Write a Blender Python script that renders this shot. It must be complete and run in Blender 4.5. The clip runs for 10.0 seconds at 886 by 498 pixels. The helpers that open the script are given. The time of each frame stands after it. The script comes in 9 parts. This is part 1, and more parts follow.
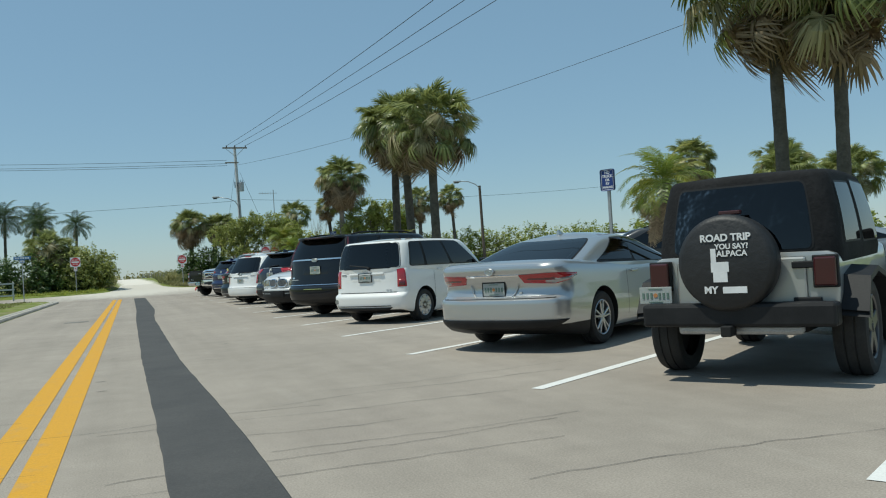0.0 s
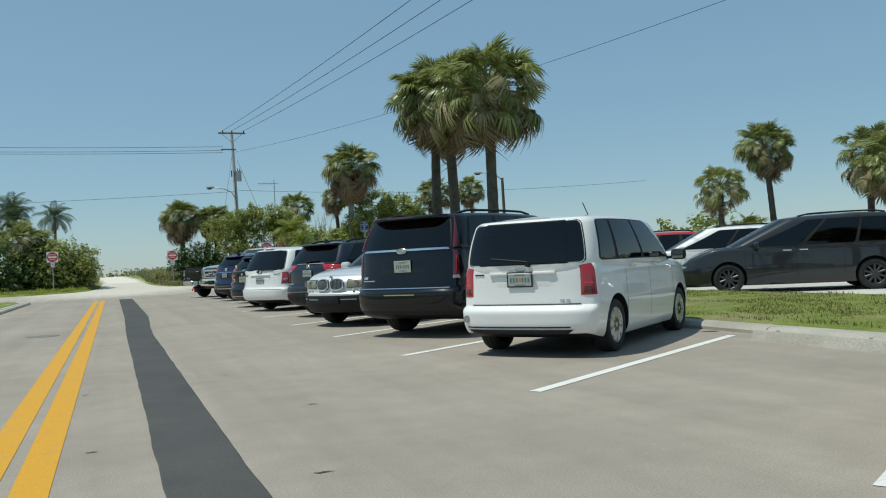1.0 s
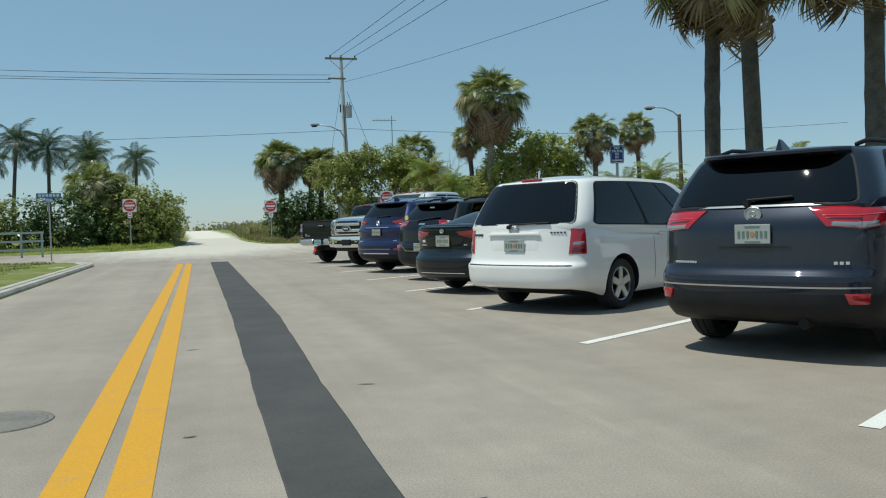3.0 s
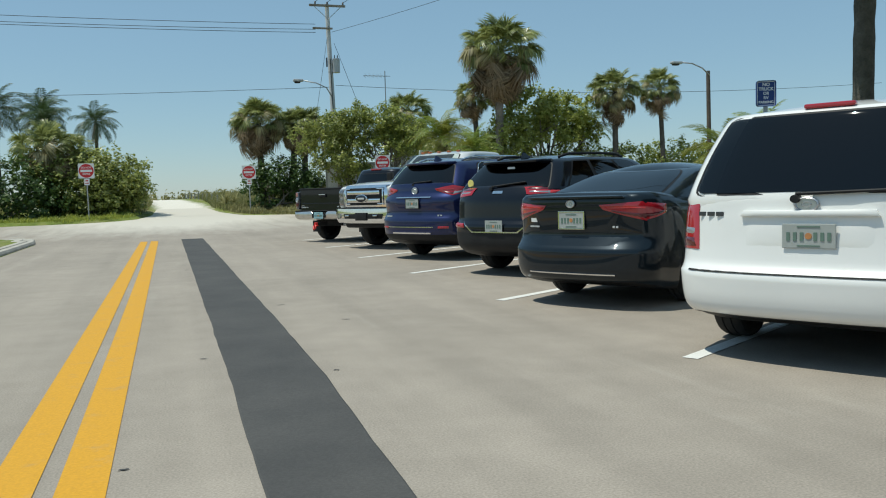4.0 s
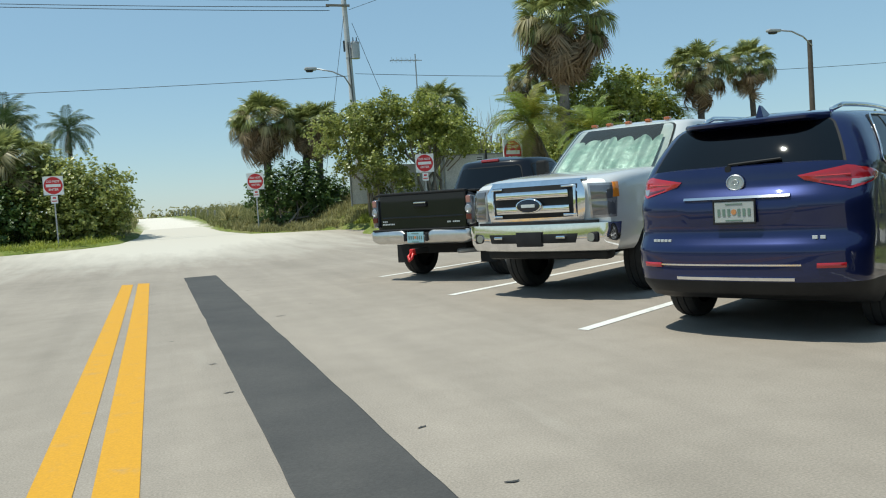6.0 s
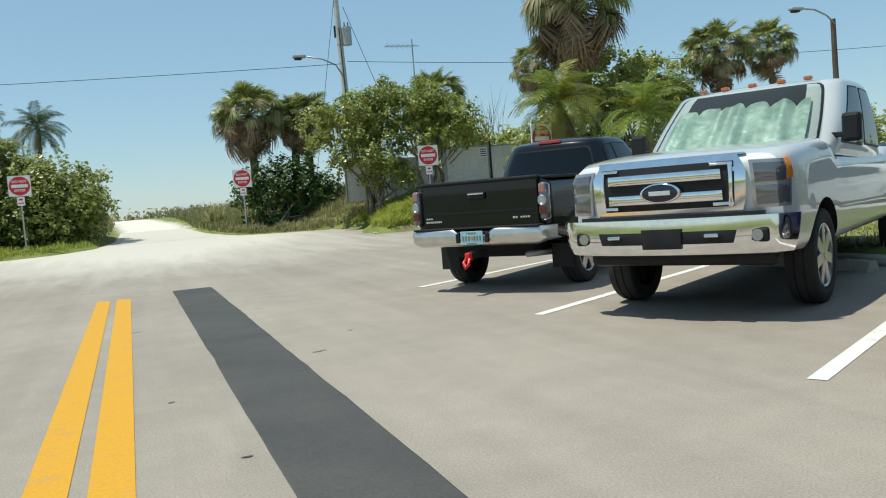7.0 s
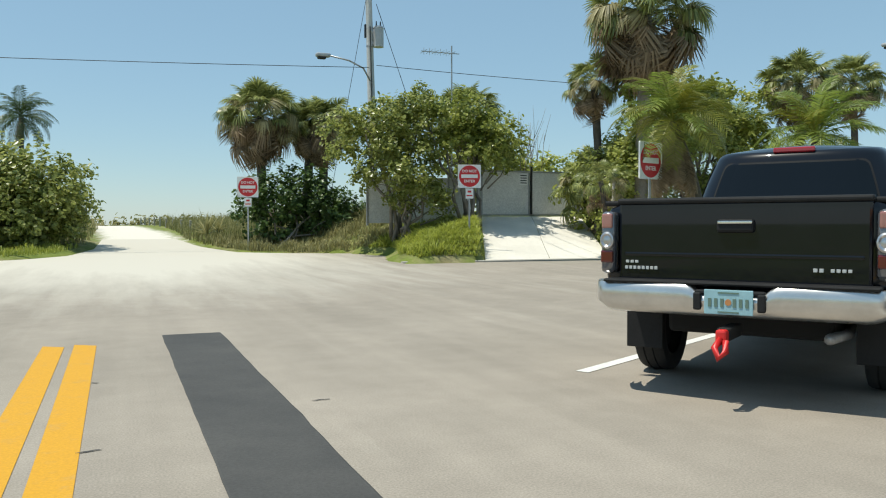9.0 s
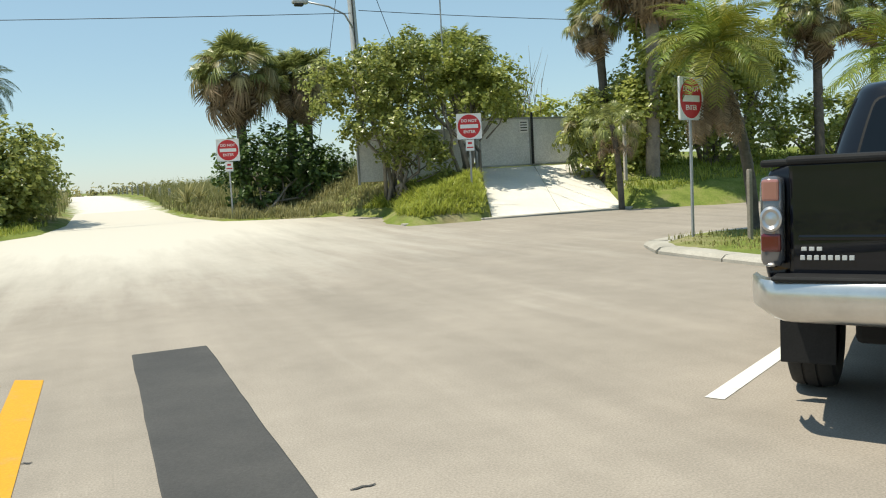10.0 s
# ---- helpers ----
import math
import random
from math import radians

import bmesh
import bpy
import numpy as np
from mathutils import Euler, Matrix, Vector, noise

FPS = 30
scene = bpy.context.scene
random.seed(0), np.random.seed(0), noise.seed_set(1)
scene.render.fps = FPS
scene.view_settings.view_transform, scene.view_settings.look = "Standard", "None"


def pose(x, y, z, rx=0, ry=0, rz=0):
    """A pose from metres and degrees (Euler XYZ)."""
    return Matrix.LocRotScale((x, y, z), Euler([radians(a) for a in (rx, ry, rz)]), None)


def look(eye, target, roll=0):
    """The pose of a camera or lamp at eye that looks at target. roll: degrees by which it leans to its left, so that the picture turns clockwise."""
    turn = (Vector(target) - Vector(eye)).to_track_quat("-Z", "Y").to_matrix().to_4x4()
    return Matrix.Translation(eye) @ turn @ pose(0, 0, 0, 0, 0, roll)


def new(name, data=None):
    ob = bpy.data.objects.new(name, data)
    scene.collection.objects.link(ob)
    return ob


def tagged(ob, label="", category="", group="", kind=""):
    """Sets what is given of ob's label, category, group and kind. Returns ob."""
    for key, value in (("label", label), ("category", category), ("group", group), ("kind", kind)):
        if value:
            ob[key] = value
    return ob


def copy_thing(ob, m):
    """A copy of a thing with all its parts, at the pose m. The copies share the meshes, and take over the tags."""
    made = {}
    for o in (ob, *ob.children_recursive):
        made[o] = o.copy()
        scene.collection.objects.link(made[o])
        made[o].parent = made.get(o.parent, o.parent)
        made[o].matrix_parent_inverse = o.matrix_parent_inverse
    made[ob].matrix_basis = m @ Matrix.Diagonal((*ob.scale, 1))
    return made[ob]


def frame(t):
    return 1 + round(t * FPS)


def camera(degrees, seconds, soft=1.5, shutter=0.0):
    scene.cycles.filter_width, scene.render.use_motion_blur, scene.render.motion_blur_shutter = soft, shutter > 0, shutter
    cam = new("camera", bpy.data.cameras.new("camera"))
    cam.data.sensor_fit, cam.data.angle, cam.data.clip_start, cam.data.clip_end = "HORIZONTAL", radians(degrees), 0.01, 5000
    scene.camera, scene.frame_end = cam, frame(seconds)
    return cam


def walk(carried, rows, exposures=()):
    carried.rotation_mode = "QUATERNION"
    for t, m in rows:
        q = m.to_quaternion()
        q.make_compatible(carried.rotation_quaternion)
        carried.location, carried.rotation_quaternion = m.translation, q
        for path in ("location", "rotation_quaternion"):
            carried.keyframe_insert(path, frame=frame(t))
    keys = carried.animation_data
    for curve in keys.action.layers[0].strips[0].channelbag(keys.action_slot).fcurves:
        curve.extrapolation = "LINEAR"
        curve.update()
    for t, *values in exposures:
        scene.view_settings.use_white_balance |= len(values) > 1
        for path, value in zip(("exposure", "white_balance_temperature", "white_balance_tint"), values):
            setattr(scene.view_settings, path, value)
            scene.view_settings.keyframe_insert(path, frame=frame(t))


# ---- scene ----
cam = camera(56.7, 10.0, soft=1.1)
PATH = [
    (0, (0.161, -0.107, 1.089), (0.876, 1.761, 1.117), -3.4),
    (0.5, (0.045, 3.016, 1.152), (0.806, 4.865, 1.178), -3.6),
    (1, (0.056, 6.478, 1.102), (0.805, 8.332, 1.13), -2.8),
    (1.5, (-0.04, 9.92, 1.104), (0.775, 11.746, 1.041), -2.7),
    (2, (-0.105, 12.745, 1.098), (0.729, 14.562, 1.034), -2.3),
    (2.5, (-0.021, 16.062, 1.099), (0.772, 17.897, 1.038), -1.1),
    (3, (-0.059, 18.825, 1.121), (0.511, 20.741, 1.057), -1.8),
    (3.2, (-0.1, 19.857, 1.127), (0.454, 21.776, 1.036), -1.7),
    (4.3, (0.016, 25.665, 1.149), (0.663, 27.552, 1.005), -1.7),
    (4.5, (-0.031, 26.552, 1.147), (0.608, 28.441, 1.0), -1.9),
    (5, (-0.038, 28.758, 1.144), (0.627, 30.638, 0.983), -2.9),
    (5.5, (-0.106, 30.636, 1.166), (0.616, 32.493, 0.997), -3.2),
    (6, (-0.143, 32.424, 1.179), (0.516, 34.308, 1.057), -3.6),
    (7.3, (-0.211, 35.945, 1.158), (0.508, 37.807, 1.023), -4.7),
    (7.5, (-0.14, 36.537, 1.155), (0.586, 38.395, 1.019), -4.8),
    (8, (-0.126, 37.664, 1.155), (0.654, 39.5, 1.015), -5.2),
    (8.5, (-0.149, 38.722, 1.132), (0.668, 40.545, 1.027), -1.6),
    (9, (-0.109, 39.645, 1.134), (0.631, 41.502, 1.074), -0.1),
    (9.5, (-0.065, 40.515, 1.116), (0.704, 42.36, 1.037), -0.6),
    (10, (0.169, 41.549, 1.311), (0.934, 43.388, 1.129), -3.1),
]
EXPOSURES = [(0, -0.03, 6420, 1), (3, 0.0, 6420, 1), (4.5, 0.12, 6500, 2), (5.5, 0.25, 6500, 2), (8.5, 0.33, 6700, 3), (9.5, 0.41, 6850, 4), (10, 0.54, 7100, 5)]
walk(cam, [(t, look(eye, target, roll)) for t, eye, target, roll in PATH], EXPOSURES)

# ---------------------------------------------------------------- world, sun
SUN_DIR = Vector((-0.98, 0.20, 2.6)).normalized()
world = bpy.data.worlds.new("sky")
scene.world = world
world.use_nodes = True
_wn = world.node_tree
_wn.nodes.clear()
_sky = _wn.nodes.new("ShaderNodeTexSky")
_sky.sky_type = "NISHITA"
_sky.sun_disc = False
_sky.sun_elevation = math.asin(SUN_DIR.z)
_sky.sun_rotation = math.atan2(SUN_DIR.x, SUN_DIR.y)
_sky.air_density, _sky.dust_density, _sky.ozone_density = 1.0, 0.15, 2.6
_bg = _wn.nodes.new("ShaderNodeBackground")
_bg.inputs["Strength"].default_value = 0.115
_wo = _wn.nodes.new("ShaderNodeOutputWorld")
# thin sea haze evens out the clear sky
_haze = _wn.nodes.new("ShaderNodeMix")
_haze.data_type = "RGBA"
_haze.inputs["Factor"].default_value = 0.58
_haze.inputs["B"].default_value = (2.0, 3.25, 4.4, 1.0)
_wn.links.new(_sky.outputs[0], _haze.inputs["A"])
_wn.links.new(_haze.outputs["Result"], _bg.inputs["Color"])
_wn.links.new(_bg.outputs[0], _wo.inputs["Surface"])
_sl = bpy.data.lights.new("sun", "SUN")
_sl.energy, _sl.angle, _sl.color = 3.6, radians(0.53), (1.0, 0.955, 0.88)
sun = new("sun", _sl)
sun.rotation_euler = (-SUN_DIR).to_track_quat("-Z", "Y").to_euler()
sun.location = SUN_DIR * 200

# ---------------------------------------------------------------- materials
def _base(name):
    m = bpy.data.materials.new(name)
    m.use_nodes = True
    nt = m.node_tree
    return m, nt, nt.nodes["Principled BSDF"]


def _noise(nt, scale, detail=4.0, rough=0.6, coord="Object", vec=None):
    n = nt.nodes.new("ShaderNodeTexNoise")
    n.inputs["Scale"].default_value = scale
    n.inputs["Detail"].default_value = detail
    n.inputs["Roughness"].default_value = rough
    if vec is None:
        tc = nt.nodes.new("ShaderNodeTexCoord")
        vec = tc.outputs[coord]
    nt.links.new(vec, n.inputs["Vector"])
    return n


def _ramp(nt, src, stops):
    r = nt.nodes.new("ShaderNodeValToRGB")
    els = r.color_ramp.elements
    while len(els) < len(stops):
        els.new(0.5)
    for e, (p, c) in zip(els, stops):
        e.position, e.color = p, (*c, 1.0) if len(c) == 3 else c
    nt.links.new(src, r.inputs["Fac"])
    return r


def _mix(nt, fac, a, b, mode="MIX"):
    m = nt.nodes.new("ShaderNodeMix")
    m.data_type, m.blend_type = "RGBA", mode
    for sock, val in ((m.inputs["Factor"], fac), (m.inputs["A"], a), (m.inputs["B"], b)):
        if isinstance(val, bpy.types.NodeSocket):
            nt.links.new(val, sock)
        elif isinstance(val, (int, float)):
            sock.default_value = val
        else:
            sock.default_value = (*val, 1.0)
    return m.outputs["Result"]


def _bump(nt, bsdf, height, strength=0.3, dist=0.01):
    b = nt.nodes.new("ShaderNodeBump")
    b.inputs["Strength"].default_value = strength
    b.inputs["Distance"].default_value = dist
    nt.links.new(height, b.inputs["Height"])
    nt.links.new(b.outputs["Normal"], bsdf.inputs["Normal"])


def surface(name, dark, light, scale=2.0, fine=40.0, rough=0.8, metal=0.0, bump=0.2, dist=0.01, coat=0.0, random_tint=0.0, coord="Object"):
    """Two scales of variation between two colours, with fine relief."""
    m, nt, p = _base(name)
    big, small = _noise(nt, scale, 5.0, coord=coord), _noise(nt, fine, 3.0, coord=coord)
    col = _ramp(nt, big.outputs["Fac"], [(0.3, dark), (0.7, light)]).outputs["Color"]
    grain = _ramp(nt, small.outputs["Fac"], [(0.25, (0.78, 0.78, 0.78)), (0.75, (1.15, 1.15, 1.15))]).outputs["Color"]
    col = _mix(nt, 1.0, col, grain, "MULTIPLY")
    if random_tint:
        oi = nt.nodes.new("ShaderNodeObjectInfo")
        tint = _ramp(nt, oi.outputs["Random"], [(0.0, (1 - random_tint,) * 3), (1.0, (1 + random_tint,) * 3)]).outputs["Color"]
        col = _mix(nt, 1.0, col, tint, "MULTIPLY")
    nt.links.new(col, p.inputs["Base Color"])
    p.inputs["Roughness"].default_value = rough
    p.inputs["Metallic"].default_value = metal
    p.inputs["Coat Weight"].default_value = coat
    if bump:
        _bump(nt, p, small.outputs["Fac"], bump, dist)
    return m


def paint(name, colour, metallic=0.0, rough=0.35, dust=0.05):
    """Car paint under clear lacquer, with a thin uneven film of dust."""
    m, nt, p = _base(name)
    n = _noise(nt, 3.0, 6.0)
    fac = _ramp(nt, n.outputs["Fac"], [(0.35, (0.0,) * 3), (0.8, (dust * 2,) * 3)]).outputs["Color"]
    col = _mix(nt, fac, colour, (0.42, 0.38, 0.33))
    nt.links.new(col, p.inputs["Base Color"])
    p.inputs["Metallic"].default_value = metallic
    p.inputs["Roughness"].default_value = rough
    p.inputs["Coat Weight"].default_value = 1.0 if max(colour) > 0.03 else 0.8
    p.inputs["Specular IOR Level"].default_value = 0.3 if max(colour) > 0.15 else 0.08
    cr = _ramp(nt, n.outputs["Fac"], [(0.3, (0.01,) * 3), (0.9, (0.05,) * 3)]).outputs["Color"]
    nt.links.new(cr, p.inputs["Coat Roughness"])
    return m


def plain(name, colour, rough=0.5, metal=0.0, coat=0.0, spec=0.5):
    m, nt, p = _base(name)
    n = _noise(nt, 9.0, 4.0)
    col = _ramp(nt, n.outputs["Fac"], [(0.2, tuple(c * 0.86 for c in colour)), (0.8, tuple(min(1.0, c * 1.1) for c in colour))]).outputs["Color"]
    nt.links.new(col, p.inputs["Base Color"])
    p.inputs["Roughness"].default_value = rough
    p.inputs["Metallic"].default_value = metal
    p.inputs["Coat Weight"].default_value = coat
    p.inputs["Specular IOR Level"].default_value = spec
    return m


def leafy(name, dark, light, rough=0.45, through_light=0.25, islands=True):
    """Leaves: varied from piece to piece, a little light comes through."""
    m, nt, p = _base(name)
    g = nt.nodes.new("ShaderNodeNewGeometry")
    oi = nt.nodes.new("ShaderNodeObjectInfo")
    a = nt.nodes.new("ShaderNodeMath")
    a.operation = "MULTIPLY_ADD"
    a.inputs[1].default_value = 0.65
    nt.links.new(g.outputs["Random Per Island"], a.inputs[0])
    b = nt.nodes.new("ShaderNodeMath")
    b.operation = "MULTIPLY"
    b.inputs[1].default_value = 0.35
    nt.links.new(oi.outputs["Random"], b.inputs[0])
    nt.links.new(b.outputs[0], a.inputs[2])
    mid = tuple((x + y) / 2 for x, y in zip(dark, light))
    col = _ramp(nt, a.outputs[0], [(0.0, dark), (0.5, mid), (1.0, light)]).outputs["Color"]
    nt.links.new(col, p.inputs["Base Color"])
    p.inputs["Roughness"].default_value = rough
    p.inputs["Specular IOR Level"].default_value = 0.5
    tr = nt.nodes.new("ShaderNodeBsdfTranslucent")
    nt.links.new(col, tr.inputs["Color"])
    mx = nt.nodes.new("ShaderNodeMixShader")
    mx.inputs[0].default_value = through_light
    nt.links.new(p.outputs[0], mx.inputs[1])
    nt.links.new(tr.outputs[0], mx.inputs[2])
    nt.links.new(mx.outputs[0], nt.nodes["Material Output"].inputs["Surface"])
    return m


def asphalt_material():
    m, nt, p = _base("sun_bleached_asphalt")
    tc = nt.nodes.new("ShaderNodeTexCoord")
    o = tc.outputs["Object"]
    big = _noise(nt, 0.35, 6.0, vec=o)
    mid = _noise(nt, 3.0, 5.0, vec=o)
    fine = _noise(nt, 90.0, 2.0, vec=o)
    base = _ramp(nt, big.outputs["Fac"], [(0.3, (0.282, 0.246, 0.205)), (0.7, (0.350, 0.305, 0.256))]).outputs["Color"]
    base = _mix(nt, 1.0, base, _ramp(nt, mid.outputs["Fac"], [(0.3, (0.93,) * 3), (0.7, (1.06,) * 3)]).outputs["Color"], "MULTIPLY")
    base = _mix(nt, 1.0, base, _ramp(nt, fine.outputs["Fac"], [(0.3, (0.80,) * 3), (0.7, (1.18,) * 3)]).outputs["Color"], "MULTIPLY")
    # tyre-worn tracks and long streaks along the road
    mp = nt.nodes.new("ShaderNodeMapping")
    mp.inputs["Scale"].default_value = (1.6, 0.05, 1.0)
    nt.links.new(o, mp.inputs["Vector"])
    streak = _noise(nt, 1.0, 4.0, vec=mp.outputs["Vector"])
    base = _mix(nt, 1.0, base, _ramp(nt, streak.outputs["Fac"], [(0.35, (0.92,) * 3), (0.65, (1.06,) * 3)]).outputs["Color"], "MULTIPLY")
    # beach sand blown over the end of the road
    sep = nt.nodes.new("ShaderNodeSeparateXYZ")
    nt.links.new(o, sep.inputs[0])
    far = nt.nodes.new("ShaderNodeMapRange")
    far.inputs["From Min"].default_value, far.inputs["From Max"].default_value = 50.0, 74.0
    nt.links.new(sep.outputs["Y"], far.inputs["Value"])
    dx = nt.nodes.new("ShaderNodeMath")
    dx.operation = "ADD"
    dx.inputs[1].default_value = -0.2
    nt.links.new(sep.outputs["X"], dx.inputs[0])
    ab = nt.nodes.new("ShaderNodeMath")
    ab.operation = "ABSOLUTE"
    nt.links.new(dx.outputs[0], ab.inputs[0])
    side = nt.nodes.new("ShaderNodeMapRange")
    side.inputs["From Min"].default_value, side.inputs["From Max"].default_value = 9.0, 0.5
    nt.links.new(ab.outputs[0], side.inputs["Value"])
    mul = nt.nodes.new("ShaderNodeMath")
    mul.operation = "MULTIPLY"
    nt.links.new(far.outputs[0], mul.inputs[0])
    nt.links.new(side.outputs[0], mul.inputs[1])
    mp2 = nt.nodes.new("ShaderNodeMapping")
    mp2.inputs["Scale"].default_value = (1.8, 0.22, 1.0)
    nt.links.new(o, mp2.inputs["Vector"])
    drift = _noise(nt, 0.9, 7.0, 0.65, vec=mp2.outputs["Vector"])
    add = nt.nodes.new("ShaderNodeMath")
    add.operation = "MULTIPLY_ADD"
    add.inputs[1].default_value = 1.25
    soft = nt.nodes.new("ShaderNodeMath")
    soft.operation = "MULTIPLY_ADD"
    soft.inputs[1].default_value, soft.inputs[2].default_value = 0.55, 0.22
    nt.links.new(drift.outputs["Fac"], soft.inputs[0])
    nt.links.new(mul.outputs[0], add.inputs[0])
    nt.links.new(soft.outputs[0], add.inputs[2])
    sandfac = _ramp(nt, add.outputs[0], [(0.55, (0.0,) * 3), (1.50, (1.0,) * 3)]).outputs["Color"]
    col = _mix(nt, sandfac, base, (0.56, 0.52, 0.45))
    nt.links.new(col, p.inputs["Base Color"])
    p.inputs["Roughness"].default_value = 0.85
    p.inputs["Specular IOR Level"].default_value = 0.3
    _bump(nt, p, fine.outputs["Fac"], 0.35, 0.006)
    return m


def ground_material():
    """Lawn, weeds and bare sand, by place."""
    m, nt, p = _base("coastal_grass_ground")
    tc = nt.nodes.new("ShaderNodeTexCoord")
    o = tc.outputs["Object"]
    big, mid, fine = _noise(nt, 0.4, 6.0, vec=o), _noise(nt, 2.6, 6.0, vec=o), _noise(nt, 34.0, 4.0, vec=o)
    green = _ramp(nt, mid.outputs["Fac"], [(0.25, (0.10, 0.135, 0.028)), (0.5, (0.165, 0.205, 0.046)), (0.75, (0.24, 0.24, 0.08))]).outputs["Color"]
    dry = _ramp(nt, mid.outputs["Fac"], [(0.3, (0.20, 0.165, 0.09)), (0.7, (0.33, 0.28, 0.18))]).outputs["Color"]
    col = _mix(nt, _ramp(nt, big.outputs["Fac"], [(0.50, (0.0,) * 3), (0.66, (0.8,) * 3)]).outputs["Color"], green, dry)
    col = _mix(nt, 1.0, col, _ramp(nt, fine.outputs["Fac"], [(0.3, (0.7,) * 3), (0.7, (1.25,) * 3)]).outputs["Color"], "MULTIPLY")
    sep = nt.nodes.new("ShaderNodeSeparateXYZ")
    nt.links.new(o, sep.inputs[0])
    # the sandy way through the dunes
    a = nt.nodes.new("ShaderNodeMath")
    a.operation = "MULTIPLY_ADD"
    a.inputs[1].default_value = 0.060
    a.inputs[2].default_value = -5.3
    nt.links.new(sep.outputs["Y"], a.inputs[0])
    b = nt.nodes.new("ShaderNodeMath")
    b.operation = "ADD"
    nt.links.new(a.outputs[0], b.inputs[0])
    nt.links.new(sep.outputs["X"], b.inputs[1])
    ab = nt.nodes.new("ShaderNodeMath")
    ab.operation = "ABSOLUTE"
    nt.links.new(b.outputs[0], ab.inputs[0])
    wob = nt.nodes.new("ShaderNodeMath")
    wob.operation = "MULTIPLY_ADD"
    wob.inputs[1].default_value = 1.6
    nt.links.new(mid.outputs["Fac"], wob.inputs[0])
    nt.links.new(ab.outputs[0], wob.inputs[2])
    near = nt.nodes.new("ShaderNodeMapRange")
    near.inputs["From Min"].default_value, near.inputs["From Max"].default_value = 2.5, 1.9
    nt.links.new(wob.outputs[0], near.inputs["Value"])
    yy = nt.nodes.new("ShaderNodeMapRange")
    yy.inputs["From Min"].default_value, yy.inputs["From Max"].default_value = 60.0, 62.0
    nt.links.new(sep.outputs["Y"], yy.inputs["Value"])
    mm = nt.nodes.new("ShaderNodeMath")
    mm.operation = "MULTIPLY"
    nt.links.new(near.outputs[0], mm.inputs[0])
    nt.links.new(yy.outputs[0], mm.inputs[1])
    sand = _ramp(nt, fine.outputs["Fac"], [(0.3, (0.60, 0.555, 0.48)), (0.7, (0.74, 0.70, 0.62))]).outputs["Color"]
    col = _mix(nt, mm.outputs[0], col, sand)
    nt.links.new(col, p.inputs["Base Color"])
    p.inputs["Roughness"].default_value = 0.95
    p.inputs["Specular IOR Level"].default_value = 0.15
    _bump(nt, p, fine.outputs["Fac"], 0.5, 0.03)
    return m


def paint_line_material(name, colour, wear):
    m, nt, p = _base(name)
    n, f = _noise(nt, 5.0, 7.0, 0.7), _noise(nt, 70.0, 3.0)
    fac = _ramp(nt, n.outputs["Fac"], [(0.55, (0.0,) * 3), (0.75, (wear,) * 3)]).outputs["Color"]
    col = _mix(nt, fac, colour, (0.27, 0.255, 0.23))
    col = _mix(nt, 1.0, col, _ramp(nt, f.outputs["Fac"], [(0.3, (0.88,) * 3), (0.7, (1.06,) * 3)]).outputs["Color"], "MULTIPLY")
    nt.links.new(col, p.inputs["Base Color"])
    p.inputs["Roughness"].default_value = 0.7
    _bump(nt, p, f.outputs["Fac"], 0.3, 0.004)
    return m


def glass_material(name, tint, rough=0.02):
    """Tinted car glass: mirrors the sky, lets a little light through."""
    m, nt, p = _base(name)
    p.inputs["Base Color"].default_value = (*tint, 1)
    p.inputs["Roughness"].default_value = rough
    p.inputs["Transmission Weight"].default_value = 1.0
    p.inputs["IOR"].default_value = 1.12
    gl = nt.nodes.new("ShaderNodeBsdfTransparent")
    gl.inputs["Color"].default_value = (*tint, 1)
    go = nt.nodes.new("ShaderNodeBsdfGlossy")
    go.inputs["Roughness"].default_value = rough
    fr = nt.nodes.new("ShaderNodeFresnel")
    fr.inputs["IOR"].default_value = 1.62
    mx = nt.nodes.new("ShaderNodeMixShader")
    nt.links.new(fr.outputs[0], mx.inputs[0])
    nt.links.new(gl.outputs[0], mx.inputs[1])
    nt.links.new(go.outputs[0], mx.inputs[2])
    nt.links.new(mx.outputs[0], nt.nodes["Material Output"].inputs["Surface"])
    return m


ASPHALT = asphalt_material()
GROUND = ground_material()
TAR = surface("dark_asphalt_patch", (0.050, 0.049, 0.048), (0.078, 0.075, 0.071), 1.2, 70.0, 0.9, bump=0.4, dist=0.006)
YELLOW = paint_line_material("yellow_road_paint", (0.62, 0.31, 0.010), 0.35)
WHITE_LINE = paint_line_material("white_road_paint", (0.74, 0.73, 0.69), 0.5)
CONCRETE = surface("weathered_concrete", (0.33, 0.305, 0.26), (0.49, 0.46, 0.40), 1.1, 45.0, 0.9, bump=0.3)
PALE_CONCRETE = surface("pale_driveway_concrete", (0.66, 0.62, 0.55), (0.78, 0.74, 0.67), 0.8, 30.0, 0.9, bump=0.25)
LOT = surface("pale_shell_asphalt", (0.46, 0.44, 0.41), (0.58, 0.56, 0.52), 0.5, 60.0, 0.9, bump=0.3)
BLACK_PLASTIC = surface("black_plastic", (0.014, 0.014, 0.015), (0.024, 0.024, 0.025), 4.0, 120.0, 0.55, bump=0.1, dist=0.002)
BLACK_PLASTIC.node_tree.nodes["Principled BSDF"].inputs["Specular IOR Level"].default_value = 0.22
UNDERBODY = plain("dark_underbody", (0.010, 0.010, 0.010), 0.9)
RUBBER = surface("tyre_rubber", (0.018, 0.018, 0.018), (0.034, 0.033, 0.031), 5.0, 60.0, 0.85, bump=0.2, dist=0.004)
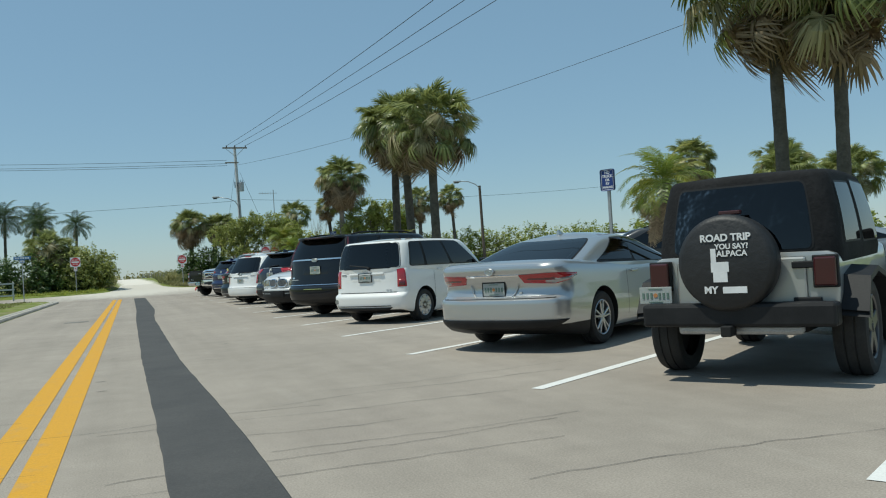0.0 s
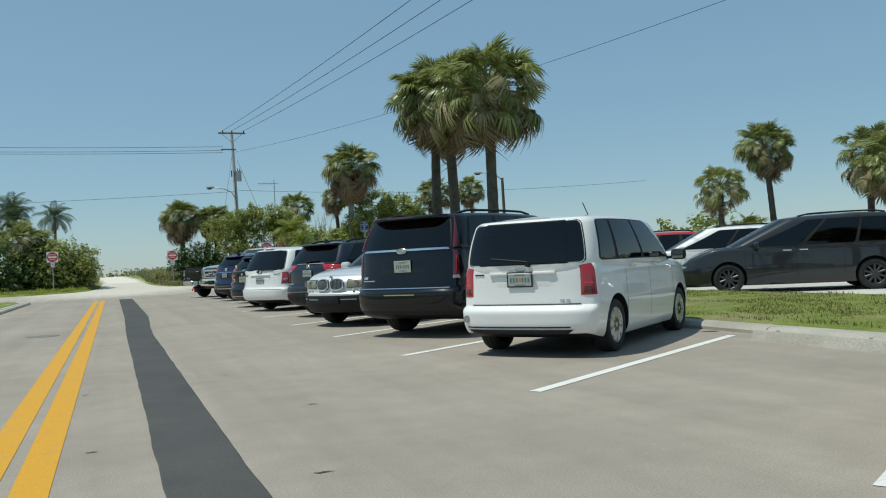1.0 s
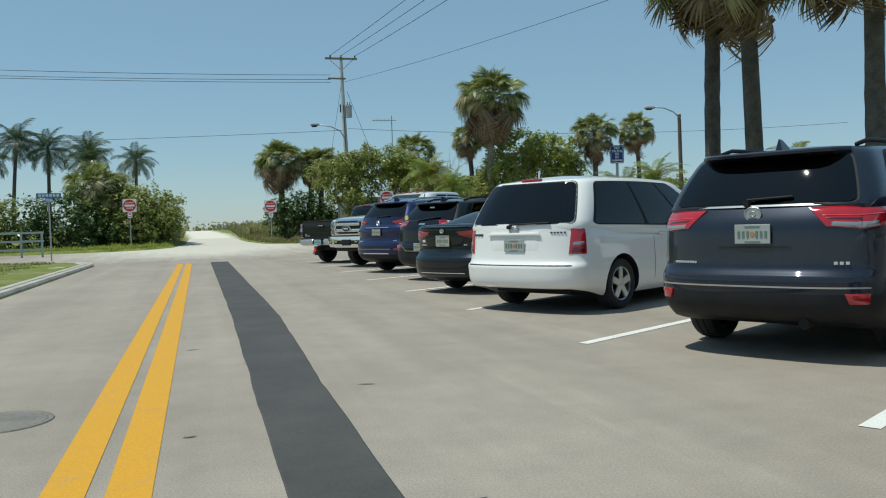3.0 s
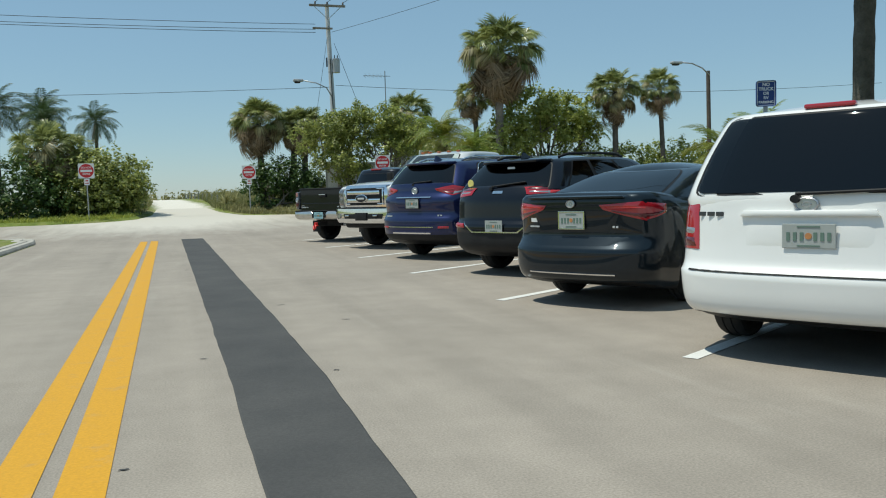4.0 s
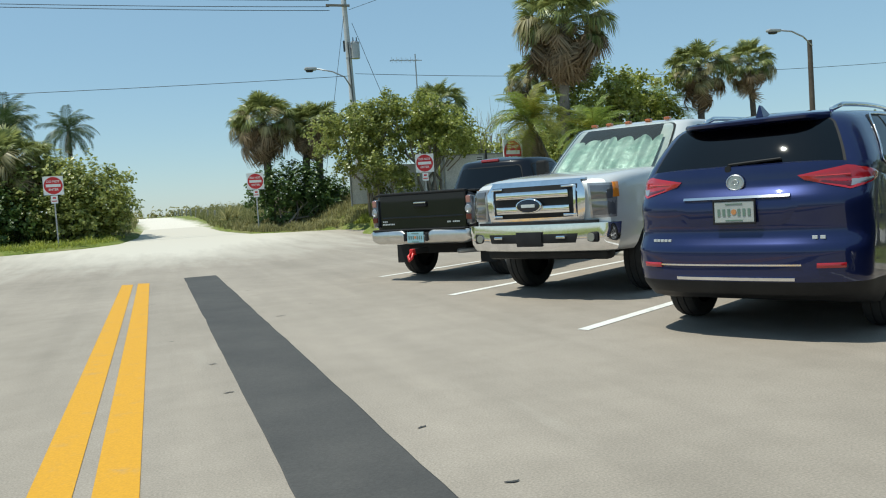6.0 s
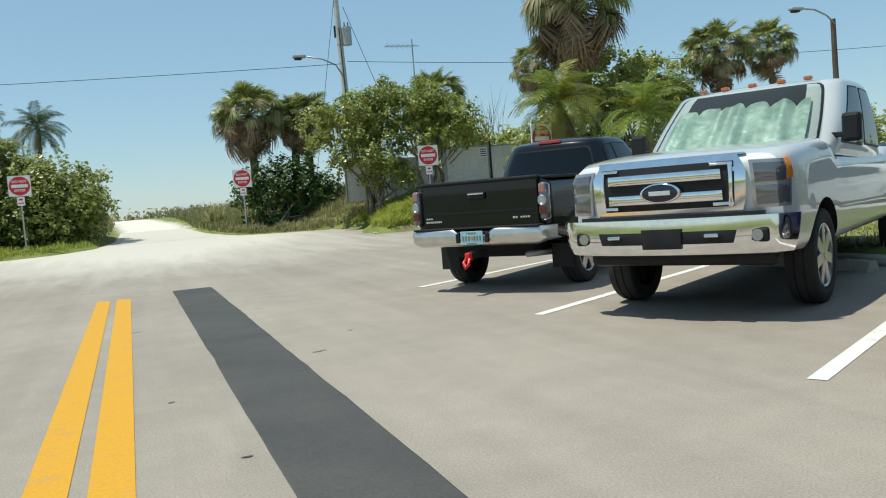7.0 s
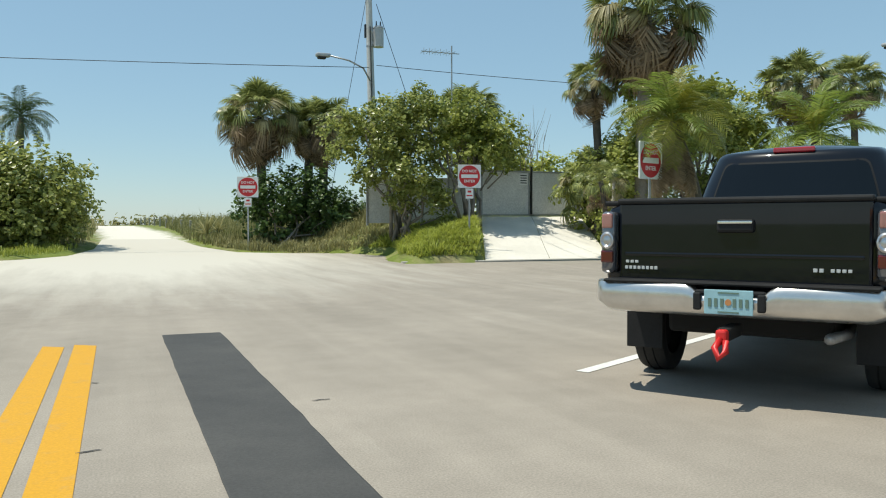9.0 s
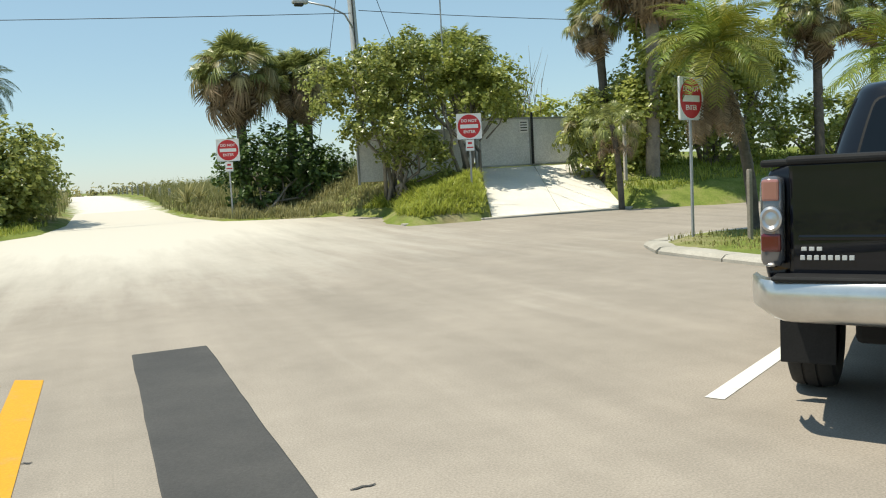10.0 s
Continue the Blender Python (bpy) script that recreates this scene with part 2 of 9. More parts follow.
ALLOY = plain("silver_alloy", (0.55, 0.55, 0.56), 0.32, 0.9)
DARK_ALLOY = plain("dark_alloy", (0.10, 0.10, 0.105), 0.4, 0.8)
CHROME = plain("chrome", (0.82, 0.82, 0.83), 0.08, 1.0)
GLASS_DARK = glass_material("tinted_privacy_glass", (0.055, 0.06, 0.065))
GLASS_MID = glass_material("tinted_glass", (0.30, 0.34, 0.34))
RED_LENS = plain("red_lamp_lens", (0.40, 0.010, 0.018), 0.12, coat=1.0)
PALE_RED = plain("pale_red_lens", (0.60, 0.04, 0.045), 0.15, coat=1.0)
DEEP_RED = plain("deep_red_lens", (0.10, 0.004, 0.008), 0.18, coat=1.0)
DEEP_AMBER = plain("deep_amber_lens", (0.42, 0.10, 0.01), 0.2, coat=1.0)
MIRROR_GLASS = plain("mirror_glass", (0.42, 0.44, 0.45), 0.05, 1.0)
AMBER_LENS = plain("amber_lamp_lens", (0.75, 0.24, 0.02), 0.2, coat=1.0)
CLEAR_LENS = plain("clear_lamp_lens", (0.36, 0.36, 0.37), 0.12, 0.5, coat=1.0)
HAZED_LENS = plain("yellowed_headlamp_lens", (0.30, 0.29, 0.22), 0.22, 0.3, coat=0.8)
RING_LENS = plain("hazed_lamp_bowl", (0.20, 0.20, 0.17), 0.2, 0.4, coat=1.0)
SMOKE_LENS = plain("deep_clear_lens", (0.16, 0.16, 0.17), 0.1, 0.5, coat=1.0)
PLATE_WHITE = plain("number_plate_white", (0.38, 0.40, 0.38), 0.45)
PLATE_BLUE = plain("number_plate_blue", (0.30, 0.50, 0.56), 0.45)
PLATE_ORANGE = plain("number_plate_orange", (0.50, 0.22, 0.08), 0.45)
BADGE_SILVER = plain("badge_silver", (0.62, 0.63, 0.64), 0.3, 0.35)
PLATE_INK = plain("plate_ink", (0.13, 0.20, 0.16), 0.5)
STEEL = surface("galvanised_steel", (0.34, 0.35, 0.36), (0.48, 0.49, 0.50), 3.0, 60.0, 0.5, 0.7, bump=0.1)
SIGN_RED = plain("sign_red", (0.55, 0.025, 0.03), 0.5)
SIGN_WHITE = plain("sign_white", (0.78, 0.78, 0.77), 0.5)
SIGN_BLUE = plain("sign_blue", (0.014, 0.042, 0.19), 0.5)

# ---------------------------------------------------------------- mesh helpers
def link_mesh(name, verts, faces, mat, parent=None, label="", smooth=False, sharp=None, mats=None, idx=None):
    me = bpy.data.meshes.new(name)
    me.from_pydata([tuple(v) for v in verts], [], [tuple(f) for f in faces])
    for m in (mats or [mat]):
        me.materials.append(m)
    if idx is not None:
        me.polygons.foreach_set("material_index", idx)
    if smooth:
        me.polygons.foreach_set("use_smooth", [True] * len(me.polygons))
        if sharp:
            me.set_sharp_from_angle(angle=radians(sharp))
    me.update()
    ob = new(name, me)
    if parent is not None:
        ob.parent = parent
    if label:
        tagged(ob, label)
    return ob


def part(name, bm, material, parent=None, label="", smooth=False, sharp=40):
    me = bpy.data.meshes.new(name)
    bm.normal_update()
    bm.to_mesh(me)
    bm.free()
    me.materials.append(material)
    if smooth:
        me.polygons.foreach_set("use_smooth", [True] * len(me.polygons))
        me.set_sharp_from_angle(angle=radians(sharp))
    ob = new(name, me)
    if parent is not None:
        ob.parent = parent
    if label:
        tagged(ob, label)
    return ob


def thing(name, m, label, category, group=""):
    ob = new(name)
    ob.empty_display_size = 0.2
    ob.matrix_world = m
    return tagged(ob, label, category, group)


def bm_box(bm, c, s, bevel=0.0, m=None, seg=2):
    """A box with centre c and size s, its edges rounded, added to bm."""
    t = Matrix.Translation(c) @ Matrix.Diagonal((*s, 1))
    if m is not None:
        t = m @ t
    r = bmesh.ops.create_cube(bm, size=1.0, matrix=t)
    if bevel:
        es = list({e for v in r["verts"] for e in v.link_edges})
        bmesh.ops.bevel(bm, geom=es, offset=bevel, segments=seg, profile=0.5, affect="EDGES")
    return bm


def box(c, s, bevel=0.0, m=None):
    return bm_box(bmesh.new(), c, s, bevel, m)


def bm_cyl(bm, a, b, r1, r2=None, n=12, caps=True):
    a, b = Vector(a), Vector(b)
    d = b - a
    t = Matrix.Translation((a + b) / 2) @ d.to_track_quat("Z", "Y").to_matrix().to_4x4()
    bmesh.ops.create_cone(bm, cap_ends=caps, segments=n, radius1=r1, radius2=r1 if r2 is None else r2, depth=d.length, matrix=t)
    return bm


def cyl(a, b, r1, r2=None, n=12):
    return bm_cyl(bmesh.new(), a, b, r1, r2, n)


def lathe(profile, n=24, axis="x"):
    """Turn (along, radius) pairs round an axis; returns verts and faces."""
    verts, faces, k = [], [], len(profile)
    for j in range(n):
        a = 2 * math.pi * j / n
        for s, r in profile:
            if axis == "x":
                verts.append((s, r * math.cos(a), r * math.sin(a)))
            else:
                verts.append((r * math.cos(a), r * math.sin(a), s))
    for j in range(n):
        for i in range(k - 1):
            a, b = j * k + i, ((j + 1) % n) * k + i
            faces.append((a, b, b + 1, a + 1) if axis == "x" else (a, a + 1, b + 1, b)[::-1])
    return verts, faces


def tube(points, r, n=6, taper=1.0):
    """A bent round bar through points."""
    pts = [Vector(p) for p in points]
    verts, faces = [], []
    for i, p in enumerate(pts):
        d = (pts[min(i + 1, len(pts) - 1)] - pts[max(i - 1, 0)]).normalized()
        u = d.cross(Vector((0.13, 0.31, 0.94))).normalized()
        v = d.cross(u)
        rr = r * (1 + (taper - 1) * i / (len(pts) - 1))
        verts += [p + rr * (math.cos(2 * math.pi * k / n) * u + math.sin(2 * math.pi * k / n) * v) for k in range(n)]
    for i in range(len(pts) - 1):
        for k in range(n):
            a, b = i * n + k, i * n + (k + 1) % n
            faces.append((a, b, b + n, a + n))
    faces += [tuple(range(n))[::-1], tuple(range((len(pts) - 1) * n, len(pts) * n))]
    return verts, faces


def smoothstep(a, b, x):
    t = np.clip((np.asarray(x, float) - a) / (b - a), 0, 1)
    return t * t * (3 - 2 * t)


# ---------------------------------------------------------------- ground, roads
def rise(y):
    """The road climbs a little towards the dunes."""
    return 0.15 * smoothstep(56, 67, y) + 0.65 * smoothstep(65, 80, y) + 0.28 * smoothstep(76, 96, y)


def road_left(y):
    pts = [(-60, -3.5), (48.8, -3.5), (50.4, -3.85), (51.8, -5.0), (52.6, -7.0), (52.8, -60.0), (64.2, -60.0), (64.4, -9.0), (64.9, -4.2), (65.7, -2.7), (67.2, -1.5), (70.0, -0.8), (74.0, -0.6)]
    return np.interp(y, [p[0] for p in pts], [p[1] for p in pts])


def road_right(y):
    pts = [(-60, 7.45), (49.6, 7.45), (51.2, 7.5), (52.0, 7.9), (52.8, 9.2), (53.0, 60.0), (59.6, 60.0), (59.8, 16.4), (60.7, 13.8), (60.8, 7.3), (62.0, 7.1), (64.6, 7.9), (66.4, 7.2), (67.0, 5.2), (67.8, 3.7), (70.5, 2.7), (74.0, 2.1)]
    return np.interp(y, [p[0] for p in pts], [p[1] for p in pts])


def road_inset(x, y):
    """How far a place lies outside the main carriageway, roughly."""
    return np.maximum(road_left(y) - x, x - road_right(y))


def road_distance(x, y):
    best = np.full(np.shape(x), 1e9)
    for dy in np.linspace(-6, 6, 49):
        for dx in (0.0,):
            out = np.maximum(0, road_inset(x, y + dy))
            best = np.minimum(best, np.hypot(out, dy))
    return best


def land_height(x, y):
    x, y = np.asarray(x, float), np.asarray(y, float)
    d = road_distance(x, y)
    berm = smoothstep(5.8, 8.4, x) * smoothstep(56.5, 60.2, y) * (1 - 0.75 * smoothstep(71, 79, y))
    dune = smoothstep(1.8, 4.5, x) * smoothstep(60, 64, y) * (1 - berm) * 0.14
    h = (1.28 * (1 - np.exp(-d / 1.75))) * berm + dune * (1 - np.exp(-d / 2.5))
    flat = 0.10 * smoothstep(0.0, 0.5, d)
    lot = smoothstep(12.8, 13.2, x) * (1 - smoothstep(52.0, 52.6, y))
    z = rise(y) + np.where(berm + dune > 0.02, h, flat) + 0.02
    z = np.where((lot > 0.5) & (x < 26.0), -0.06, z)
    path = (1 - smoothstep(0.9, 2.4, np.abs(x - 5.3 + 0.060 * y))) * smoothstep(66, 70, y)
    z = z * (1 - path) + (rise(y) - 0.03) * path
    inside = road_inset(x, y) < 0.0
    z = np.where(inside & (y < 73), rise(y) - 0.08, z)
    s = np.clip((y - 60.85) / 5.6, 0, 1)
    on_drive = (x > 9.45 + 2.4 * s) & (x < 14.05 + 2.25 * s) & (y > 60.3) & (y < 66.9)
    z = np.where(on_drive, np.minimum(z, 1.36 * s - 0.12), z)
    far = smoothstep(95, 140, np.hypot(x, y - 40))
    return z * (1 - 0.3 * far)


def build_ground():
    xs = np.concatenate([-np.geomspace(2500, 30, 14), np.linspace(-28, 34, 176), np.geomspace(36, 2500, 14)])
    ys = np.concatenate([-np.geomspace(2500, 24, 12), np.linspace(-22, 44, 60), np.linspace(44.5, 80, 118), np.linspace(81, 120, 36), np.geomspace(125, 2500, 14)])
    X, Y = np.meshgrid(xs, ys)
    Z = land_height(X, Y)
    wob = np.array([noise.noise((x * 0.7, y * 0.7, 0.0)) for x, y in zip(X.ravel(), Y.ravel())]).reshape(X.shape)
    off = road_inset(X, Y) > 0.6
    lot = (X > 11.8) & (X < 26) & (Y < 53)
    Z = Z + np.where(off & ~lot, 0.05 * wob, 0.0)
    nx, ny = len(xs), len(ys)
    v = np.stack([X, Y, Z], -1).reshape(-1, 3)
    f = [(j * nx + i, j * nx + i + 1, (j + 1) * nx + i + 1, (j + 1) * nx + i) for j in range(ny - 1) for i in range(nx - 1)]
    ob = link_mesh("ground", v, f, GROUND, smooth=True)
    return tagged(ob, "coastal ground of grass, weeds and pale beach sand", "ground", kind="structure")


def sheet(name, ys, left, right, lift, mat, nx=8, depth=0.0, parent=None):
    """A strip of paving that follows the road's height, between two edges given along y."""
    v, f = [], []
    for y, l, r in zip(ys, left, right):
        for k in range(nx + 1):
            x = l + (r - l) * k / nx
            v.append((x, y, float(rise(y)) + lift))
    w = nx + 1
    for j in range(len(ys) - 1):
        for k in range(nx):
            a = j * w + k
            f.append((a, a + 1, a + w + 1, a + w))
    if depth:
        n0 = len(v)
        v += [(p[0], p[1], p[2] - depth) for p in list(v)]
        for j in range(len(ys) - 1):
            for a, b in ((j * w, (j + 1) * w), ((j + 1) * w + nx, j * w + nx)):
                f.append((a, b, b + n0, a + n0))
        for k in range(nx):
            f.append((k, k + n0, k + 1 + n0, k + 1))
            a = (len(ys) - 1) * w + k
            f.append((a + 1, a + 1 + n0, a + n0, a))
    return link_mesh(name, v, f, mat, parent)


build_ground()
_ys = np.concatenate([np.linspace(-60, 48, 40), np.linspace(48.2, 53, 30), np.linspace(53.5, 64, 22), np.linspace(64.2, 74, 50)])
road = tagged(sheet("road", _ys, road_left(_ys), road_right(_ys), 0.0, ASPHALT, 14), "sun-bleached asphalt road with beach sand blown over its end", "road", kind="structure")
lot = tagged(sheet("pavement_lot", np.linspace(-60, 52.7, 30), [13.1] * 30, [26.0] * 30, 0.0, LOT, 6), "pale asphalt of the second parking aisle", "pavement", kind="structure")


def road_mark(name, quad, mat, label, lift=0.004, n=1, thick=0.004):
    """A painted or laid strip: four ground corners, divided n times along its length."""
    (ax, ay), (bx, by), (cx, cy), (dx, dy) = quad
    v, f = [], []
    for i in range(n + 1):
        s = i / n
        for (px, py), (qx, qy) in (((ax, ay), (dx, dy)), ((bx, by), (cx, cy))):
            x, y = px + (qx - px) * s, py + (qy - py) * s
            v.append((x, y, float(rise(y)) + lift))
    for i in range(n):
        f.append((2 * i, 2 * i + 1, 2 * i + 3, 2 * i + 2))
    return tagged(link_mesh(name, v, f, mat), label, "road marking", kind="structure")


# double yellow centre line
for _x0, _x1 in ((-0.755, -0.565), (-0.485, -0.29)):
    road_mark("trim_centre_line", [(_x0, -20), (_x1, -20), (_x1, 47.97), (_x0, 48.1)], YELLOW, "solid yellow centre line painted on the asphalt", n=40)


def build_patch():
    """The long dark trench patch with ragged sides."""
    v, f = [], []
    ys = np.linspace(-20, 48.5, 240)
    for i, y in enumerate(ys):
        slim = float(1 - smoothstep(22.0, 31.0, y)) * (0.4 + 0.6 * float(smoothstep(5.0, 12.0, y)))     # cut narrower at the near end
        l = 0.315 - 0.06 * slim + 0.010 * noise.noise((0, y * 0.8, 3)) + 0.012 * noise.noise((0, y * 5, 7))
        r = 0.905 - 0.19 * slim + 0.010 * noise.noise((9, y * 0.7, 3)) + 0.012 * noise.noise((4, y * 5, 7))
        z = float(rise(y)) + 0.006
        v += [(l, y, z - 0.004), (l + 0.01, y, z), (r - 0.01, y, z), (r, y, z - 0.004)]
    for i in range(len(ys) - 1):
        a = 4 * i
        f += [(a + k, a + k + 1, a + k + 5, a + k + 4) for k in range(3)]
    tagged(link_mesh("trim_patch", v, f, TAR), "long dark asphalt trench patch along the lane", "road patch", kind="structure")


build_patch()

STALL = 3.265                  # metres between stall lines along the road
HEAD = radians(61)             # the stalls' angle to the road
FWD = Vector((math.sin(HEAD), math.cos(HEAD), 0))
SIDE = Vector((math.cos(HEAD), -math.sin(HEAD), 0))


def line_y(k):
    return 12.42 + (k - 2) * STALL


for _k in range(-2, 13):
    _a = Vector((3.2, line_y(_k), 0))
    _b = _a + FWD * 4.5
    _w = SIDE * 0.055
    road_mark("trim_stall_line", [(_a - _w)[:2], (_a + _w)[:2], (_b + _w)[:2], (_b - _w)[:2]], WHITE_LINE, "white painted line between angled parking stalls", n=6)


def kerb_run(name, points, width, height, label, mat=CONCRETE, step=3.0, sink=0.1):
    """Cast kerb: pieces about 3 m long laid along a line of (x, y), with open joints."""
    top = new(name)
    tagged(top, label, "kerb", kind="structure")
    pts = [Vector((x, y, 0)) for x, y in points]
    for a, b in zip(pts, pts[1:]):
        d = b - a
        n = max(1, round(d.length / step))
        for i in range(n):
            p, q = a + d * (i / n), a + d * ((i + 1) / n)
            u = (q - p).normalized()
            s = Vector((u.y, -u.x, 0)) * width / 2
            gap = u * 0.006
            verts, faces = [], []
            for e in (p + gap, q - gap):
                z = float(rise(e.y))
                for k, h in ((-1, -sink), (-1, height * 0.45), (-0.72, height * 0.93), (-0.5, height), (0.8, height), (1, height - 0.02), (1, -sink)):
                    w = e + s * k
                    verts.append((w.x, w.y, z + h))
            faces = [(k, k + 1, k + 8, k + 7) for k in range(6)] + [tuple(range(7))[::-1], tuple(range(7, 14))]
            link_mesh("kerbstone", verts, faces, mat, top)
    return top


# the lane-side face of each kerb is on the left of its direction of travel
kerb_run("trim_kerb_median", [(7.66, -24), (7.66, 49.8), (7.74, 51.2), (8.2, 52.1), (9.2, 52.6), (11.4, 52.7), (12.5, 52.3), (13.0, 51.4), (13.0, -24)], 0.42, 0.09, "low weathered concrete kerb round the grass median")
kerb_run("trim_kerb_far", [(7.2, 61.05), (9.4, 60.95), (13.8, 60.95), (16.6, 60.0), (58, 59.8)], 0.25, 0.05, "low concrete kerb below the planted bank")
kerb_run("trim_kerb_footway", [(-4.4, 51.65), (-3.8, 50.5), (-3.6, 49.0), (-3.6, -24)], 0.20, 0.10, "concrete kerb edge of the footway")


def build_footway():
    top = tagged(new("pavement_footway"), "pale concrete footway in square bays", "pavement", kind="structure")
    y = -24.0
    while y < 49.6:
        y1 = min(y + 1.8, 49.9)
        bm = box((-4.30, (y + y1) / 2, 0.045), (1.16, y1 - y - 0.012, 0.12), 0.008)
        part("paving_slab", bm, CONCRETE, top)
        y += 1.8
    part("paving_slab", box((-4.5, 50.55, 0.04), (0.9, 1.25, 0.11), 0.01), CONCRETE, top)


build_footway()


def build_driveway():
    """Concrete ramp up to the gate, in two bays."""
    top = tagged(new("pavement_driveway"), "steep pale concrete driveway up to the gate", "pavement", kind="structure")
    for l0, r0, l1, r1 in ((9.65, 11.75, 12.05, 14.05), (11.77, 13.85, 14.07, 16.1)):
        v, f = [], []
        n = 14
        for i in range(n + 1):
            s = i / n
            y = 60.85 + 5.6 * s
            z = 0.06 + 1.36 * (0.75 * s + 0.25 * float(smoothstep(0, 1, s)))
            l, r = l0 + (l1 - l0) * s, r0 + (r1 - r0) * s
            v += [(l, y, z), (r, y, z), (l, y, z - 0.5), (r, y, z - 0.5)]
        for i in range(n):
            a = 4 * i
            f += [(a, a + 1, a + 5, a + 4), (a + 4, a + 6, a + 2, a), (a + 1, a + 3, a + 7, a + 5)]
        f += [(0, 2, 3, 1), (4 * n, 4 * n + 1, 4 * n + 3, 4 * n + 2)]
        link_mesh("driveway_bay", v, f, PALE_CONCRETE, top)


build_driveway()


def road_cracks():
    """Short dark cracks and tar crumbs beside the trench patch."""
    rng = random.Random(17)
    v, f = [], []
    for i in range(34):
        y = 6.0 + 1.22 * i + rng.uniform(-0.4, 0.4)
        x = rng.choice((-0.25, -0.15, 0.22, 0.98, 1.08, 1.5)) + rng.uniform(-0.08, 0.08)
        ln, a = rng.uniform(0.04, 0.13), rng.uniform(-0.3, 0.3)
        n = 4
        for k in range(n + 1):
            t = k / n
            w = 0.008 * math.sin(math.pi * (0.1 + 0.8 * t)) + 0.002
            px, py = x + ln * t, y + a * ln * t + rng.uniform(-0.01, 0.01)
            v += [(px, py - w, 0.005), (px, py + w, 0.005)]
        b = len(v) - 2 * (n + 1)
        f += [(b + 2 * k, b + 2 * k + 2, b + 2 * k + 3, b + 2 * k + 1) for k in range(n)]
    tagged(link_mesh("road_cracks", v, f, TAR), "short dark cracks in the bleached asphalt", "crack", kind="stuff")


road_cracks()


def hairline_cracks():
    """Long thin wandering cracks across the old asphalt."""
    rng = random.Random(23)
    v, f = [], []
    for i in range(14):
        y0 = 3.4 + 0.30 * i + rng.uniform(-0.1, 0.1)
        x0 = rng.uniform(-3.2, 2.2)
        ln, n = rng.uniform(1.2, 3.6), 40
        tilt, seed = rng.uniform(-0.08, 0.08), rng.uniform(0, 99)
        b = len(v)
        for k in range(n + 1):
            x = x0 + ln * k / n
            y = y0 + tilt * (x - x0) + 0.16 * noise.noise((x * 0.9, seed, 0)) + 0.03 * noise.noise((x * 6, seed, 4))
            w = 0.0026 + 0.002 * noise.noise((x * 3, seed, 8))
            v += [(x, y - w, 0.0045), (x, y + w, 0.0045)]
        f += [(b + 2 * k, b + 2 * k + 2, b + 2 * k + 3, b + 2 * k + 1) for k in range(n)]
    tagged(link_mesh("hairline_cracks", v, f, TAR), "long hairline cracks across the bleached asphalt", "crack", kind="stuff")


hairline_cracks()

# ---------------------------------------------------------------- vehicles
# A vehicle's own axes: x to its right, y forward from its tail, z up from the ground.
_slopes = {}


def curve(pts, x):
    """A smooth line through points, with no overshoot."""
    key = tuple(pts)
    if key not in _slopes:
        d = [(q[1] - p[1]) / (q[0] - p[0]) for p, q in zip(key, key[1:])]
        _slopes[key] = [d[0]] + [0.0 if p * q <= 0 else 2 * p * q / (p + q) for p, q in zip(d, d[1:])] + [d[-1]]
    m = _slopes[key]
    if x <= key[0][0]:
        return float(key[0][1])
    if x >= key[-1][0]:
        return float(key[-1][1])
    i = next(k for k in range(len(key) - 1) if x <= key[k + 1][0])
    (x0, a), (x1, b) = key[i], key[i + 1]
    h = x1 - x0
    t = (x - x0) / h
    return float(a * (1 + 2 * t) * (1 - t) ** 2 + m[i] * h * t * (1 - t) ** 2 + b * t * t * (3 - 2 * t) + m[i + 1] * h * t * t * (t - 1))


def inset(q, depth, n=2.8):
    """How far a rounded end has drawn back at a share q of its half width."""
    return depth * (1 - max(0.0, 1 - min(1.0, abs(q)) ** n) ** (1 / n))


# Half a cross-section: share of the half width, share of the depth from the top, share of the crown.
FLANK = [(0.955, 0.03), (0.974, 0.08), (0.984, 0.15), (0.989, 0.25), (0.994, 0.38), (0.999, 0.50), (1.0, 0.60), (0.995, 0.70), (0.985, 0.80), (0.972, 0.88), (0.952, 0.94), (0.92, 0.985)]
RING = [(0.0, 0.0, 1.0), (0.30, 0.0, 0.94), (0.58, 0.0, 0.83), (0.78, 0.0, 0.64), (0.90, 0.0, 0.34)]
RING += [(curve([(p[1], p[0]) for p in FLANK], q), float(q), 0.0) for q in np.linspace(0.03, 0.985, 30)]
RING += [(0.84, 1.0, 0.0), (0.45, 1.0, 0.0), (0.0, 1.0, 0.0)]


